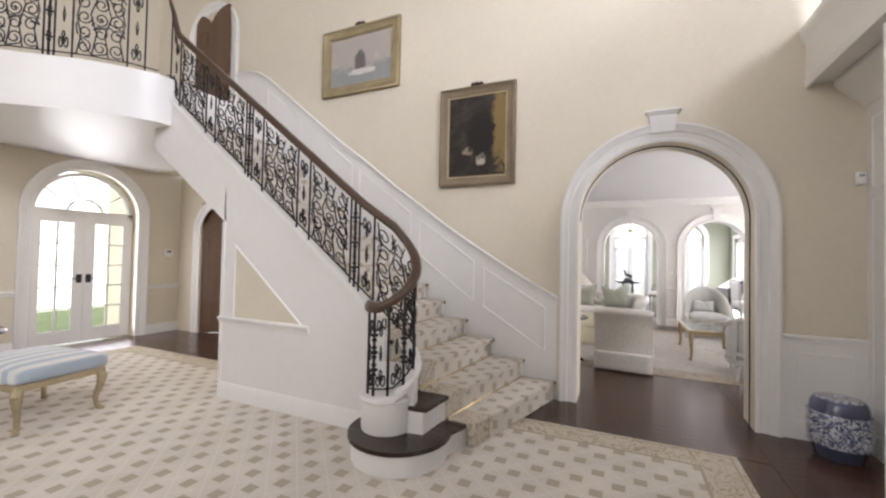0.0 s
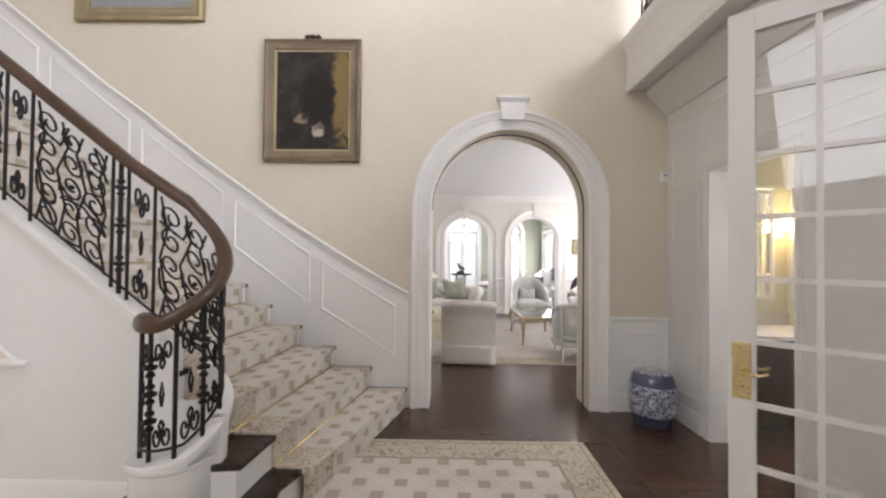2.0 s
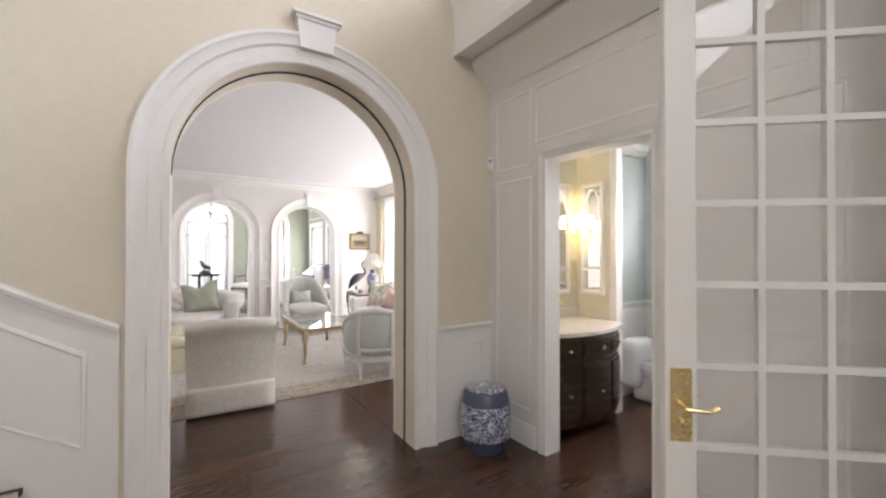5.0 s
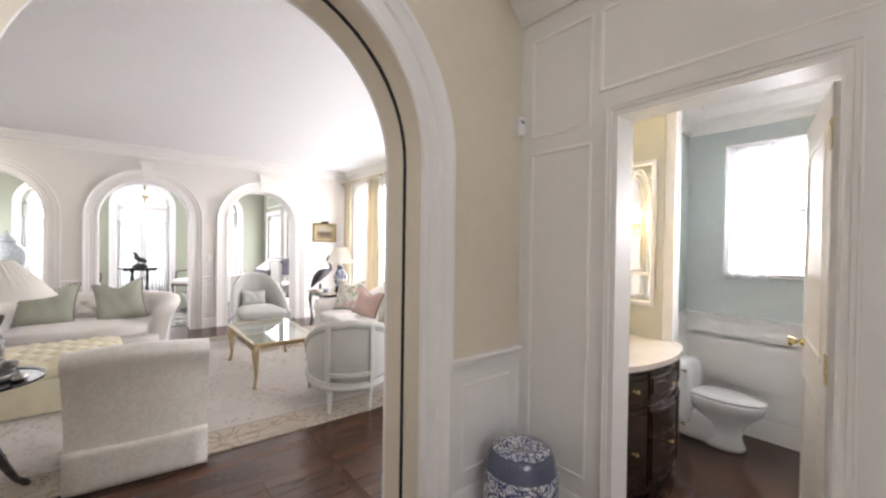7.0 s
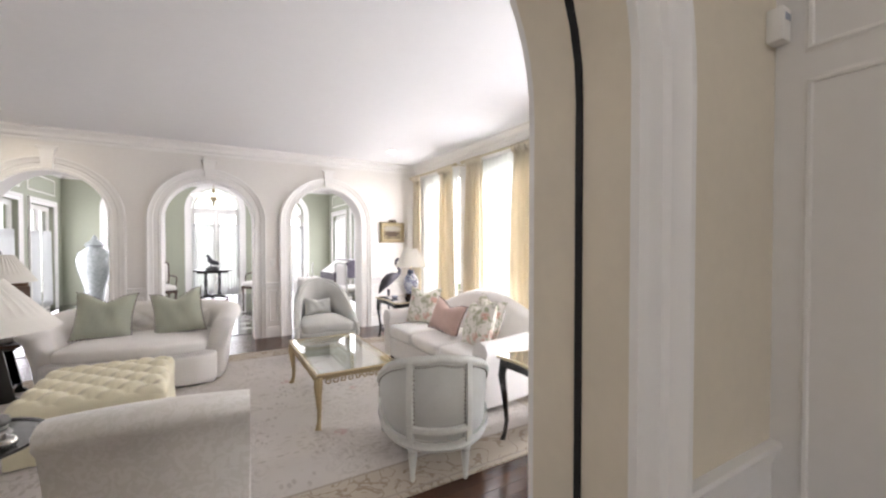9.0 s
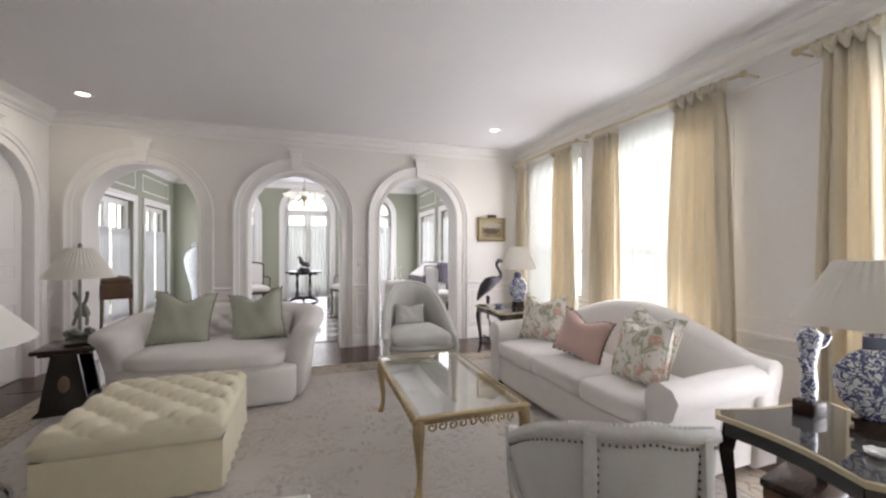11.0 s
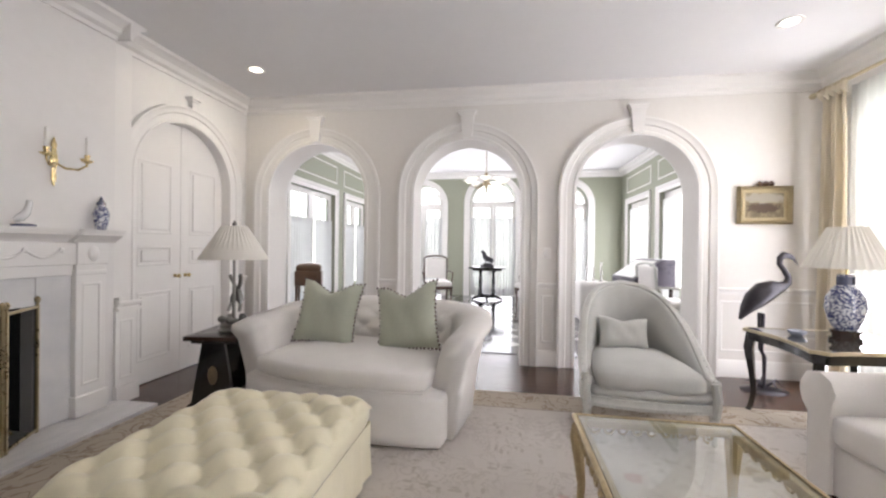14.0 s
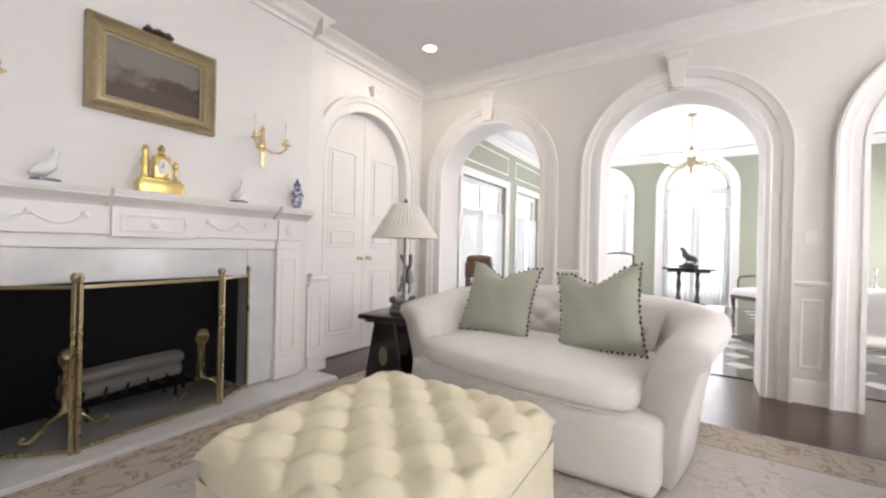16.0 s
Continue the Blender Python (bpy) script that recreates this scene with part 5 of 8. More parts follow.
def rug_flowers():
    m = material("rug_flowers", (0.62, 0.58, 0.54), 0.95, spec=0.1)
    vec, x, y, z = coords(m)
    sprig = step_of(m, calc(m, "SUBTRACT", 0.05, calc(m, "ABSOLUTE", calc(m, "SUBTRACT", noise_of(m, vec, 7.5, 4, 2.2), 0.5))), 0.0, 0.035)
    patch = step_of(m, noise_of(m, vec, 2.2, 2), 0.38, 0.56)
    rose = calc(m, "MULTIPLY", step_of(m, cells(m, vec, 2.4), 0.16, 0.10), step_of(m, noise_of(m, vec, 26, 3), 0.38, 0.55))
    base = blend(m, step_of(m, noise_of(m, vec, 0.8, 3), 0.35, 0.65), (0.64, 0.60, 0.56), (0.56, 0.52, 0.48))
    col = blend(m, calc(m, "MULTIPLY", calc(m, "MULTIPLY", sprig, patch), 0.45), base, (0.40, 0.36, 0.32))
    for scale in ((1.0, 2.3, 1.0), (2.1, 0.9, 1.0)):
        lv = coords(m, scale)[0]
        leaf = step_of(m, cells(m, lv, 11), 0.34, 0.27)
        grown = step_of(m, noise_of(m, lv, 1.8, 2), 0.50, 0.58)
        col = blend(m, calc(m, "MULTIPLY", calc(m, "MULTIPLY", leaf, grown), 0.6), col, (0.40, 0.36, 0.31))
    col = blend(m, calc(m, "MULTIPLY", rose, 0.7), col, (0.50, 0.33, 0.31))
    set_color(m, col)
    set_bump(m, noise_of(m, vec, 240, 2), 0.5, 0.004)
    return m


rug_border = vine_border("rug_border", (0.52, 0.46, 0.38), (0.36, 0.29, 0.22), 5.0)
framed_rug("living_room_rug", -1.935, 3.0, 5.80, 9.55, 0.012, rug_flowers(), rug_border, material("rug_line", (0.46, 0.40, 0.34), 0.95, grain=0.2, scale=150, spec=0.1), 0.36, "pale floral wool rug with a tan border")
RUG = 0.012


def smooth_grid(bm, rows, closed_u=False):
    """A skin over rows of points."""
    vs = [[bm.verts.new(p) for p in r] for r in rows]
    for a, b in zip(vs, vs[1:]):
        n = len(a)
        for i in range(n if closed_u else n - 1):
            bm.faces.new((a[i], a[(i + 1) % n], b[(i + 1) % n], b[i]))
    return vs


def pillow(name, m, w, h, d, mat, label, trim=None, ears=0.06):
    """A soft square cushion with pulled corners, standing in its x-z plane, its middle at the origin."""
    ob = thing(name, label, "pillow", m)
    bm = bmesh.new()
    n = 13
    for side in (-1, 1):
        rows = []
        for j in range(n):
            row = []
            for i in range(n):
                u, v = -1 + 2 * i / (n - 1), -1 + 2 * j / (n - 1)
                x = u * w / 2 * (1 - ears * 1.6 * (1 - v * v))
                z = v * h / 2 * (1 - ears * 1.6 * (1 - u * u))
                t = max(0.0, (1 - u ** 4) * (1 - v ** 4)) ** 0.6
                z -= 0.16 * h * max(0.0, v) ** 2 * max(0.0, 1 - abs(u) * 1.6) * ears / 0.06
                wr = 0.008 * math.sin(9 * u + 4 * v) * (1 - u * u) * (1 - v * v)
                row.append((x, side * (d / 2 * t + 0.004) + wr, z))
            rows.append(row if side < 0 else row[::-1])
        smooth_grid(bm, rows)
    part("cover", bm, mat, ob, "", 180)
    if trim:
        bm = bmesh.new()
        edge = []
        for a, b in (((-1, -1), (1, -1)), ((1, -1), (1, 1)), ((1, 1), (-1, 1)), ((-1, 1), (-1, -1))):
            for k in range(17):
                u, v = a[0] + (b[0] - a[0]) * k / 17, a[1] + (b[1] - a[1]) * k / 17
                dip = 0.16 * h * max(0.0, v) ** 2 * max(0.0, 1 - abs(u) * 1.6) * ears / 0.06
                edge.append((u * w / 2 * (1 - ears * 1.6 * (1 - v * v)), v * h / 2 * (1 - ears * 1.6 * (1 - u * u)) - dip))
        for i, (x, z) in enumerate(edge):
            lathe(bm, [(0.002, -0.011), (0.010, 0), (0.002, 0.011)], 6, pose(x * 1.01, 0.004 * (-1) ** i, z * 1.015))
        part("trimming", bm, trim, ob, "dark tasselled edge")
    return ob


def tufted_top(bm, x0, x1, y0, y1, z, nx, ny, puff=0.035, seg=8):
    """Diamond-tufted upholstery: soft puffs, shallow creases and deep dips at buttons in offset rows."""
    mx, my = nx * seg, ny * seg
    rows = []
    for j in range(my + 1):
        row = []
        for i in range(mx + 1):
            u, v = i / seg, j / seg
            sa, sb = abs(math.sin(math.pi * (u + v) / 2)), abs(math.sin(math.pi * (u - v) / 2))
            crease = min(sa, sb) ** 0.7
            dip = min((u - p) ** 2 + (v - q) ** 2 for p in (math.floor(u), math.floor(u) + 1) for q in (math.floor(v), math.floor(v) + 1) if (p + q) % 2 == 0)
            s = 0.42 * crease + 0.58 * (1 - math.exp(-4.5 * dip))
            e = min(1.0, min(i, mx - i, j, my - j) / (seg * 0.8))
            roll = math.sqrt(max(0.0, 1 - (1 - e) ** 2))
            row.append((x0 + (x1 - x0) * i / mx, y0 + (y1 - y0) * j / my, z - 0.06 + 0.06 * roll + puff * (s - 0.6) * (0.25 + 0.75 * roll)))
        rows.append(row)
    smooth_grid(bm, rows)


ott = thing("tufted_ottoman", "large butter-yellow ottoman with a diamond-tufted top", "ottoman", pose(-0.51, 7.725, RUG, 0, 0, 0.5))
bm = bmesh.new()
tufted_top(bm, -0.43, 0.43, -0.462, 0.462, 0.425, 8, 8, 0.058, 9)
part("tufted_top", bm, butter, ott, "", 180)
bm = bmesh.new()
soft_block(bm, -0.435, 0.435, -0.466, 0.466, 0.27, 0.405, 0.055)
part("cushion_side", bm, butter, ott, "", 180)
bm = bmesh.new()
rows = []
for z, g in ((0.29, 0.0), (0.15, 0.0), (0.01, 0.008)):
    ring = []
    for i in range(88):
        f = i / 22 % 1
        k = i // 22
        c = [(-1, -1), (1, -1), (1, 1), (-1, 1)]
        a, b = c[k], c[(k + 1) % 4]
        ring.append(((a[0] + (b[0] - a[0]) * f) * (0.425 + g * math.sin(i * 1.9)), (a[1] + (b[1] - a[1]) * f) * (0.45 + g * math.sin(i * 1.9)), z))
    rows.append(ring)
smooth_grid(bm, rows, True)
part("skirt", bm, butter, ott, "plain gathered skirt", 60)


def tub_shell(bm, w, d, z0, zb, zf, t, power=2.6, roll=0.0, arc=200, n=30, flare=0.0, front=0.0, peak=0.6):
    """The wrapped back and arms of a tub seat, open to -y: height zb behind, zf at the arm ends, thickness t."""
    rows = []
    for i in range(n + 1):
        f = i / n
        a = radians(90 - arc / 2 + arc * f)
        c, s = math.cos(a), math.sin(a)
        r = (abs(c) ** power + abs(s) ** power) ** (-1 / power)
        x, y = -r * c * w / 2, r * s * d / 2 if s > 0 else s * d / 2 + front * s
        back = max(0.0, min(1.0, (s + 0.31) / 1.31)) ** peak
        h = zf + (zb - zf) * back
        nx, ny = -c, s
        L = math.hypot(nx, ny)
        nx, ny = nx / L, ny / L
        prof = []
        for o, z in ((0.0, z0), (0.0 + flare * 0.4, z0 + (h - z0) * 0.5), (flare, h - t * 0.45), (flare + roll, h - t * 0.15), (flare + roll * 0.8, h + t * 0.10), (flare - t * 0.30, h + t * 0.16), (flare - t * 0.85, h - t * 0.05), (flare - t, h - t * 0.5), (flare * 0.3 - t, z0 + (h - z0) * 0.45), (-t, z0)):
            prof.append((x + nx * o, y + ny * o, z))
        rows.append(prof)
    vs = smooth_grid(bm, rows, True)
    bm.faces.new(vs[0][::-1]), bm.faces.new(vs[-1])


# loveseat with a curved tufted back
love = thing("loveseat", "cream loveseat with a curved tufted back and skirt", "sofa", pose(-0.395, 9.10, RUG, 0, 0, -8))
bm = bmesh.new()
tub_shell(bm, 1.54, 0.94, 0.03, 0.735, 0.615, 0.19, 2.5, 0.05, 216, 48, 0.09, 0.92)
part("shell", bm, linen, love, "wrapped cream back and arms", 180)
bm = bmesh.new()
soft_block(bm, -0.72, 0.72, -0.52, 0.30, 0.005, 0.33, 0.04, seg=5)
for v in bm.verts:
    if v.co.y < -0.1:
        v.co.y -= 0.07 * (1 - (v.co.x / 0.72) ** 2)
    low = max(0.0, 0.30 - v.co.z) / 0.30
    v.co.y -= (0.025 + 0.008 * math.sin(19 * v.co.x)) * low * (v.co.y < -0.1)
part("skirt", bm, linen, love, "", 180)
bm = bmesh.new()
soft_block(bm, -0.62, 0.62, -0.54, 0.26, 0.32, 0.465, 0.055, 0.02)
for v in bm.verts:
    if v.co.y < -0.1:
        v.co.y -= 0.075 * (1 - (v.co.x / 0.62) ** 2)
part("seat_cushion", bm, linen, love, "", 180)
bm = bmesh.new()
tube(bm, [(0.62 * u, -0.545 - 0.075 * (1 - u * u) + 0.012 * u * u, zz) for zz in (0.335,) for u in np.linspace(-0.97, 0.97, 25)], 0.006, 6)
part("piping", bm, linen, love)


def tufted_back(bm, w, d, power, t, z0, z1, a0, a1, nx, ny, puff, seg=7):
    """Diamond-tufted padding that follows the inside of a curved back."""
    rows = []
    for j in range(ny * seg + 1):
        row = []
        g = j / (ny * seg)
        for i in range(nx * seg + 1):
            u, v = i / seg, j / seg
            a = radians(a0 + (a1 - a0) * i / (nx * seg))
            c, s = math.cos(a), math.sin(a)
            r = (abs(c) ** power + abs(s) ** power) ** (-1 / power)
            dip = min((u - p) ** 2 + (v - q) ** 2 for p in (math.floor(u), math.floor(u) + 1) for q in (math.floor(v), math.floor(v) + 1) if (p + q) % 2 == 0)
            crease = min(abs(math.sin(math.pi * (u + v) / 2)), abs(math.sin(math.pi * (u - v) / 2))) ** 0.7
            e = min(1.0, min(i, nx * seg - i, j, ny * seg - j) / seg)
            out = 0.075 * g - t + 0.015 - puff * e * (0.4 * crease + 0.6 * (1 - math.exp(-5 * dip)))
            row.append((-r * c * w / 2 - c * out, r * s * d / 2 + s * out, z0 + (z1 - z0) * g))
        rows.append(row)
    smooth_grid(bm, rows)


bm = bmesh.new()
tufted_back(bm, 1.54, 0.94, 2.5, 0.19, 0.44, 0.70, 35, 145, 10, 3, 0.05)
part("tufted_back", bm, linen, love, "button-tufted inside back", 180)
pillow("throw_pillow", pose(-0.76, 9.10, 0.70, -16, 4, -4), 0.51, 0.49, 0.17, sage_cloth, "sage green pillow with a dark tasselled edge", fringe_dark)
pillow("throw_pillow", pose(-0.11, 9.03, 0.70, -16, -10, -12), 0.50, 0.49, 0.17, sage_cloth, "sage green pillow with a dark tasselled edge", fringe_dark)

# slipper chair with its back to the hall
slip = thing("slipper_chair", "cream damask slipper chair with a rolled back and skirt", "chair", pose(0.05, 6.05, RUG, 0, 0, -4))
bm = bmesh.new()
rows = []
for i in range(13):
    u = -1 + 2 * i / 12
    dip = 0.025 * u * u
    rows.append([(u * 0.345 * (1 + 0.02 * (z > 0.5)), y + 0.03 * u * u, z - dip * (z > 0.4)) for y, z in ((-0.36, 0.02), (-0.35, 0.30), (-0.36, 0.58), (-0.40, 0.71), (-0.44, 0.75), (-0.435, 0.80), (-0.385, 0.825), (-0.31, 0.82), (-0.25, 0.785), (-0.225, 0.71), (-0.22, 0.40), (-0.20, 0.02))])
vs = smooth_grid(bm, rows, True)
bm.faces.new(vs[0][::-1]), bm.faces.new(vs[-1])
part("back", bm, damask, slip, "rolled damask back", 60)
bm = bmesh.new()
soft_block(bm, -0.345, 0.345, -0.25, 0.36, 0.24, 0.44, 0.06, 0.03)
part("seat", bm, damask, slip, "", 180)
bm = bmesh.new()
soft_block(bm, -0.352, 0.352, -0.372, 0.352, 0.006, 0.25, 0.02)
part("skirt", bm, damask, slip, "", 180)


def bergere(name, m, w, d, zb, zf, label):
    """A painted tub chair: wrapped upholstered back in a carved frame whose rail sweeps down to the seat front."""
    ob = thing(name, label, "armchair", m, group="painted tub chairs")

    def plan(f, out=0.0):
        a = math.pi * f
        c, s = math.cos(a), math.sin(a)
        r = (abs(c) ** 2.3 + abs(s) ** 2.3) ** (-1 / 2.3)
        n = Vector((-c, s * 0.8, 0)).normalized()
        return Vector((-r * c * w / 2, -d / 2 + r * s * d, 0)) + n * out, n

    def height(f):
        k = min(1.0, max(0.0, (math.sin(math.pi * f) - 0.10) / 0.86))
        k = (0.55 * k + 0.45 * k * k * (3 - 2 * k)) ** 0.82
        return zf + (zb - zf) * k + 0.018 * math.exp(-((f - 0.5) / 0.05) ** 2)

    N = 48
    bm = bmesh.new()
    rows = []
    for i in range(N + 1):
        f = i / N
        z1 = height(f)
        prof = []
        for out, g in ((0, 0), (0.012, 0.5), (0.02, 0.96), (-0.005, 1.0), (-0.05, 0.97), (-0.062, 0.6), (-0.05, 0.0)):
            p, n = plan(f, out)
            prof.append((p.x, p.y, 0.25 + (z1 - 0.25) * g))
        rows.append(prof)
    vs = smooth_grid(bm, rows, True)
    bm.faces.new(vs[0][::-1]), bm.faces.new(vs[-1])
    part("back", bm, grey_cloth, ob, "grey-green upholstered wrapped back", 180)
    bm = bmesh.new()
    path = []
    for i in range(N + 1):
        p, n = plan(i / N, 0.008)
        path.append(((p.x, p.y, height(i / N)), n, (0, 0, 1)))
    sweep(bm, path, [(-0.030, 0.0), (-0.028, 0.016), (-0.014, 0.026), (0.0, 0.020), (0.014, 0.026), (0.026, 0.014), (0.028, -0.010), (0.016, -0.024), (-0.020, -0.016)])
    rail = part("top_rail", bm, grey_paint, ob, "carved pale painted rail", 50)
    bm = bmesh.new()
    for i in range(1, 70):
        p, n = plan(i / 70, 0.012)
        lathe(bm, [(0.001, -0.007), (0.008, 0), (0.001, 0.007)], 5, pose(p.x, p.y, height(i / 70) + 0.024))
    tagged(part("beading", bm, grey_paint, rail), kind="stuff")
    bm = bmesh.new()
    path = []
    for i in range(N + 1):
        p, n = plan(i / N, 0.012)
        path.append(((p.x, p.y, 0.205), n, (0, 0, 1)))
    sweep(bm, path, [(-0.05, 0), (0.008, 0), (0.016, 0.02), (0.008, 0.045), (0.012, 0.062), (-0.05, 0.065)])
    part("seat_rail", bm, grey_paint, ob)
    bm = bmesh.new()
    sweep(bm, [((u * w / 2, -d / 2 - 0.02 - 0.045 * (1 - u * u), 0.205), (0, -1, 0), (0, 0, 1)) for u in np.linspace(-1, 1, 17)], [(-0.05, 0), (0.008, 0), (0.016, 0.02), (0.008, 0.045), (0.012, 0.062), (-0.05, 0.065)])
    front = part("front_rail", bm, grey_paint, ob, "carved pale painted seat rail")
    bm = bmesh.new()
    for u in np.linspace(-0.97, 0.97, 30):
        lathe(bm, [(0.001, -0.009), (0.010, 0), (0.001, 0.009)], 5, pose(u * w / 2, -d / 2 - 0.035 - 0.045 * (1 - u * u), 0.212))
    tagged(part("beading", bm, grey_paint, front), kind="stuff")
    bm = bmesh.new()
    sweep(bm, [((u * (w / 2 - 0.02), -d / 2 - 0.012 - 0.045 * (1 - u * u), 0.27), (0, -1, 0), (0, 0, 1)) for u in np.linspace(-1, 1, 17)], [(-0.06, 0), (0.004, 0), (0.010, 0.03), (0.0, 0.06), (-0.06, 0.06)])
    part("seat_front", bm, grey_cloth, ob, "upholstered band under the cushion", 180)
    for f in (0.36, 0.64):
        bm = bmesh.new()
        p, n = plan(f, 0.022)
        side = Vector((-n.y, n.x, 0))
        sweep(bm, [((p.x + n.x * o, p.y + n.y * o, z), n, side) for o, z in ((0, 0.25), (0.010, 0.45), (0.004, height(f)))], [(-0.016, -0.020), (0.012, -0.020), (0.016, 0.0), (0.012, 0.020), (-0.016, 0.020)])
        part("back_post", bm, grey_paint, ob)
    bm = bmesh.new()
    path = []
    for i in range(11):
        f = 0.36 + 0.28 * i / 10
        p, n = plan(f, 0.024)
        path.append(((p.x, p.y, 0.335), n, (0, 0, 1)))
    sweep(bm, path, [(-0.016, -0.018), (0.012, -0.016), (0.016, 0.0), (0.012, 0.016), (-0.016, 0.018)])
    part("cross_rail", bm, grey_paint, ob)
    bm = bmesh.new()
    for i in range(64):
        p, n = plan(0.02 + 0.96 * i / 63, 0.022)
        lathe(bm, [(0.001, -0.006), (0.006, 0), (0.001, 0.006)], 5, pose(p.x, p.y, height(0.02 + 0.96 * i / 63) - 0.038))
    for f in (0.345, 0.375, 0.625, 0.655):
        for k in range(14):
            p, n = plan(f, 0.019)
            lathe(bm, [(0.001, -0.006), (0.006, 0), (0.001, 0.006)], 5, pose(p.x, p.y, 0.34 + (height(f) - 0.40) * k / 13))
    tagged(part("nailheads", bm, pewter_dark, ob), "rows of small nailheads", kind="stuff")
    for f in (0.0, 0.36, 0.64, 1.0):
        p, n = plan(f, -0.005)
        bm = bmesh.new()
        if f in (0.0, 1.0):
            tube(bm, [(p.x, p.y - 0.02, 0.20), (p.x + 0.01 * n.x, p.y - 0.035, 0.30), (p.x, p.y - 0.012, height(f) + 0.01)], 0.026, 8, radii=[0.030, 0.026, 0.030])
        lathe(bm, [(0.026, 0.215), (0.034, 0.195), (0.024, 0.175), (0.028, 0.16), (0.015, 0.035), (0.019, 0.025), (0.012, 0.0)], 12, pose(p.x, p.y - (0.015 if f in (0.0, 1.0) else 0), 0))
        part("leg", bm, grey_paint, ob)
    bm = bmesh.new()
    soft_block(bm, -w / 2 * 0.87, w / 2 * 0.87, -d / 2 - 0.055, d / 2 - 0.10, 0.305, 0.445, 0.06, 0.045)
    for v in bm.verts:
        g = max(0.0, (v.co.y + d / 2) / d)
        v.co.x *= (1 - min(0.95, g) ** 2.4) ** 0.35
        if v.co.y < -d / 2 + 0.08:
            v.co.y -= 0.03 * (1 - (2 * v.co.x / w) ** 2) - 0.035 * math.exp(-(v.co.x / 0.05) ** 2)
            v.co.z -= 0.02 * math.exp(-(v.co.x / 0.06) ** 2) * (v.co.z > 0.38)
    part("seat_cushion", bm, grey_cloth, ob, "plump grey cushion", 180)
    return ob


pewter_dark = material("nail_brass", (0.20, 0.17, 0.13), 0.4, 0.7, grain=0.3, scale=60)
bergere("tub_chair", pose(1.525, 9.24, RUG, 0, 0, -3), 0.75, 0.76, 0.91, 0.38, "pale grey painted tub chair with a plump cushion")
pillow("small_pillow", pose(1.49, 9.36, 0.585, -20, 3, 2), 0.36, 0.24, 0.12, grey_cloth, "small plain grey pillow on the tub chair", None, 0.04)
bergere("tub_chair", pose(1.565, 6.12, RUG, 0, 0, 180 - 24), 0.76, 0.72, 0.755, 0.42, "grey upholstered tub chair seen from its nailed back")

# coffee table
gold = material("gold_leaf", (0.52, 0.41, 0.24), 0.35, 0.75, grain=0.35, scale=50, bump=0.5, wear=0.12)
coffee = thing("coffee_table", "carved gilt coffee table with a glass top", "table", pose(1.26, 7.47, RUG))
bm = bmesh.new()
for sx in (-1, 1):
    rbox(bm, sx * 0.315 - 0.018, sx * 0.315 + 0.018, -0.60, 0.60, 0.395, 0.432, 0.006)
for sy in (-1, 1):
    rbox(bm, -0.315, 0.315, sy * 0.595 - 0.018, sy * 0.595 + 0.018, 0.395, 0.432, 0.006)
part("apron", bm, gold, coffee)
for sy in (-1, 1):
    bm = bmesh.new()
    for i in range(9):
        tube(bm, [(-0.27 + 0.06 * i + dx, sy * 0.612, 0.38 + dz) for dx, dz in curl(0.02, 0, 0.028, 0.5 * i, 1.1, n=9)], 0.006, 5)
    part("carving", bm, gold, coffee, "pierced gilt scrollwork")
for sx in (-1, 1):
    bm = bmesh.new()
    for i in range(17):
        tube(bm, [(sx * 0.332, -0.54 + 0.066 * i + dx, 0.38 + dz) for dx, dz in curl(0.02, 0, 0.028, 0.5 * i, 1.1, n=9)], 0.006, 5)
    part("carving", bm, gold, coffee, "pierced gilt scrollwork")
for sx in (-1, 1):
    for sy in (-1, 1):
        cabriole(sx * 0.315, sy * 0.59, 0.41, gold, coffee, 0.026, 0.045)
table_glass = material("table_glass", (0.88, 0.93, 0.91), 0.0, trans=1.0, spec=0.8)
bm = bmesh.new()
rbox(bm, -0.326, 0.326, -0.611, 0.611, 0.433, 0.443, 0.002, 1)
top = part("glass_top", bm, table_glass, coffee, "thick greenish glass top", None)
top.visible_shadow = False
bm = bmesh.new()
ring = [(-0.327, -0.612, -1, -1), (0.327, -0.612, 1, -1), (0.327, 0.612, 1, 1), (-0.327, 0.612, -1, 1)]
sweep(bm, [((x, y, 0.424), (dx, dy, 0), (0, 0, 1)) for x, y, dx, dy in ring], [(0, 0), (0.012, -0.002), (0.022, 0.006), (0.020, 0.016), (0.010, 0.024), (0.001, 0.022)], closed=True)
part("rim", bm, gold, coffee, "moulded gilt rim")
for sx in (-1, 1):
    for sy in (-1, 1):
        bm = bmesh.new()
        for i in range(7):
            a = math.pi * i / 6 - math.pi / 2
            lathe(bm, [(0.002, -0.03), (0.012, -0.01), (0.008, 0.015), (0.002, 0.028)], 6, pose(sx * (0.330 + 0.012 * math.cos(a)), sy * (0.605 + 0.012 * math.cos(a)), 0.375, 35 * math.sin(a), 0, 45 * sx * sy))
        part("shell_carving", bm, gold, coffee, "carved gilt knee")

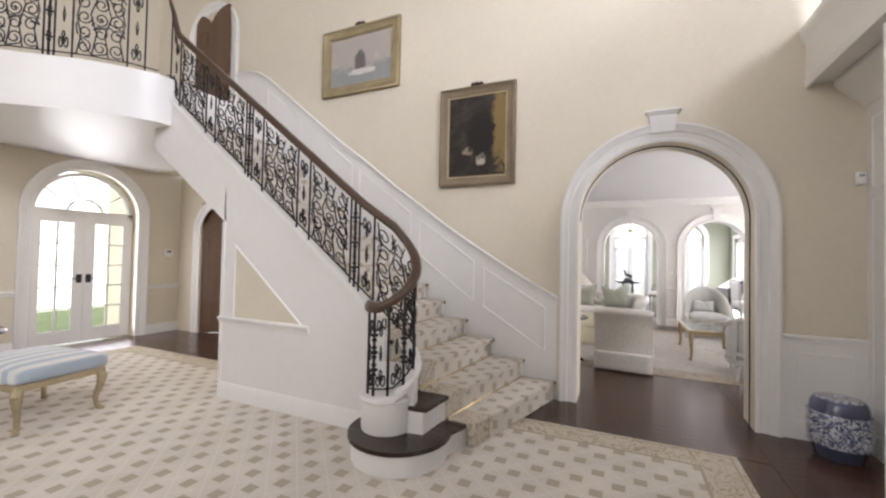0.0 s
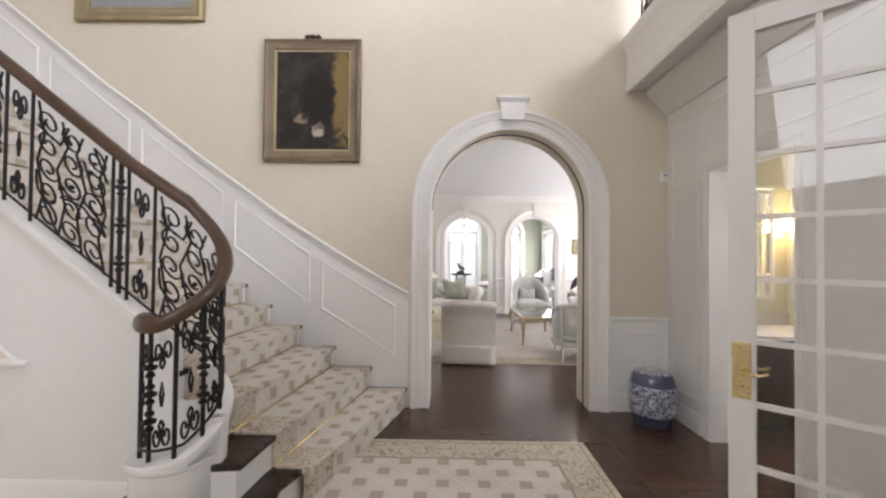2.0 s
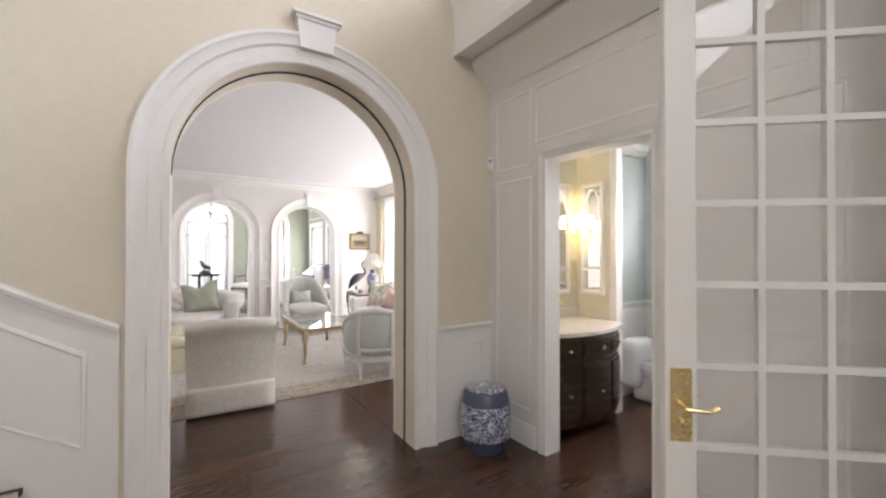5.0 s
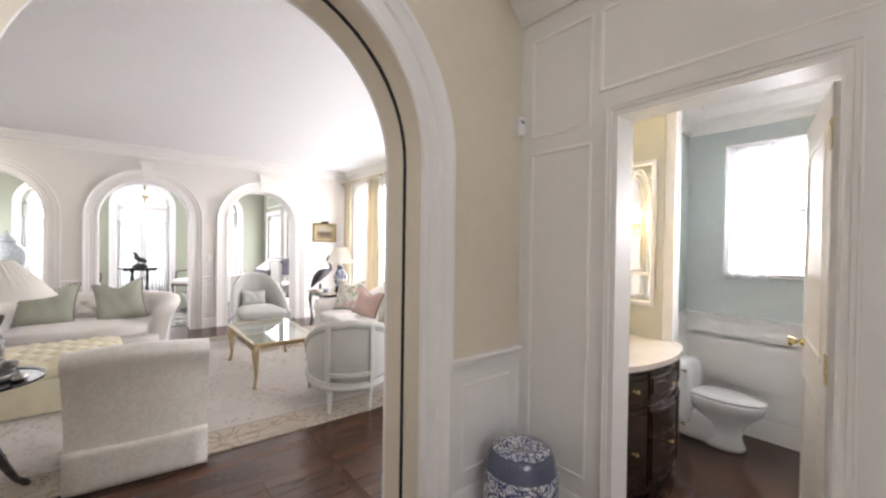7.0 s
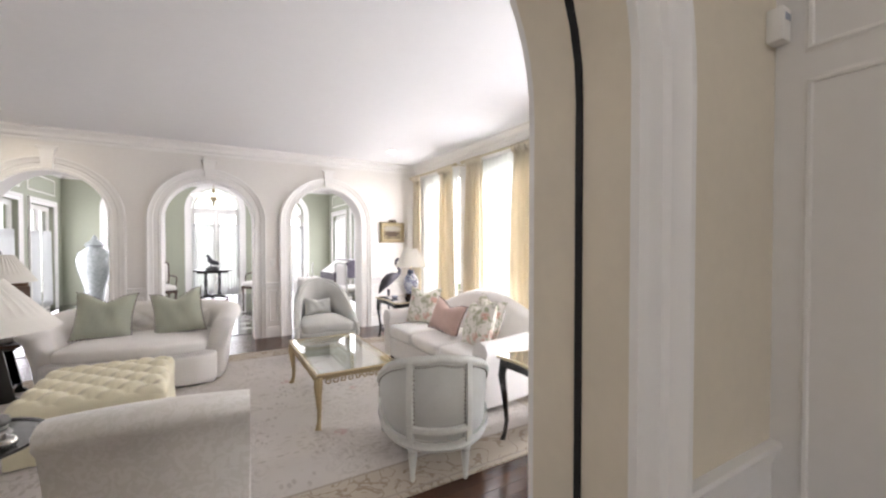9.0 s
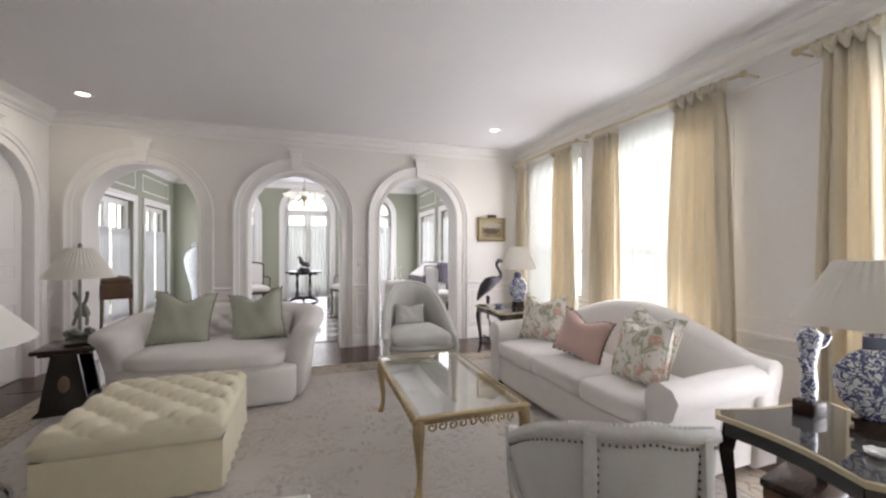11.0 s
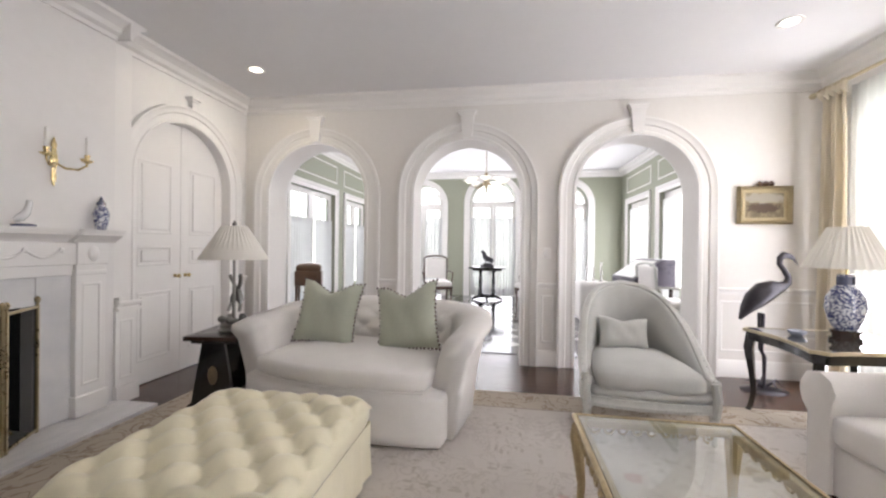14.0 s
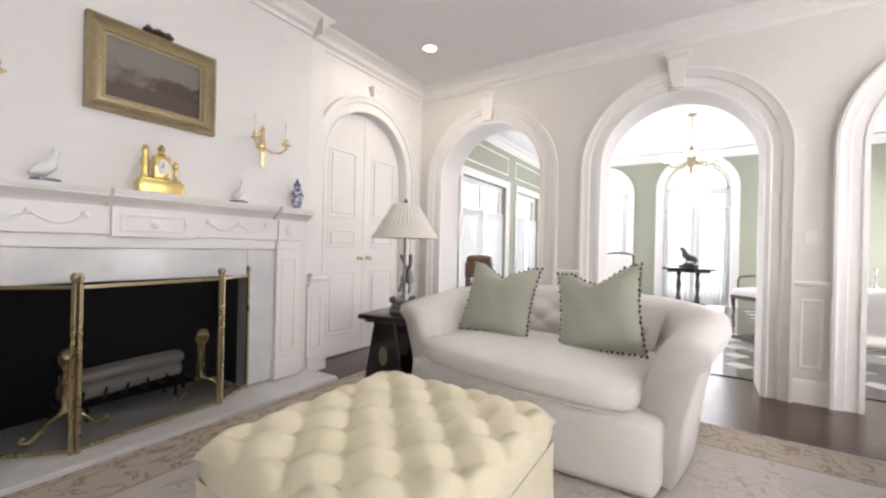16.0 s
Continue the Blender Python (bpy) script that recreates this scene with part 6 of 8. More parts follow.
# camelback sofa under the windows
sofa = thing("camelback_sofa", "long cream camelback sofa with rolled arms", "sofa", pose(2.58, 7.45, RUG, 0, 0, -88))
sofa.scale = (0.975, 1.0, 1.0)
bm = bmesh.new()
rows = []
for i in range(29):
    u = -1 + 2 * i / 28
    top = 0.66 + 0.24 * max(0.0, math.cos(u * math.pi * 0.56)) ** 1.1
    rows.append([(u * 1.06, y, z) for y, z in ((0.44, 0.06), (0.46, 0.45), (0.50, top - 0.08), (0.50, top - 0.02), (0.45, top + 0.015), (0.38, top), (0.33, top - 0.05), (0.27, 0.48), (0.24, 0.06))])
vs = smooth_grid(bm, rows, True)
bm.faces.new(vs[0][::-1]), bm.faces.new(vs[-1])
part("back", bm, linen, sofa, "arched cream back", 180)
for sx in (-1, 1):
    bm = bmesh.new()
    rows = []
    for y in (-0.43, -0.42, -0.2, 0.1, 0.34):
        g = 0.92 if y < -0.425 else 1.0
        rows.append([(sx * (1.0 + dx * g), y, 0.06 + (z - 0.06) * g + (0.02 if y > 0 else 0)) for dx, z in ((-0.10, 0.06), (-0.10, 0.44), (-0.12, 0.53), (-0.09, 0.59), (-0.02, 0.62), (0.06, 0.60), (0.10, 0.54), (0.08, 0.48), (0.04, 0.44), (0.04, 0.06))])
    vs = smooth_grid(bm, rows, True)
    bm.faces.new(vs[0][::-1]), bm.faces.new(vs[-1])
    part("arm", bm, linen, sofa, "rolled arm", 60)
bm = bmesh.new()
soft_block(bm, -0.93, 0.93, -0.42, 0.30, 0.05, 0.30, 0.03)
part("base", bm, linen, sofa, "", 180)
for i in range(3):
    bm = bmesh.new()
    soft_block(bm, -0.905 + 0.604 * i, -0.905 + 0.604 * i + 0.600, -0.44, 0.28, 0.295, 0.455, 0.05, 0.02)
    part("seat_cushion", bm, linen, sofa, "", 180)
for sx in (-1, 1):
    for y in (-0.36, 0.36):
        bm = bmesh.new()
        lathe(bm, [(0.02, 0.0), (0.03, 0.03), (0.03, 0.06)], 10, pose(sx * 0.95, y, 0))
        part("foot", bm, dark_wood, sofa)
pillow("floral_pillow", pose(2.53, 8.16, 0.69, -18, 0, -60), 0.46, 0.46, 0.17, chintz, "white pillow with a flowered print")
pillow("pink_pillow", pose(2.48, 7.50, 0.65, -20, 8, -80), 0.48, 0.36, 0.16, pink_cloth, "dusty pink pillow with a dark fringe", fringe_dark)
pillow("floral_pillow", pose(2.49, 6.90, 0.68, -20, -8, -95), 0.48, 0.46, 0.17, chintz, "white pillow with a flowered print")
pillow("floral_pillow", pose(2.66, 6.98, 0.72, -16, 6, -92), 0.44, 0.42, 0.15, chintz, "white pillow with a flowered print")

# ---- lamps, tables and ornaments ----
pleats = material("pleated_shade", (0.80, 0.77, 0.70), 0.85, grain=0.05, scale=80, trans=0.0, spec=0.2)


def shade(parent, z0, z1, r0, r1, mat=pleats, n=72):
    bm = bmesh.new()
    rows = []
    for k in range(5):
        f = k / 4
        r = r0 + (r1 - r0) * f
        rows.append([((r + (0.0035 if i % 2 else -0.0035)) * math.cos(2 * math.pi * i / n), (r + (0.0035 if i % 2 else -0.0035)) * math.sin(2 * math.pi * i / n), z0 + (z1 - z0) * f) for i in range(n)])
    for k in range(4, -1, -1):
        f = k / 4
        r = r0 + (r1 - r0) * f - 0.006
        rows.append([(r * math.cos(2 * math.pi * i / n), r * math.sin(2 * math.pi * i / n), z0 + (z1 - z0) * f) for i in range(n)])
    rows.append(rows[0])
    smooth_grid(bm, rows, True)
    return part("shade", bm, mat, parent, "pleated off-white shade", 40)


def crane_lamp(m, h0=0.0):
    """A table lamp whose silvered stem is twined by long-necked birds."""
    ob = thing("table_lamp", "silvered figure lamp with a pleated shade", "lamp", m)
    bm = bmesh.new()
    lathe(bm, [(0.10, 0), (0.105, 0.015), (0.09, 0.03), (0.095, 0.05), (0.05, 0.075), (0.012, 0.09), (0.009, 0.55), (0.004, 0.56)], 16)
    part("stem", bm, pewter, ob, "", 60)
    for k in range(5):
        a = 2 * math.pi * k / 5
        bm = bmesh.new()
        lathe(bm, [(0.004, -0.03), (0.028, -0.01), (0.03, 0.01), (0.004, 0.035)], 8, pose(0.075 * math.cos(a), 0.075 * math.sin(a), 0.085, 40, 0, math.degrees(a)))
        part("bird_foot", bm, pewter, ob)
    for s in (1, -1):
        bm = bmesh.new()
        pts = [(s * 0.045 * math.cos(t * 2.4), 0.04 * math.sin(t * 2.4), 0.14 + 0.22 * t) for t in np.linspace(0, 1.2, 14)]
        tube(bm, pts, 0.012, 7, radii=[0.030 if 3 < i < 8 else 0.013 for i in range(14)])
        part("figure", bm, pewter, ob)
    shade(ob, 0.52, 0.76, 0.235, 0.085)
    bm = bmesh.new()
    lathe(bm, [(0.008, 0.74), (0.016, 0.775), (0.01, 0.79), (0.004, 0.80)], 10)
    part("finial", bm, pewter, ob)
    return ob


pewter = material("pewter", (0.28, 0.27, 0.25), 0.35, 0.8, grain=0.4, scale=50, bump=0.4)
et = thing("end_table", "black lacquered end table with painted panels", "table", pose(-1.53, 8.96, 0, 0, 0, 8))
et.scale = (0.68, 0.8, 1.0)
bm = bmesh.new()
rbox(bm, -0.29, 0.29, -0.27, 0.27, 0.515, 0.55, 0.008)
part("tabletop", bm, dark_wood, et)
for sx in (-1, 1):
    bm = bmesh.new()
    pts = [(sx * 0.12, 0.50), (sx * 0.23, 0.06), (sx * 0.28, 0.03), (sx * 0.28, 0.0), (-sx * 0.28, 0.0), (-sx * 0.28, 0.03), (-sx * 0.23, 0.06), (-sx * 0.12, 0.50)]
    y = sx * 0.2
    a, b = [bm.verts.new((x, y - 0.018, z)) for x, z in pts], [bm.verts.new((x, y + 0.018, z)) for x, z in pts]
    bm.faces.new(a), bm.faces.new(b[::-1])
    for i in range(8):
        bm.faces.new((a[i], a[(i + 1) % 8], b[(i + 1) % 8], b[i]))
    bmesh.ops.triangulate(bm, faces=[f for f in bm.faces if len(f.verts) > 4])
    part("end_panel", bm, black_lacquer, et, "", 20)
bm = bmesh.new()
lathe(bm, [(0, 0), (0.055, 0), (0.05, 0.004), (0, 0.004)], 18, pose(0, -0.219, 0.26, 90, 0, 0), 1, 1.25)
part("medallion", bm, old_gilt, et, "faded painted medallion")
bm = bmesh.new()
rbox(bm, -0.2, 0.2, -0.2, 0.2, 0.10, 0.125, 0.004)
part("shelf", bm, black_lacquer, et)
bm = bmesh.new()
rbox(bm, -0.24, 0.24, -0.22, 0.22, 0.49, 0.516, 0.004)
part("apron", bm, black_lacquer, et)
crane_lamp(pose(-1.49, 8.99, 0.55)).scale = (1.05, 1.05, 1.07)

tri = thing("tripod_table", "dark carved tripod table with a round top", "table", pose(-0.72, 6.22, RUG))
bm = bmesh.new()
lathe(bm, [(0.0, 0.575), (0.26, 0.575), (0.285, 0.585), (0.285, 0.60), (0.275, 0.60), (0.27, 0.592), (0, 0.592)], 32)
part("tabletop", bm, black_lacquer, tri)
bm = bmesh.new()
lathe(bm, [(0.05, 0.16), (0.055, 0.22), (0.03, 0.28), (0.045, 0.36), (0.028, 0.45), (0.035, 0.54), (0.07, 0.575)], 16)
part("column", bm, dark_wood, tri, "", 60)
for k in range(3):
    a = radians(-40 + 120 * k)
    bm = bmesh.new()
    tube(bm, [(r * math.cos(a), r * math.sin(a), z) for r, z in ((0.03, 0.2), (0.10, 0.19), (0.17, 0.10), (0.23, 0.035), (0.29, 0.018), (0.31, 0.012))], 0.02, 8, radii=[0.03, 0.028, 0.022, 0.017, 0.02, 0.012])
    part("leg", bm, dark_wood, tri)
lamp2 = crane_lamp(pose(-0.69, 6.24, 0.592 + RUG))
lamp2.scale = (1.28, 1.28, 0.94)
silver = material("silver", (0.62, 0.60, 0.57), 0.22, 0.9, grain=0.3, scale=40, wear=0.1)
box_ob = thing("silver_box", "small silver trinket box on the table", "ornament", pose(-0.54, 6.12, 0.592 + RUG))
bm = bmesh.new()
lathe(bm, [(0.03, 0), (0.04, 0.012), (0.042, 0.03), (0.03, 0.045), (0.01, 0.052), (0.004, 0.062)], 14)
part("body", bm, silver, box_ob, "", 60)


def concave_table(m, hx, hy, h, label):
    ob = thing("side_table", label, "table", m, group="black side tables")
    def outline(g, n=9):
        pts = []
        c = [(-1, -1), (1, -1), (1, 1), (-1, 1)]
        for k in range(4):
            a, b = c[k], c[(k + 1) % 4]
            for i in range(n):
                f = 0.08 + 0.84 * i / (n - 1)
                u, v = a[0] + (b[0] - a[0]) * f, a[1] + (b[1] - a[1]) * f
                dip = 0.13 * math.sin(math.pi * (f - 0.08) / 0.84)
                if k % 2 == 0:
                    v *= 1 - dip
                else:
                    u *= 1 - dip
                pts.append((u * (hx + g), v * (hy + g)))
        return pts
    bm = bmesh.new()
    prism(bm, outline(0.0), h - 0.022, h - 0.004)
    part("tabletop", bm, smoked, ob, "reflecting dark glass top", None)
    bm = bmesh.new()
    pts = outline(0.012)
    sweep(bm, [((x, y, h - 0.022), Vector((x, y, 0)).normalized(), (0, 0, 1)) for x, y in pts], [(-0.014, 0), (0.004, 0), (0.004, 0.02), (-0.014, 0.02)], closed=True)
    part("rim", bm, pale_gold, ob, "fine gilt rim")
    bm = bmesh.new()
    pts = outline(-0.01)
    sweep(bm, [((x, y, h - 0.085), Vector((x, y, 0)).normalized(), (0, 0, 1)) for x, y in pts], [(-0.02, 0), (0.0, 0), (0.0, 0.062), (-0.02, 0.062)], closed=True)
    part("apron", bm, black_lacquer, ob)
    for sx in (-1, 1):
        for sy in (-1, 1):
            x, y = sx * (hx - 0.05), sy * (hy - 0.05)
            d = Vector((sx, sy, 0)).normalized()
            bm = bmesh.new()
            tube(bm, [(x + d.x * o, y + d.y * o, z) for o, z in ((0.0, h - 0.03), (0.02, h - 0.15), (0.0, h * 0.5), (-0.015, h * 0.25), (0.0, 0.06), (0.02, 0.0))], 0.02, 4, radii=[0.042, 0.038, 0.026, 0.021, 0.020, 0.026])
            part("leg", bm, black_lacquer, ob)
    return ob


smoked = material("smoked_glass", (0.10, 0.10, 0.10), 0.05, coat=1.0, spec=0.8)
pale_gold = material("pale_gold", (0.62, 0.54, 0.36), 0.4, 0.4, grain=0.2, scale=60)
concave_table(pose(2.35, 5.77, 0, 0, 0, -5), 0.31, 0.29, 0.65, "black lacquered side table with concave sides and a gilt rim")
concave_table(pose(2.80, 9.19, 0), 0.39, 0.38, 0.635, "black lacquered side table with concave sides and a gilt rim")


def jar_lamp(m, s=1.0, flat=0.62, wide=1.0, r0=0.25, r1=0.12, label="blue and white porcelain lamp with a pleated shade"):
    ob = thing("table_lamp", label, "lamp", m)
    ob.scale = (s, s, s)
    bm = bmesh.new()
    for r, a, b in ((0.085, 0.0, 0.018), (0.07, 0.018, 0.045), (0.08, 0.045, 0.06)):
        lathe(bm, [(r, a), (r, b)], 8, None, 1, 0.7)
    part("stand", bm, dark_wood, ob, "dark carved wooden stand", 30)
    bm = bmesh.new()
    lathe(bm, [(0.05, 0.06), (0.06, 0.07), (0.10 * wide, 0.12), (0.122 * wide, 0.19), (0.115 * wide, 0.25), (0.08 * wide, 0.30), (0.045, 0.325), (0.035, 0.34), (0.042, 0.37), (0.045, 0.38), (0.03, 0.385)], 28, None, 1, flat)
    part("jar", bm, porcelain, ob, "blue and white painted jar", 60)
    bm = bmesh.new()
    lathe(bm, [(0.043, 0.318), (0.046, 0.325), (0.046, 0.37), (0.04, 0.375)], 20, None, 1, flat)
    part("collar", bm, porcelain_blue, ob)
    bm = bmesh.new()
    lathe(bm, [(0.007, 0.38), (0.007, 0.44), (0.014, 0.44), (0.014, 0.5), (0.004, 0.5)], 10)
    part("stem", bm, brass, ob)
    shade(ob, 0.42, 0.66, r0, r1)
    return ob


jar_lamp(pose(2.46, 5.72, 0.646, 0, 0, -35), 1.02, 0.45, 1.12)
jar_lamp(pose(2.84, 9.20, 0.632), 1.14, 0.8, 0.84, 0.20, 0.085)
crate = thing("wooden_box", "small dark wooden box on the floor beside the sofa", "box", pose(2.62, 6.02, 0.0, 0, 0, 12))
bm = bmesh.new()
rbox(bm, -0.19, 0.19, -0.12, 0.12, 0.0, 0.24, 0.008)
part("body", bm, walnut, crate)
bm = bmesh.new()
rbox(bm, -0.2, 0.2, -0.13, 0.13, 0.242, 0.285, 0.012)
part("lid", bm, dark_wood, crate, "darker lid")
fig = thing("porcelain_figure", "blue and grey porcelain figure on a dark stand", "ornament", pose(2.44, 5.93, 0.646))
fig.scale = (1.3, 1.2, 1.05)
bm = bmesh.new()
rbox(bm, -0.035, 0.035, -0.035, 0.035, 0, 0.06, 0.006)
part("stand", bm, dark_wood, fig)
bm = bmesh.new()
lathe(bm, [(0.028, 0.06), (0.032, 0.12), (0.024, 0.2), (0.036, 0.27), (0.05, 0.33), (0.03, 0.35), (0.02, 0.36)], 12, None, 1, 0.7)
tube(bm, [(-0.02, 0, 0.27), (-0.055, -0.01, 0.24), (-0.045, -0.02, 0.19)], 0.012, 7)
tube(bm, [(0.02, 0, 0.27), (0.06, -0.01, 0.29), (0.065, -0.02, 0.33)], 0.012, 7)
part("body", bm, porcelain, fig, "blue and white glazed figure", 60)

heron = thing("heron_statue", "tall dark bronze heron statue standing on the floor", "statue", pose(2.84, 10.02, 0, 0, 0, 0))
bm = bmesh.new()
lathe(bm, [(0.15, 0), (0.145, 0.015), (0.09, 0.03), (0.03, 0.05)], 18, None, 1.25, 0.8)
for x, y in ((0.02, 0.03), (-0.02, -0.03)):
    tube(bm, [(x, y, 0.03), (x * 0.5, y, 0.30), (x * 0.5 - 0.03, y, 0.36), (-0.03, y * 0.8, 0.68)], 0.009, 7, radii=[0.012, 0.010, 0.012, 0.017])
for k in range(5):
    a = 1.26 * k
    tube(bm, [(0, 0, 0.03), (0.09 * math.cos(a), 0.07 * math.sin(a), 0.10), (0.15 * math.cos(a), 0.11 * math.sin(a), 0.05)], 0.01, 5, radii=[0.012, 0.014, 0.004])
tube(bm, [(-0.20, 0, 0.62), (-0.15, 0, 0.71), (-0.09, 0, 0.79), (-0.01, 0, 0.865), (0.07, 0, 0.90), (0.13, 0, 0.915), (0.17, 0, 0.95), (0.175, 0, 1.0), (0.14, 0, 1.06), (0.105, 0, 1.11), (0.11, 0, 1.16), (0.14, 0, 1.185), (0.18, 0, 1.18), (0.22, 0, 1.15), (0.245, 0, 1.10)], 0.03, 10, radii=[0.012, 0.05, 0.082, 0.092, 0.07, 0.042, 0.030, 0.024, 0.021, 0.021, 0.025, 0.032, 0.026, 0.011, 0.003])
me_bronze = material("bronze", (0.06, 0.055, 0.065), 0.35, 0.5, grain=0.5, scale=45, bump=0.4)
ob = finish("body", bm, me_bronze, 60)
ob.parent = heron
dish = thing("small_dish", "small white dish on the side table", "ornament", pose(2.62, 9.30, 0.632))
bm = bmesh.new()
lathe(bm, [(0.03, 0), (0.05, 0.02), (0.055, 0.035), (0.045, 0.03), (0.0, 0.015)], 16)
part("bowl", bm, porcelain_grey, dish, "", 60)

flower = thing("porcelain_flower", "small white porcelain flower on the glass top", "ornament", pose(2.24, 5.62, 0.647))
for k in range(7):
    a = 2 * math.pi * k / 7
    bm = bmesh.new()
    lathe(bm, [(0.002, 0.0), (0.018, 0.006), (0.022, 0.014), (0.004, 0.02)], 8, pose(0.024 * math.cos(a), 0.024 * math.sin(a), 0.004, 0, -25, math.degrees(a)))
    part("petal", bm, toilet_white, flower)

picture("painting", pose(3.03, FY - 0.002, 1.655), 0.46, 0.36, 0.06, barn_paint, gilt, "small gilt-framed landscape above the side table")
can_light(pose(-1.75, 9.62, CZ - 0.001))
can_light(pose(2.61, 9.40, CZ - 0.001))


# ---- windows of the living room: sashes, sheers, curtains on poles ----
def curtain(parent, y0, y1, x, z0, z1, amp, waves, mat, name, pinch=0.0, label="", n=70, th=0.006, seed=0):
    rnd = random.Random(seed)
    ph = [rnd.uniform(0, 6.28) for _ in range(4)]
    bm = bmesh.new()
    rows = []
    for side in (0, 1):
        for zz in (np.linspace(z0, z1, 9) if side == 0 else np.linspace(z1, z0, 9)):
            f = (zz - z0) / (z1 - z0)
            row = []
            for i in range(n + 1):
                u = i / n
                mid = (y0 + y1) / 2
                k = 1 - pinch * f ** 2
                y = mid + (y0 + (y1 - y0) * u - mid) * k + 0.012 * math.sin(7 * u + 3 * f + ph[0])
                a = amp * (0.75 + 0.25 * math.sin(5 * u + ph[1])) * (1 - 0.35 * f)
                row.append((x + a * math.sin(2 * math.pi * waves * u + 0.5 * math.sin(4 * f + ph[2])) + (th if side else 0), y, zz))
            rows.append(row)
    smooth_grid(bm, rows + [rows[0]])
    return part(name, bm, mat, parent, label, 180)


def drape_cloth(parent, y0, y1, x, z0, z1, folds, seed):
    """A silk drape gathered at its heading, with deep uneven folds that open towards the floor."""
    rnd = random.Random(seed)
    ph = [rnd.uniform(0, 6.28) for _ in range(6)]
    mid, n, m = (y0 + y1) / 2, 20 * folds, 18
    rows = []
    for side in (0, 1):
        order = range(m + 1) if side == 0 else range(m, -1, -1)
        for j in order:
            f = j / m
            zz = z0 + (z1 - z0) * f
            k = 1.06 - 0.26 * f ** 1.6 - 0.10 * math.exp(-((f - 0.97) / 0.03) ** 2)
            row = []
            for i in range(n + 1):
                u = i / n
                warp = u + 0.035 * math.sin(2 * math.pi * u * 1.3 + ph[0]) + 0.012 * math.sin(5 * f + 9 * u + ph[1]) * (1 - f)
                y = mid + (y1 - y0) * (u - 0.5) * k + 0.010 * math.sin(6 * f + ph[2]) * (1 - f)
                wave = math.sin(2 * math.pi * folds * warp + ph[3])
                sharp = math.copysign(abs(wave) ** 0.7, wave)
                a = (0.050 - 0.018 * f) * (0.65 + 0.35 * math.sin(2 * math.pi * u * 2.1 + ph[4]))
                fine = 0.006 * math.sin(2 * math.pi * folds * 2.3 * u + ph[5] + 2 * f)
                row.append((x + a * sharp + fine + (0.005 if side else 0), y, zz))
            rows.append(row)
    bm = bmesh.new()
    smooth_grid(bm, rows + [rows[0]])
    part("drape", bm, silk, parent, "", 180)
    w = (y1 - y0) * 0.78
    for i in range(folds + 1):
        y = mid + w * (i / folds - 0.5)
        bm = bmesh.new()
        for a in (-0.5, 0.0, 0.5):
            tube(bm, [(x - 0.004, y, z1 - 0.05), (x - 0.030, y + 0.030 * a, z1 - 0.005), (x - 0.028, y + 0.055 * a, z1 + 0.030), (x - 0.010, y + 0.045 * a, z1 + 0.045)], 0.012, 6, radii=[0.010, 0.017, 0.015, 0.006])
        part("pleat", bm, silk, parent, "pinched pleat of the heading")
        bm = bmesh.new()
        tube(bm, [(x - 0.02 + 0.024 * math.cos(t), y, z1 + 0.035 + 0.024 * math.sin(t)) for t in np.linspace(0, 2 * math.pi, 13)[:-1]], 0.004, 5, closed=True)
        part("ring", bm, pale_gold, parent, "small gilt ring")


for n, (c, h, cl, cr) in enumerate(((9.42, 0.55, (8.82, 9.28), (9.90, 10.20)), (7.72, 0.62, (6.92, 7.48), (8.06, 8.47)), (5.60, 0.66, (4.72, 5.0), (6.08, 6.43)))):
    win = thing("window_%d" % (n + 1), "tall white sash window behind sheer voile", "window", pose(RX + 0.16, c, 0, 0, 0, -90), kind="structure")
    bm = bmesh.new()
    for a, b in ((-h + 0.002, -h + 0.07), (h - 0.07, h - 0.002)):
        box(bm, a, b, -0.025, 0.025, 0.03, 2.6)
    for a, b in ((0.03, 0.16), (1.30, 1.37), (2.53, 2.60)):
        box(bm, -h + 0.07, h - 0.07, -0.023, 0.023, a, b)
    for k in (-0.33, 0.33):
        box(bm, k * h - 0.011, k * h + 0.011, -0.015, 0.015, 0.16, 2.53)
    for z in (0.55, 0.93, 1.72, 2.13):
        box(bm, -h + 0.07, h - 0.07, -0.013, 0.013, z - 0.011, z + 0.011)
    part("sash_frame", bm, trim_paint, win)
    curt = thing("sheer_curtain", "white sheer voile over the window", "curtain", pose(0, 0, 0), group="sheer curtains")
    curtain(curt, c - h - 0.04, c + h + 0.04, RX - 0.055, 0.02, 2.62, 0.018, 15, sheer, "voile", seed=n)
    for k, (a, b) in enumerate((cl, cr)):
        drape = thing("silk_curtain", "straw-yellow silk curtain with a ruffled heading", "curtain", pose(0, 0, 0), group="silk curtains")
        drape_cloth(drape, a, b, RX - 0.150, 0.01, 2.60, 5 if b - a > 0.35 else 4, 10 + 2 * n + k)
    pole = thing("curtain_pole", "slim gilt curtain pole with finials", "curtain pole", pose(0, 0, 0), group="curtain poles")
    bm = bmesh.new()
    tube(bm, [(RX - 0.165, cl[0] - 0.06, 2.635), (RX - 0.165, cr[1] + 0.06, 2.64)], 0.014, 10)
    part("rod", bm, pale_gold, pole)
    for y in (cl[0] - 0.08, cr[1] + 0.08):
        bm = bmesh.new()
        lathe(bm, [(0.003, -0.03), (0.026, -0.01), (0.026, 0.01), (0.003, 0.03)], 10, pose(RX - 0.165, y, 2.635, 90, 0, 0))
        tube(bm, [(RX - 0.165, y, 2.635), (RX, y, 2.635)], 0.008, 6)
        part("finial", bm, pale_gold, pole)

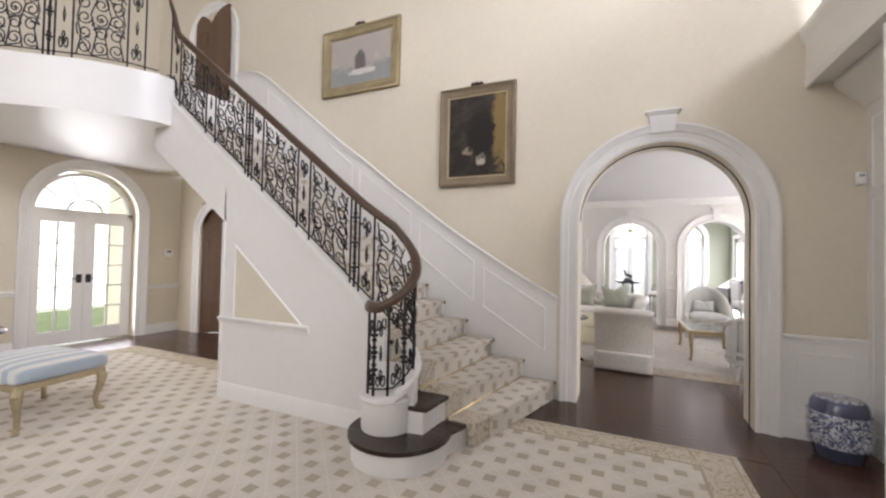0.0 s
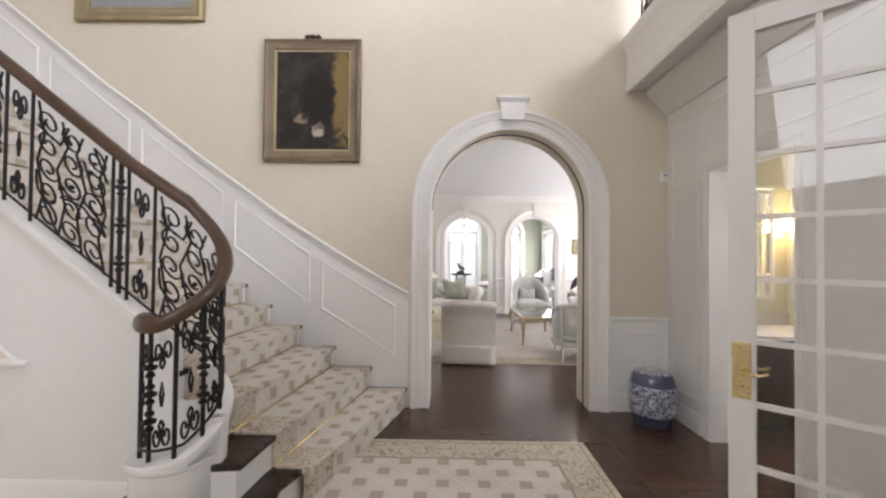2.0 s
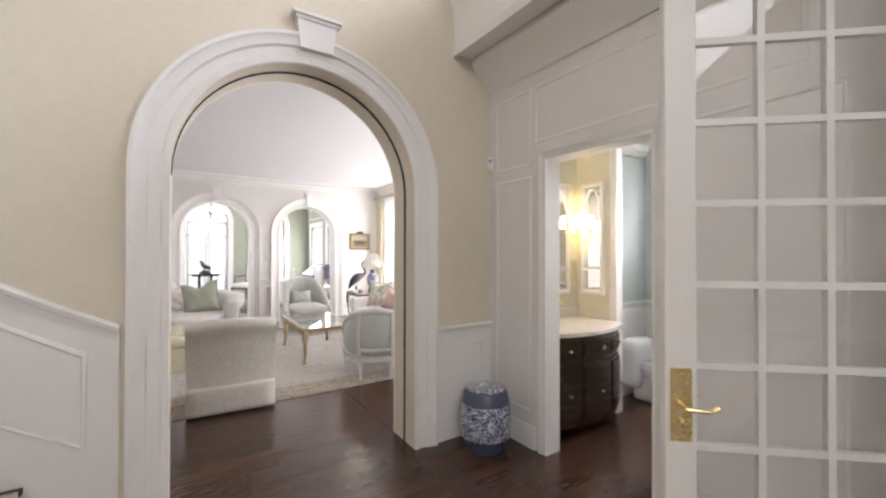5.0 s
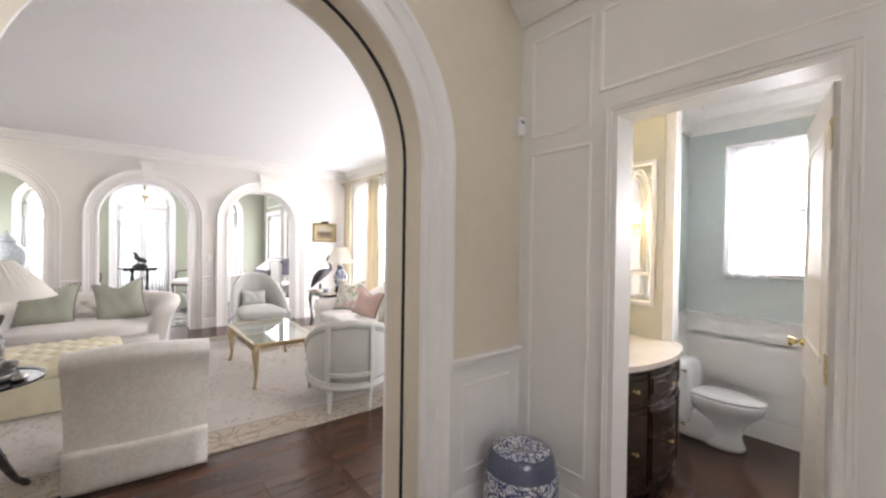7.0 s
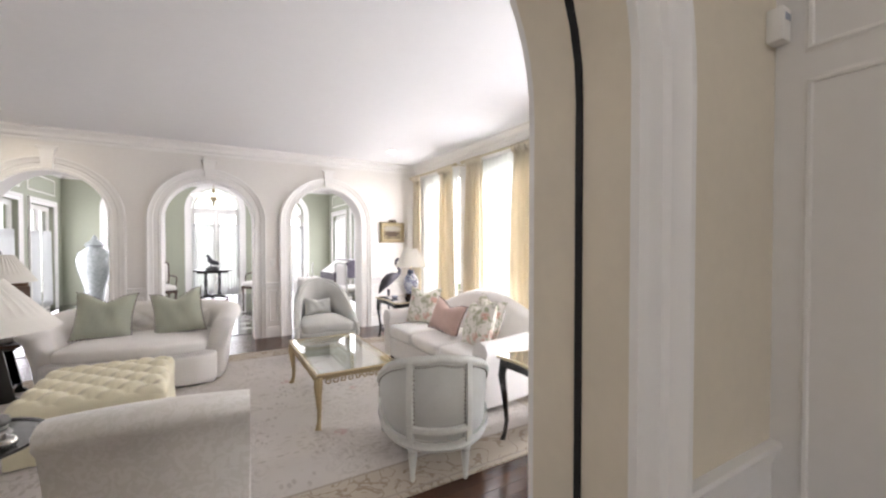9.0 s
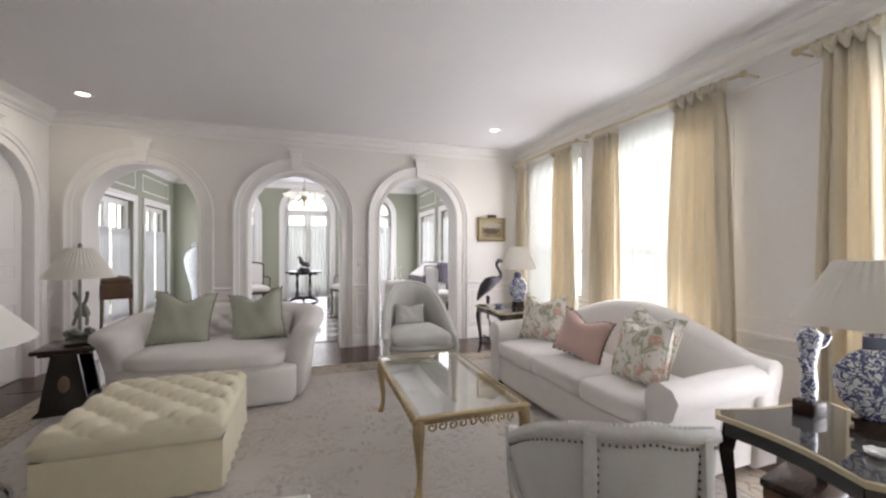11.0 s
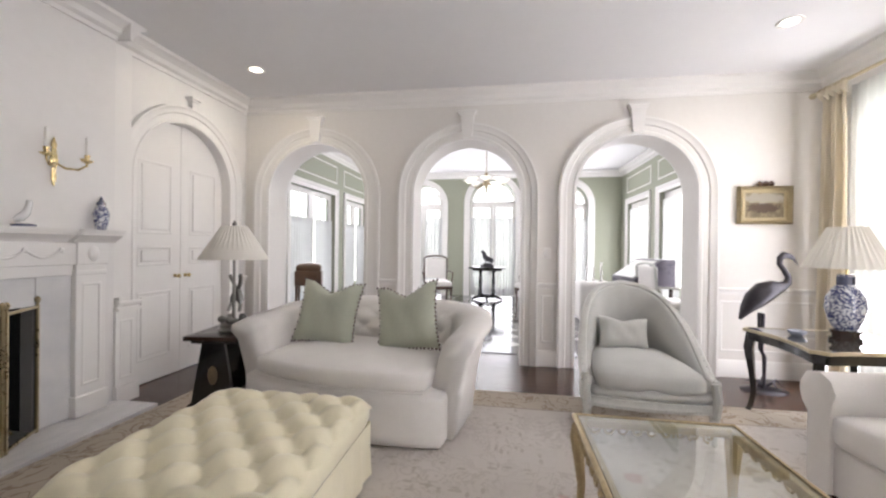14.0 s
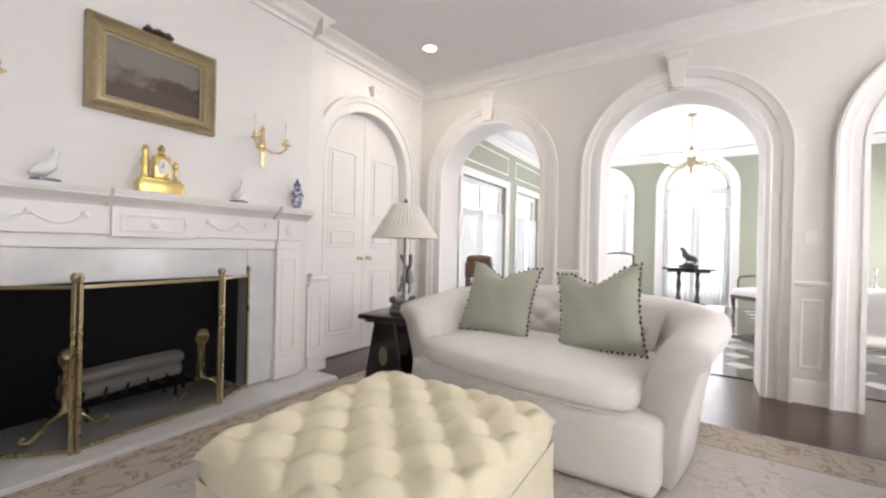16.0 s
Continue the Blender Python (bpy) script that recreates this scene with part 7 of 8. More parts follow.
# ---- fireplace wall ----
BX = -2.30         # face of the chimney breast
bm = bmesh.new()
arch_wall(bm, "y", LX, BX, 6.62, 8.74, 0, CZ, [(7.64, 0.585, 0.82, False, 0)])
structure("wall_breast", bm, white_paint, "white chimney breast", "wall")
bm = bmesh.new()
run(bm, "y", BX, 1, 6.62, 8.74, 2.73, CROWN)
run(bm, "y", LX, 1, 8.74, FY, 2.73, CROWN)
run(bm, "y", LX, 1, 4.6, 6.62, 2.73, CROWN)
run(bm, "x", 8.74, 1, LX, BX + 0.13, 2.73, CROWN)
arch_casing(bm, "y", LX, 1, 9.55, 0.56, 1.79, width=0.16)
keystone(bm, "y", LX, 1, 9.56, 2.49, 2.57, 0.022, 0.028, 0.05)
# pilaster pedestal beside the breast
box(bm, LX, BX + 0.03, 8.745, 8.93, 0, 0.13)
box(bm, LX, BX + 0.015, 8.745, 8.915, 0.13, 0.70)
run(bm, "y", BX + 0.015, 1, 8.745, 8.93, 0.76, RAIL)
box(bm, LX, BX + 0.04, 8.745, 8.935, 0.70, 0.725)
panel_mould(bm, "y", BX + 0.015, 1, 8.77, 8.89, 0.18, 0.64, 0.016)
box(bm, LX, BX - 0.03, 8.745, 8.90, 0.80, 2.73)
run(bm, "y", LX, 1, 10.28, FY, 0.845, RAIL)
run(bm, "y", LX, 1, 10.28, FY, 0, BASE)
run(bm, "y", LX, 1, 4.6, 6.62, 0.845, RAIL)
run(bm, "y", LX, 1, 4.6, 6.62, 0, BASE)
structure("trim_fireplace", bm, trim_paint, "white crown, arch casing and pedestal of the fireplace wall", "trim")

# double arched doors in the recess
dd = thing("double_door", "white arched pair of panelled doors with brass knobs", "door", pose(LX - 0.10, 9.55, 0, 0, 0, 90))
for sx in (-1, 1):
    bm = bmesh.new()
    pts = [(0.002, 0.01), (0.555, 0.01), (0.555, 1.79)] + [(0.555 * math.cos(math.pi / 2 * i / 12), 1.79 + 0.555 * math.sin(math.pi / 2 * i / 12)) for i in range(1, 12)] + [(0.002, 2.345)]
    a, b = [bm.verts.new((sx * x, -0.02, z)) for x, z in pts], [bm.verts.new((sx * x, 0.02, z)) for x, z in pts]
    bm.faces.new(a), bm.faces.new(b[::-1])
    for i in range(len(pts)):
        bm.faces.new((a[i], a[(i + 1) % len(pts)], b[(i + 1) % len(pts)], b[i]))
    leaf = part("leaf", bm, trim_paint, dd)
    for z0, z1 in ((0.20, 0.80), (1.02, 1.20), (1.30, 1.95)):
        bm = bmesh.new()
        u0, u1 = sorted((sx * 0.10, sx * 0.46))
        panel_mould(bm, "x", -0.02, -1, u0, u1, z0, z1, 0.03)
        rbox(bm, u0 + 0.04, u1 - 0.04, -0.030, -0.018, z0 + 0.04, z1 - 0.04, 0.008, 1)
        part("panel", bm, trim_paint, leaf)
    bm = bmesh.new()
    lathe(bm, [(0.018, 0), (0.018, 0.006), (0.007, 0.02), (0.02, 0.04), (0.018, 0.05), (0.003, 0.055)], 12, pose(sx * 0.06, -0.02, 0.92, 90, 0, 0))
    part("knob", bm, brass, leaf, "brass knob")

grey_marble = material("grey_marble", (0.78, 0.77, 0.76), 0.18, color2=(0.60, 0.60, 0.61), grain=0.2, scale=7, stretch=(1, 2.5, 1), coat=0.3)
soot = material("soot", (0.016, 0.015, 0.015), 0.95, grain=0.5, scale=20, bump=0.6)
mantel = thing("fireplace_mantel", "white carved mantelpiece with a marble surround", "fireplace", pose(BX, 7.64, 0, 0, 0, 90))
def mp(name, boxes, mat, label="", r=0.004):
    bm = bmesh.new()
    for b in boxes:
        rbox(bm, *b, r, 1)
    return part(name, bm, mat, mantel, label)
# in the mantel's frame x runs along the wall, -y into the room
for slab_box in ((-0.79, -0.585, -0.022, -0.002, 0.04, 1.0), (0.585, 0.79, -0.022, -0.002, 0.04, 1.0), (-0.584, 0.584, -0.022, -0.002, 0.82, 1.0)):
    mp("marble_slab", [slab_box], grey_marble, "veined white marble slab")
for sx in (-1, 1):
    a, b = sorted((sx * 0.79, sx * 0.99))
    mp("pilaster", [(a, b, -0.06, -0.002, 0.04, 1.07), (a - 0.012, b + 0.012, -0.075, -0.002, 0.04, 0.18), (a - 0.006, b + 0.006, -0.068, -0.002, 1.0, 1.03)], trim_paint)
    bm = bmesh.new()
    panel_mould(bm, "x", -0.06, -1, a + 0.03, b - 0.03, 0.24, 0.95, 0.02)
    part("pilaster_panel", bm, trim_paint, mantel)
    mp("frieze_block", [(a - 0.004, b + 0.004, -0.075, -0.06, 1.07, 1.22)], trim_paint)
    bm = bmesh.new()
    lathe(bm, [(0.004, 0.016), (0.03, 0.012), (0.042, 0.0)], 16, pose((a + b) / 2, -0.075, 1.145, 90, 0, 0), 1, 1.3)
    part("rosette", bm, trim_paint, mantel)
mp("frieze", [(-0.99, 0.99, -0.06, -0.002, 1.07, 1.22), (-0.80, 0.80, -0.035, -0.022, 1.0, 1.07)], trim_paint)
mp("tablet", [(-0.20, 0.20, -0.085, -0.06, 1.06, 1.22)], trim_paint)
bm = bmesh.new()
panel_mould(bm, "x", -0.085, -1, -0.17, 0.17, 1.085, 1.195, 0.014)
lathe(bm, [(0.003, 0.012), (0.02, 0.008), (0.028, 0)], 14, pose(0, -0.085, 1.14, 90, 0, 0))
part("tablet_carving", bm, trim_paint, mantel)
for sx in (-1, 1):
    bm = bmesh.new()
    tube(bm, [(sx * (0.30 + 0.40 * i / 12), -0.062, 1.17 - 0.05 * math.sin(math.pi * (i / 6 % 1))) for i in range(13)], 0.008, 6)
    for i in range(3):
        lathe(bm, [(0.003, 0.010), (0.014, 0.006), (0.018, 0)], 10, pose(sx * (0.30 + 0.2 * i), -0.060, 1.17, 90, 0, 0))
    part("garland", bm, trim_paint, mantel, "carved swags")
bm = bmesh.new()
prof = [(0, 1.22), (0.07, 1.22), (0.08, 1.235), (0.10, 1.245), (0.125, 1.265), (0.14, 1.27), (0.14, 1.285), (0.155, 1.285), (0.16, 1.31), (0, 1.31)]
path = []
for x, out in ((-1.05, 0), (-1.05, 0.0), (-0.76, 0.0), (-0.75, -0.03), (-0.22, -0.03), (-0.21, 0.0), (0.21, 0.0), (0.22, -0.03), (0.75, -0.03), (0.76, 0.0), (1.05, 0.0)):
    path.append(((x, -0.002 - out, 0), (0, -1, 0), (0, 0, 1)))
sweep(bm, path, prof)
part("shelf", bm, trim_paint, mantel, "moulded mantel shelf", 30)
mp("hearth", [(-0.95, 1.13, -0.36, 0.40, 0.001, 0.035)], grey_marble, "white marble hearth slab")
bm = bmesh.new()
box(bm, -0.60, 0.60, 0.38, 0.42, 0.0, 0.95)
box(bm, -0.60, -0.583, 0.09, 0.40, 0.0, 0.95)
box(bm, 0.583, 0.60, 0.09, 0.40, 0.0, 0.95)
box(bm, -0.60, 0.60, 0.09, 0.40, 0.82, 0.95)
part("firebox", bm, soot, mantel, "sooty black firebox")

birch = material("birch_log", (0.66, 0.61, 0.56), 0.85, grain=0.5, scale=22, bump=0.8, stretch=(0.4, 1, 1))
for i, (y, z, r, a) in enumerate(((-2.50, 0.20, 0.042, 3), (-2.58, 0.20, 0.04, -3), (-2.54, 0.275, 0.042, 2), (-2.48, 0.28, 0.034, 5))):
    log = thing("log", "pale birch log in the fireplace", "log", pose(y, 7.63, z, 0, 0, 90 + a), group="logs")
    bm = bmesh.new()
    tube(bm, [(x, 0.01 * math.sin(9 * x + i), 0.008 * math.sin(7 * x)) for x in np.linspace(-0.30, 0.28, 9)], r, 10)
    part("bark", bm, birch, log)
grate = thing("fire_grate", "black iron grate under the logs", "grate", pose(-2.53, 7.64, 0.035))
for k in range(6):
    bm = bmesh.new()
    x = -0.25 + 0.1 * k
    tube(bm, [(-0.12, x, 0.16), (-0.10, x, 0.11), (0.10, x, 0.11), (0.13, x, 0.18)], 0.008, 6)
    part("bar", bm, iron, grate)
for sx in (-1, 1):
    bm = bmesh.new()
    tube(bm, [(-0.08, sx * 0.22, 0.0), (-0.08, sx * 0.22, 0.11)], 0.01, 6)
    tube(bm, [(0.08, sx * 0.22, 0.0), (0.08, sx * 0.22, 0.11)], 0.01, 6)
    part("foot", bm, iron, grate)


def andiron(m):
    ob = thing("andiron", "turned brass andiron with scrolled feet", "andiron", m, group="andirons")
    bm = bmesh.new()
    lathe(bm, [(0.02, 0.10), (0.035, 0.12), (0.02, 0.15), (0.028, 0.20), (0.018, 0.24), (0.024, 0.30), (0.018, 0.33), (0.03, 0.345), (0.045, 0.375), (0.048, 0.40), (0.035, 0.435), (0.004, 0.45)], 14)
    part("shaft", bm, brass, ob, "", 60)
    for s in (-1, 1):
        bm = bmesh.new()
        tube(bm, [(0, 0, 0.11), (0.02, s * 0.05, 0.10), (0.03, s * 0.10, 0.05), (0.03, s * 0.14, 0.015), (0.03, s * 0.17, 0.03), (0.03, s * 0.155, 0.05)], 0.011, 7)
        part("foot", bm, brass, ob)
    bm = bmesh.new()
    tube(bm, [(0, 0, 0.11), (-0.22, 0, 0.10), (-0.24, 0, 0.0)], 0.012, 6)
    part("billet_bar", bm, iron, ob)
    return ob


andiron(pose(-2.36, 7.97, 0.035))
andiron(pose(-2.36, 7.31, 0.035))

mesh_cloth = bpy.data.materials.new("screen_mesh")
mesh_cloth.use_nodes = True
mn, ml = mesh_cloth.node_tree.nodes, mesh_cloth.node_tree.links
see, mixm = mn.new("ShaderNodeBsdfTransparent"), mn.new("ShaderNodeMixShader")
mn["Principled BSDF"].inputs["Base Color"].default_value = (0.006, 0.006, 0.006, 1)
mn["Principled BSDF"].inputs["Roughness"].default_value = 0.6
mn["Principled BSDF"].inputs["Specular IOR Level"].default_value = 0.05
mixm.inputs[0].default_value = 0.72
ml.new(mn["Principled BSDF"].outputs[0], mixm.inputs[1]), ml.new(see.outputs[0], mixm.inputs[2])
ml.new(mixm.outputs[0], mn["Material Output"].inputs[0])
dull_brass = material("dull_brass", (0.46, 0.38, 0.23), 0.3, 0.9, grain=0.3, scale=50, wear=0.1)
screen = thing("fire_screen", "folding brass-framed mesh fire screen", "fire screen", pose(0, 0, 0.035))
folds = [(-2.275, 7.03), (-2.06, 7.27), (-2.12, 7.97), (-2.275, 8.24)]
for (xa, ya), (xb, yb) in zip(folds, folds[1:]):
    d = Vector((xb - xa, yb - ya, 0))
    L = d.length
    turn = pose(xa, ya, 0, 0, 0, math.degrees(math.atan2(d.y, d.x)))
    wing = new("wing", None)
    wing.parent = screen
    wing.matrix_local = turn
    bm = bmesh.new()
    for u in (0.012, L - 0.012):
        rbox(bm, u - 0.009, u + 0.009, -0.009, 0.009, 0, 0.80, 0.003, 1)
        lathe(bm, [(0.006, 0.80), (0.016, 0.825), (0.014, 0.84), (0.003, 0.85)], 10, pose(u, 0, 0))
    for z in (0.012, 0.775):
        box(bm, 0.024, L - 0.024, -0.006, 0.006, z, z + 0.016)
    part("wing_frame", bm, dull_brass, wing, "polished brass frame")
    bm = bmesh.new()
    box(bm, 0.02, L - 0.02, -0.001, 0.001, 0.02, 0.78)
    part("mesh", bm, mesh_cloth, wing, "fine black wire mesh", None)

# over the mantel
picture("painting", pose(BX + 0.002, 7.655, 1.97, 0, 0, 90), 0.64, 0.49, 0.085, hill_paint, gilt, "gilt-framed landscape above the mantel")


def wall_sconce(m):
    ob = thing("candle_sconce", "gilt two-armed candle sconce on the wall", "wall lamp", m, group="candle sconces")
    bm = bmesh.new()
    lathe(bm, [(0.004, -0.13), (0.014, -0.09), (0.010, -0.03), (0.022, 0.0), (0.016, 0.05), (0.010, 0.08), (0.016, 0.10), (0.003, 0.14)], 10, pose(0, -0.012, 0), 1, 0.6)
    part("back_plate", bm, brass, ob)
    for s in (-1, 1):
        bm = bmesh.new()
        tube(bm, [(0, -0.02, 0.0), (s * 0.03, -0.05, -0.03), (s * 0.07, -0.08, -0.03), (s * 0.10, -0.10, 0.0), (s * 0.095, -0.10, 0.04), (s * 0.07, -0.095, 0.03)], 0.006, 7)
        lathe(bm, [(0.005, 0.0), (0.026, 0.012), (0.028, 0.018), (0.010, 0.02), (0.014, 0.05), (0.012, 0.05)], 12, pose(s * 0.10, -0.10, 0.01))
        part("arm", bm, brass, ob)
        bm = bmesh.new()
        lathe(bm, [(0.009, 0.05), (0.009, 0.15), (0.003, 0.155)], 10, pose(s * 0.10, -0.10, 0.01))
        part("candle", bm, trim_paint, ob, "white candle")
    return ob


for y in (8.325, 6.90):
    wall_sconce(pose(BX, y, 1.735, 0, 0, 90)).scale = (1.2, 1.2, 1.15)
clock = thing("mantel_clock", "gilt figural mantel clock with a white dial", "clock", pose(BX + 0.09, 7.655, 1.31, 0, 0, 90))
clock.scale = (0.74, 0.8, 0.98)
bright_gilt = material("bright_gilt", (0.80, 0.62, 0.24), 0.25, 0.9, grain=0.2, scale=50, bump=0.3)
bm = bmesh.new()
rbox(bm, -0.15, 0.15, -0.05, 0.05, 0.0, 0.07, 0.006)
rbox(bm, -0.135, 0.135, -0.045, 0.045, 0.07, 0.085, 0.004)
part("base", bm, bright_gilt, clock)
bm = bmesh.new()
rbox(bm, -0.05, 0.06, -0.035, 0.035, 0.085, 0.22, 0.012)
lathe(bm, [(0.004, 0.22), (0.03, 0.225), (0.022, 0.245), (0.03, 0.26), (0.004, 0.285)], 10, pose(0.005, 0, 0))
part("case", bm, bright_gilt, clock)
bm = bmesh.new()
lathe(bm, [(0.0, 0.004), (0.036, 0.004), (0.042, 0.0)], 20, pose(0.005, -0.036, 0.155, 90, 0, 0))
part("dial", bm, trim_paint, clock, "white enamel dial")
bm = bmesh.new()
box(bm, 0.003, 0.007, -0.043, -0.041, 0.153, 0.180)
box(bm, -0.015, 0.007, -0.043, -0.041, 0.151, 0.155)
part("clock_hand", bm, iron, clock)
bm = bmesh.new()
lathe(bm, [(0.03, 0.085), (0.022, 0.13), (0.03, 0.18), (0.014, 0.215), (0.022, 0.235), (0.018, 0.26), (0.004, 0.27)], 12, pose(-0.10, 0, 0), 1, 0.8)
part("figure", bm, bright_gilt, clock, "", 60)
bm = bmesh.new()
lathe(bm, [(0.02, 0.085), (0.012, 0.11), (0.012, 0.15), (0.022, 0.165), (0.022, 0.185), (0.004, 0.20)], 12, pose(0.105, 0, 0))
part("urn", bm, bright_gilt, clock, "", 60)


def bird(m, s, label):
    ob = thing("porcelain_bird", label, "ornament", m)
    bm = bmesh.new()
    lathe(bm, [(0.055, 0), (0.055, 0.012), (0.03, 0.018)], 14, pose(0, 0, 0), 1, 0.6)
    part("stand", bm, porcelain_blue, ob)
    bm = bmesh.new()
    tube(bm, [(-0.06 * s, 0, 0.03), (-0.02 * s, 0, 0.05), (0.015 * s, 0, 0.08), (0.03 * s, 0, 0.12), (0.035 * s, 0, 0.15), (0.05 * s, 0, 0.155)], 0.02, 8, radii=[0.01, 0.035 * s, 0.03 * s, 0.014, 0.016, 0.004])
    part("body", bm, toilet_white, ob, "", 60)
    return ob


bird(pose(BX + 0.08, 7.19, 1.312, 0, 0, 90), 0.95, "white porcelain bird on a blue stand")
bird(pose(BX + 0.08, 8.12, 1.312, 0, 0, 60), 0.7, "small white porcelain bird on a blue stand")
vase = thing("ginger_jar", "small lidded blue and white jar on the mantel", "vase", pose(BX + 0.08, 8.575, 1.311))
vase.scale = (1.1, 1.1, 1.3)
bm = bmesh.new()
lathe(bm, [(0.025, 0), (0.03, 0.01), (0.042, 0.06), (0.044, 0.09), (0.03, 0.12), (0.02, 0.13), (0.022, 0.135)], 16)
part("jar", bm, porcelain, vase, "", 60)
bm = bmesh.new()
lathe(bm, [(0.026, 0.133), (0.026, 0.143), (0.012, 0.16), (0.004, 0.18)], 12)
part("lid", bm, porcelain_blue, vase)

# ---- sunroom ----
tile_dark = material("tile_dark", (0.025, 0.022, 0.022), 0.12, grain=0.4, scale=20, coat=0.4)
tile_white = material("tile_white", (0.62, 0.61, 0.58), 0.12, grain=0.1, scale=12, coat=0.4)
floor2 = thing("floor_sunroom", "polished black stone floor with white insets", "floor", pose(0, 0, 0), kind="structure")
TS = 0.45
bm = bmesh.new()
rbox(bm, -TS / 2 + 0.002, TS / 2 - 0.002, -TS / 2 + 0.002, TS / 2 - 0.002, 0.001, 0.008, 0.002, 1)
tile = bpy.data.meshes.new("tile")
bm.to_mesh(tile)
bm.free()
tile.materials.append(tile_dark)
for i in range(14):
    for j in range(12):
        t = new("tile", tile)
        t.parent = floor2
        t.location = (SX0 + 0.18 + TS * i, 10.80 + TS / 2 + TS * j, 0)
bm = bmesh.new()
rbox(bm, -0.085, 0.085, -0.085, 0.085, 0.006, 0.0095, 0.001, 1)
bmesh.ops.rotate(bm, verts=bm.verts[:], cent=(0, 0, 0), matrix=Matrix.Rotation(radians(45), 3, "Z"))
inset = bpy.data.meshes.new("inset")
bm.to_mesh(inset)
bm.free()
inset.materials.append(tile_white)
for i in range(13):
    for j in range(11):
        t = new("inset", inset)
        t.parent = floor2
        t.location = (SX0 + 0.18 + TS * (i + 0.5), 10.80 + TS * (j + 1), 0)


def garden_door(m, h, spring, base=0.0):
    """A pair of narrow glazed leaves under a fanlight, with gathered voile."""
    ob = thing("garden_door", "white arched glazed garden door with voile", "door", m, group="garden doors")
    for a, b in ((-h + 0.004, -0.002), (0.002, h - 0.004)):
        glazed_leaf(ob, a, b, 0.01, spring - 0.02, 5, 2, 0.085, 0.10, 0.22)
    fanlight(ob, h - 0.004, spring - 0.02)
    return ob


for c, h in END:
    garden_door(pose(c, SY + 0.14, 0), h, 2.36 if h > 0.55 else 2.3)
    cur = thing("sheer_curtain", "white sheer voile gathered over the garden door", "curtain", pose(c, SY + 0.02, 0, 0, 0, 90), group="sheer curtains")
    for s in (-1, 1):
        curtain(cur, s * h * 0.55 - h * 0.42, s * h * 0.55 + h * 0.42, 0.0, 0.03, 1.98, 0.02, 7, sheer, "voile", -0.1, seed=60 + s)
for w, o in ((SX0, 1), (SX1, -1)):
    for c, h in ((13.0, 0.85), (15.05, 0.65)):
        ob = thing("side_door", "white glazed side doors with tall panes", "door", pose(w - o * 0.10, c, 0, 0, 0, 90), group="sunroom side doors")
        for a, b in ((-h + 0.004, -0.002), (0.002, h - 0.004)):
            glazed_leaf(ob, a, b, 0.01, 2.245, 4, 2, 0.10, 0.10, 0.20)
        cur = thing("sheer_curtain", "white half-length voile on the side doors", "curtain", pose(0, 0, 0), group="sheer curtains")
        for s in (-1, 1):
            curtain(cur, c + s * h * 0.5 - h * 0.42, c + s * h * 0.5 + h * 0.42, w - o * 0.03, 0.10, 1.72 if o > 0 else 2.12, 0.018, 8, sheer, "voile", seed=70 + s)

ct = thing("centre_table", "dark pedestal table before the garden door", "table", pose(0.20, 15.45, 0.008))
bm = bmesh.new()
rbox(bm, -0.42, 0.42, -0.25, 0.25, 0.73, 0.765, 0.008)
rbox(bm, -0.34, 0.34, -0.20, 0.20, 0.68, 0.73, 0.006)
part("tabletop", bm, black_lacquer, ct)
for sx in (-1, 1):
    for sy in (-1, 1):
        bm = bmesh.new()
        lathe(bm, [(0.045, 0.08), (0.055, 0.2), (0.03, 0.3), (0.048, 0.45), (0.03, 0.6), (0.05, 0.68)], 10, pose(sx * 0.15, sy * 0.10, 0))
        part("column", bm, black_lacquer, ct, "", 60)
bm = bmesh.new()
for sx in (-1, 1):
    tube(bm, [(0, 0, 0.10), (sx * 0.18, 0, 0.09), (sx * 0.30, 0, 0.04), (sx * 0.36, 0, 0.02)], 0.03, 8, radii=[0.05, 0.045, 0.03, 0.02])
    tube(bm, [(0, 0, 0.10), (0, sx * 0.14, 0.08), (0, sx * 0.22, 0.02)], 0.03, 8, radii=[0.05, 0.035, 0.02])
part("base", bm, black_lacquer, ct)
horse = thing("horse_sculpture", "dark bronze animal sculpture on a pale plinth", "statue", pose(0.20, 15.45, 0.773))
bm = bmesh.new()
rbox(bm, -0.16, 0.16, -0.08, 0.08, 0, 0.05, 0.008)
rbox(bm, -0.10, 0.10, -0.05, 0.05, 0.05, 0.09, 0.02)
tube(bm, [(0.14, 0, 0.12), (0.08, 0, 0.17), (0.0, 0, 0.19), (-0.06, 0, 0.24), (-0.08, 0, 0.32), (-0.11, 0, 0.36), (-0.15, 0, 0.34)], 0.04, 8, radii=[0.03, 0.06, 0.065, 0.06, 0.04, 0.035, 0.02])
for x, y in ((0.10, 0.03), (0.10, -0.03), (-0.04, 0.03), (-0.04, -0.03)):
    tube(bm, [(x, y, 0.07), (x + 0.01, y, 0.17)], 0.014, 6)
ob = finish("body", bm, me_bronze, 60)
ob.parent = horse


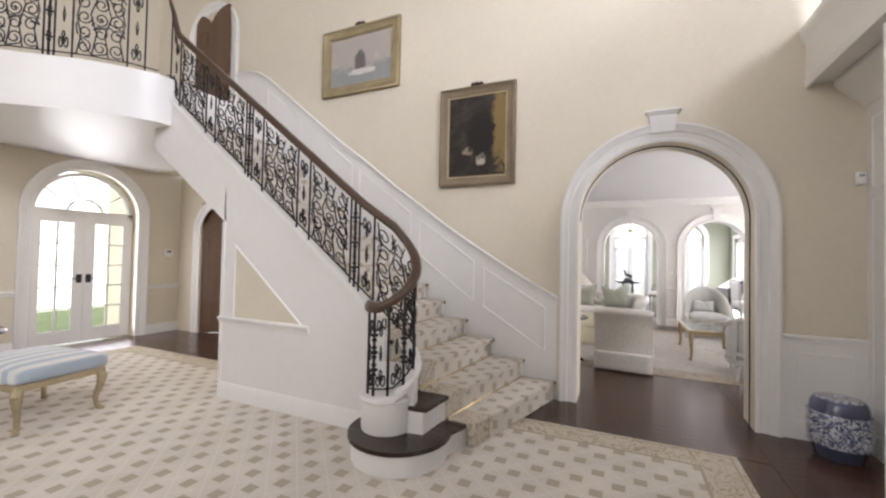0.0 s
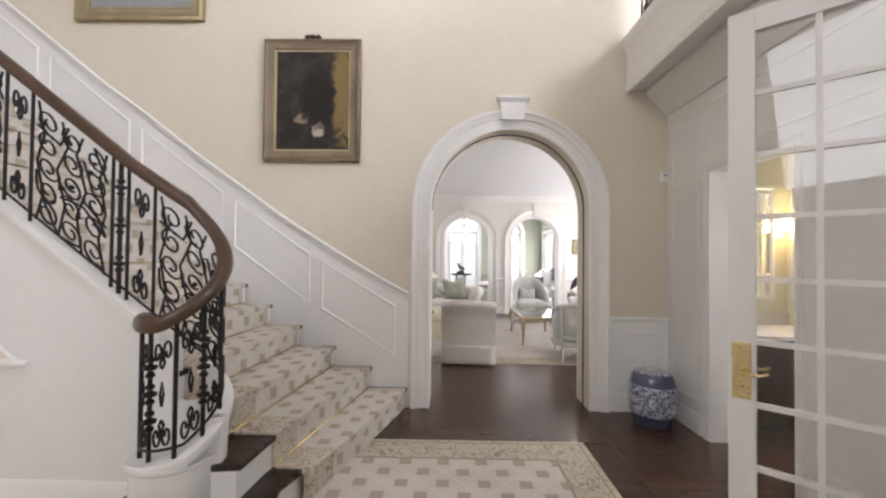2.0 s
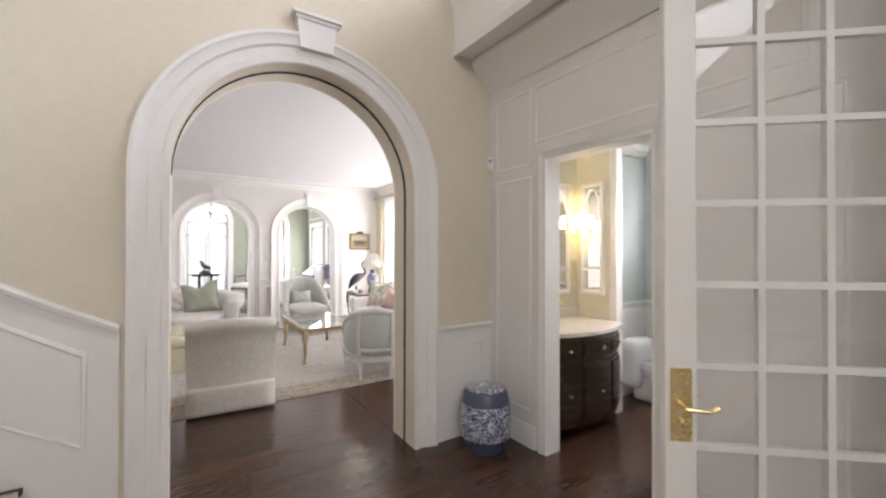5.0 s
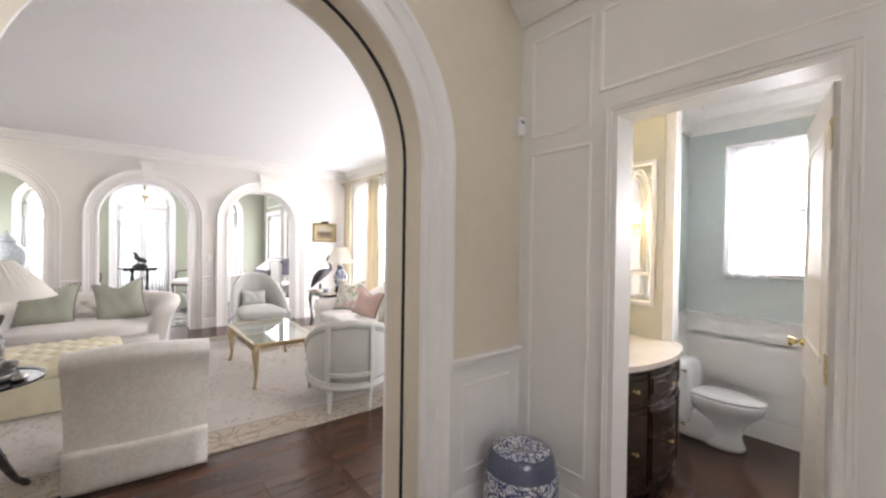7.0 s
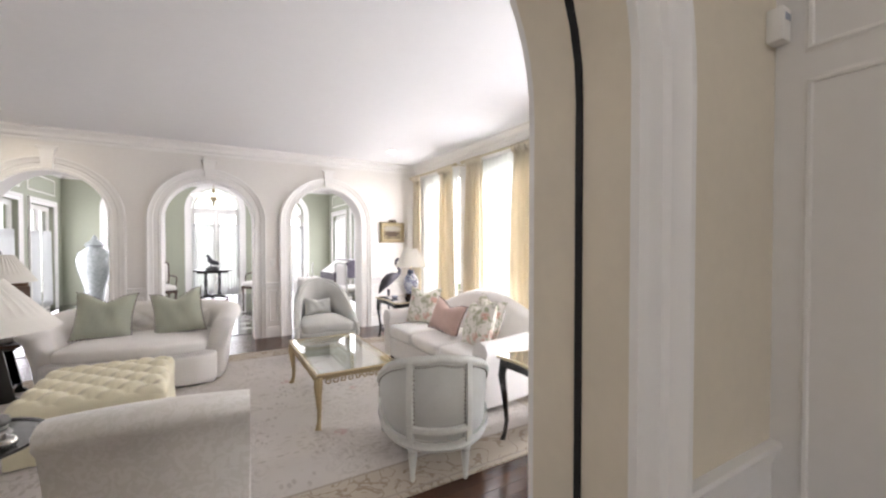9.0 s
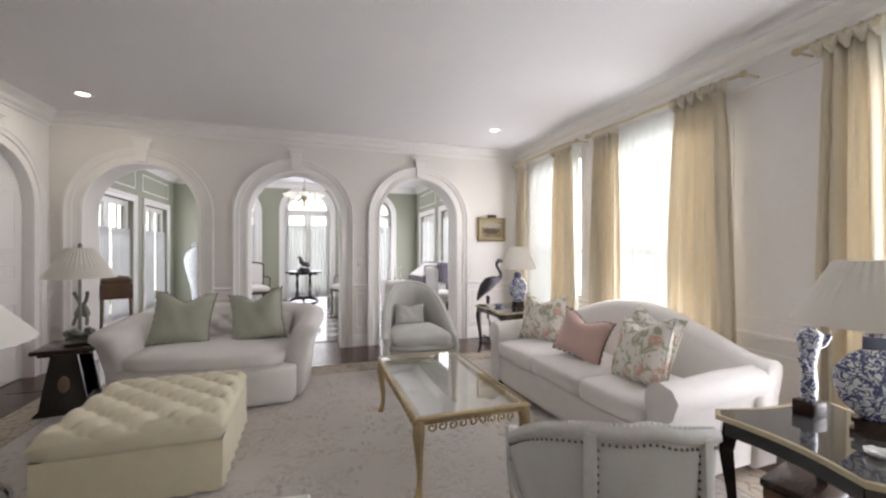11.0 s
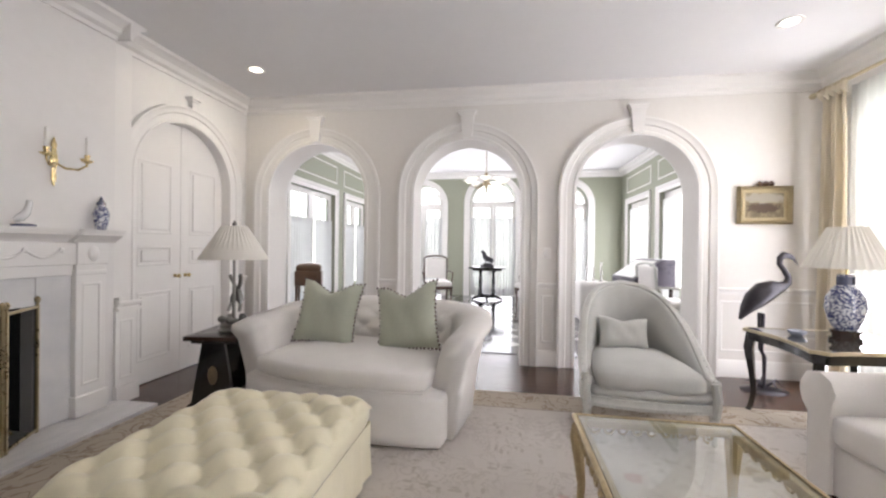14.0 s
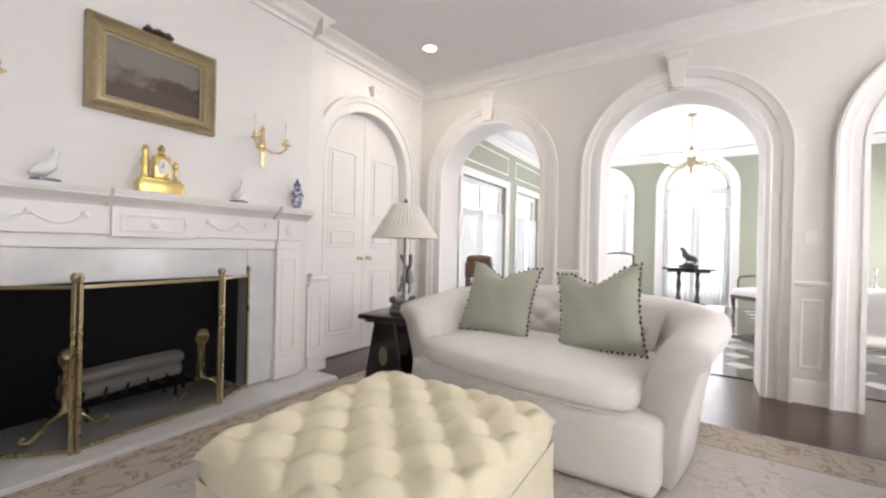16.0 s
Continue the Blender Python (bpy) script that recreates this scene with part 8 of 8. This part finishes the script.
def french_chair(m, frame_mat=handrail_wood, label="open armchair with a dark frame and white upholstery"):
    ob = thing("french_armchair", label, "armchair", m, group="sunroom armchairs")
    bm = bmesh.new()
    soft_block(bm, -0.29, 0.29, -0.28, 0.26, 0.36, 0.48, 0.05, 0.03)
    part("seat", bm, linen, ob, "white upholstered seat", 180)
    bm = bmesh.new()
    rbox(bm, -0.30, 0.30, -0.29, 0.27, 0.31, 0.37, 0.015)
    part("seat_rail", bm, frame_mat, ob)
    bm = bmesh.new()
    soft_block(bm, -0.235, 0.235, 0.235, 0.30, 0.52, 0.97, 0.03)
    part("backrest", bm, linen, ob, "white upholstered back", 180)
    bm = bmesh.new()
    tube(bm, [(-0.25, 0.27, 0.37), (-0.26, 0.28, 0.7), (-0.26, 0.30, 0.96), (-0.20, 0.30, 0.995), (0, 0.30, 1.02), (0.20, 0.30, 0.995), (0.26, 0.30, 0.96), (0.26, 0.28, 0.7), (0.25, 0.27, 0.37)], 0.02, 8)
    part("back_frame", bm, frame_mat, ob)
    for s in (-1, 1):
        bm = bmesh.new()
        tube(bm, [(s * 0.255, 0.27, 0.68), (s * 0.31, 0.1, 0.68), (s * 0.33, -0.08, 0.66), (s * 0.32, -0.12, 0.60), (s * 0.29, -0.14, 0.38)], 0.016, 7)
        part("armrest", bm, frame_mat, ob)
        cabriole(s * 0.26, -0.25, 0.34, frame_mat, ob, 0.022, 0.03)
        cabriole(s * 0.25, 0.24, 0.34, frame_mat, ob, 0.022, 0.03)
    return ob


french_chair(pose(-0.86, 14.75, 0.008, 0, 0, 18))
french_chair(pose(1.22, 14.75, 0.008, 0, 0, -50))

stand = thing("work_stand", "small brown wooden stand with a domed box", "stand", pose(-2.30, 11.75, 0.008, 0, 0, 20))
bm = bmesh.new()
rbox(bm, -0.19, 0.19, -0.15, 0.15, 0.62, 0.84, 0.01)
soft_block(bm, -0.18, 0.18, -0.14, 0.14, 0.82, 0.93, 0.05, 0.03)
part("body", bm, walnut, stand)
bm = bmesh.new()
rbox(bm, -0.13, 0.13, -0.158, -0.148, 0.66, 0.80, 0.004, 1)
drawer = part("drawer", bm, walnut, stand)
for sx in (-1, 1):
    for sy in (-1, 1):
        bm = bmesh.new()
        tube(bm, [(sx * 0.16, sy * 0.12, 0.63), (sx * 0.165, sy * 0.125, 0.3), (sx * 0.18, sy * 0.14, 0.0)], 0.018, 6, radii=[0.024, 0.016, 0.014])
        part("leg", bm, walnut, stand)
pale_glaze = material("pale_glaze", (0.34, 0.36, 0.35), 0.2, color2=(0.14, 0.16, 0.16), scale=22, grain=0.2, coat=0.4)
urn = thing("floor_urn", "tall pale blue-grey lidded floor urn", "urn", pose(-2.14, 15.60, 0.008))
urn.scale = (1.12, 1.12, 1.12)
bm = bmesh.new()
lathe(bm, [(0.17, 0), (0.18, 0.02), (0.15, 0.12), (0.18, 0.4), (0.27, 0.75), (0.30, 0.95), (0.26, 1.1), (0.14, 1.2), (0.13, 1.24)], 24)
part("body", bm, pale_glaze, urn, "", 60)
bm = bmesh.new()
lathe(bm, [(0.16, 1.235), (0.17, 1.25), (0.12, 1.32), (0.05, 1.36), (0.04, 1.42), (0.004, 1.46)], 20)
part("lid", bm, pale_glaze, urn, "", 60)

desk_wood = material("desk_wood", (0.075, 0.065, 0.085), 0.3, grain=0.3, scale=25, stretch=(1, 1, 6), wear=0.08)
desk = thing("writing_desk", "dark slant-topped desk with white papers", "desk", pose(2.80, 13.05, 0.008, 0, 0, 6))
bm = bmesh.new()
pts = [(-0.30, 0.62), (0.30, 0.62), (0.30, 1.06), (0.12, 1.06), (-0.30, 0.76)]
a, b = [bm.verts.new((x, -0.45, z)) for x, z in pts], [bm.verts.new((x, 0.45, z)) for x, z in pts]
bm.faces.new(a), bm.faces.new(b[::-1])
for i in range(5):
    bm.faces.new((a[i], a[(i + 1) % 5], b[(i + 1) % 5], b[i]))
part("case", bm, desk_wood, desk, "", 20)
for sx in (-1, 1):
    for sy in (-1, 1):
        bm = bmesh.new()
        lathe(bm, [(0.02, 0), (0.026, 0.2), (0.034, 0.62)], 8, pose(sx * 0.26, sy * 0.41, 0))
        part("leg", bm, dark_wood, desk)
bm = bmesh.new()
box(bm, -0.22, 0.22, -0.36, 0.36, 0.0, 0.006, pose(-0.115, 0, 0.905, 0, -35.5, 0))
part("papers", bm, trim_paint, desk, "white sheets on the slope")
wt = thing("low_table", "white draped low table with bottles", "table", pose(2.12, 13.30, 0.008))
bm = bmesh.new()
soft_block(bm, -0.28, 0.28, -0.28, 0.28, 0.003, 0.66, 0.04)
part("cloth", bm, linen, wt, "white cloth", 180)
for i, (x, y, h) in enumerate(((-0.12, 0.0, 0.30), (0.0, 0.06, 0.24), (0.10, -0.05, 0.32))):
    cs = thing("candlestick", "slim silver candlestick on a draped table", "candlestick", pose(2.12 + x, 13.30 + y, 0.67), group="candlesticks")
    bm = bmesh.new()
    lathe(bm, [(0.04, 0), (0.035, 0.012), (0.012, 0.03), (0.016, h * 0.5), (0.009, h * 0.7), (0.018, h), (0.012, h + 0.005)], 10)
    part("stem", bm, silver, cs, "", 60)
oval = french_chair(pose(2.93, 12.42, 0.008, 0, 0, 100), grey_paint, "pale open armchair with white upholstery")

# chandelier
milk = material("milk_glass", (0.85, 0.83, 0.78), 0.3, glow=((1.0, 0.94, 0.80), 0.9), coat=0.3)
chand = thing("chandelier", "white flower-shaded chandelier on a chain", "chandelier", pose(0.24, 13.6, 0))
bm = bmesh.new()
tube(bm, [(0, 0, SZ), (0, 0, 2.62)], 0.008, 6)
lathe(bm, [(0.05, SZ - 0.03), (0.06, SZ - 0.001)], 14)
part("chain", bm, worn_gilt, chand)
bm = bmesh.new()
lathe(bm, [(0.01, 2.64), (0.035, 2.60), (0.02, 2.54), (0.06, 2.46), (0.05, 2.38), (0.02, 2.32), (0.03, 2.27), (0.004, 2.22)], 14)
part("stem", bm, worn_gilt, chand, "", 60)
for k in range(8):
    a = 2 * math.pi * k / 8
    c, s = math.cos(a), math.sin(a)
    bm = bmesh.new()
    tube(bm, [(0.04 * c, 0.04 * s, 2.44), (0.15 * c, 0.15 * s, 2.34), (0.27 * c, 0.27 * s, 2.36), (0.33 * c, 0.33 * s, 2.42)], 0.008, 6)
    arm = part("arm", bm, worn_gilt, chand)
    bm = bmesh.new()
    lathe(bm, [(0.02, 0.0), (0.045, 0.03), (0.075, 0.055), (0.10, 0.06), (0.095, 0.066), (0.07, 0.062), (0.04, 0.04), (0.015, 0.012)], 10, pose(0.33 * c, 0.33 * s, 2.42))
    part("shade", bm, milk, arm, "white flower-shaped shade")

# washroom curtain
wc = thing("window_curtain", "white voile curtain tied back at the washroom window", "curtain", pose(0, 0, 0))
curtain(wc, 3.50, 3.80, 3.68, 1.22, 2.24, 0.02, 5, sheer, "voile", 0.0, seed=90)
curtain(wc, 2.80, 3.80, 3.70, 2.02, 2.24, 0.015, 14, sheer, "valance", 0.0, seed=91)
wwin = thing("window_4", "white framed washroom window", "window", pose(3.84, 3.30, 0, 0, 0, 90), kind="structure")
bm = bmesh.new()
for a, b in ((-0.45, -0.40), (0.40, 0.45)):
    box(bm, a, b, -0.02, 0.02, 1.27, 2.20)
for a, b in ((1.27, 1.32), (1.72, 1.76), (2.15, 2.20)):
    box(bm, -0.40, 0.40, -0.018, 0.018, a, b)
part("window_frame", bm, trim_paint, wwin)

# ---- floorboards ----
board_wood = material("board_wood", (0.108, 0.069, 0.054), 0.27, spec=0.5)
bv, bx_, by_, bz_ = coords(board_wood, (1, 12, 1))
info = board_wood.node_tree.nodes.new("ShaderNodeObjectInfo")
tone = calc(board_wood, "ADD", calc(board_wood, "MULTIPLY", info.outputs["Random"], 0.35), calc(board_wood, "MULTIPLY", noise_of(board_wood, bv, 9, 6, 0.4), 0.6))
set_color(board_wood, blend(board_wood, step_of(board_wood, tone, 0.2, 1.0), (0.052, 0.025, 0.016), (0.105, 0.052, 0.031)))
rr = board_wood.node_tree.nodes.new("ShaderNodeMapRange")
rr.inputs["To Min"].default_value, rr.inputs["To Max"].default_value = 0.17, 0.30
board_wood.node_tree.links.new(noise_of(board_wood, bv, 3, 4), rr.inputs[0])
board_wood.node_tree.links.new(rr.outputs[0], board_wood.node_tree.nodes["Principled BSDF"].inputs["Roughness"])
floor_ob = bpy.data.objects["floor"]
BW = 0.095
board_mesh = {}


def board(length):
    if length not in board_mesh:
        bm = bmesh.new()
        rbox(bm, 0.0008, length - 0.0008, 0.0008, BW - 0.0008, -0.004, 0.004, 0.0012, 1)
        me = bpy.data.meshes.new("floorboard")
        bm.to_mesh(me)
        bm.free()
        me.materials.append(board_wood)
        board_mesh[length] = me
    return board_mesh[length]


rnd = random.Random(7)
for x0, x1, y0, y1 in ((-0.60, 1.00, 3.64, 5.79), (1.00, WX, 0.3, 4.25), (1.05, 3.45, 4.65, 5.79), (-2.3, 3.45, 9.56, 10.36)):
    y, row = y0, 0
    while y + BW <= y1 + 0.02:
        x = x0
        while x < x1 - 0.02:
            want = round(rnd.choice((0.6, 0.8, 1.0, 1.2)), 2)
            length = round(min(want, x1 - x), 2)
            if length < 0.05:
                break
            b = new("floorboard", board(length))
            b.parent = floor_ob
            b.location = (x, y, 0)
            x += length
        y += BW
        row += 1
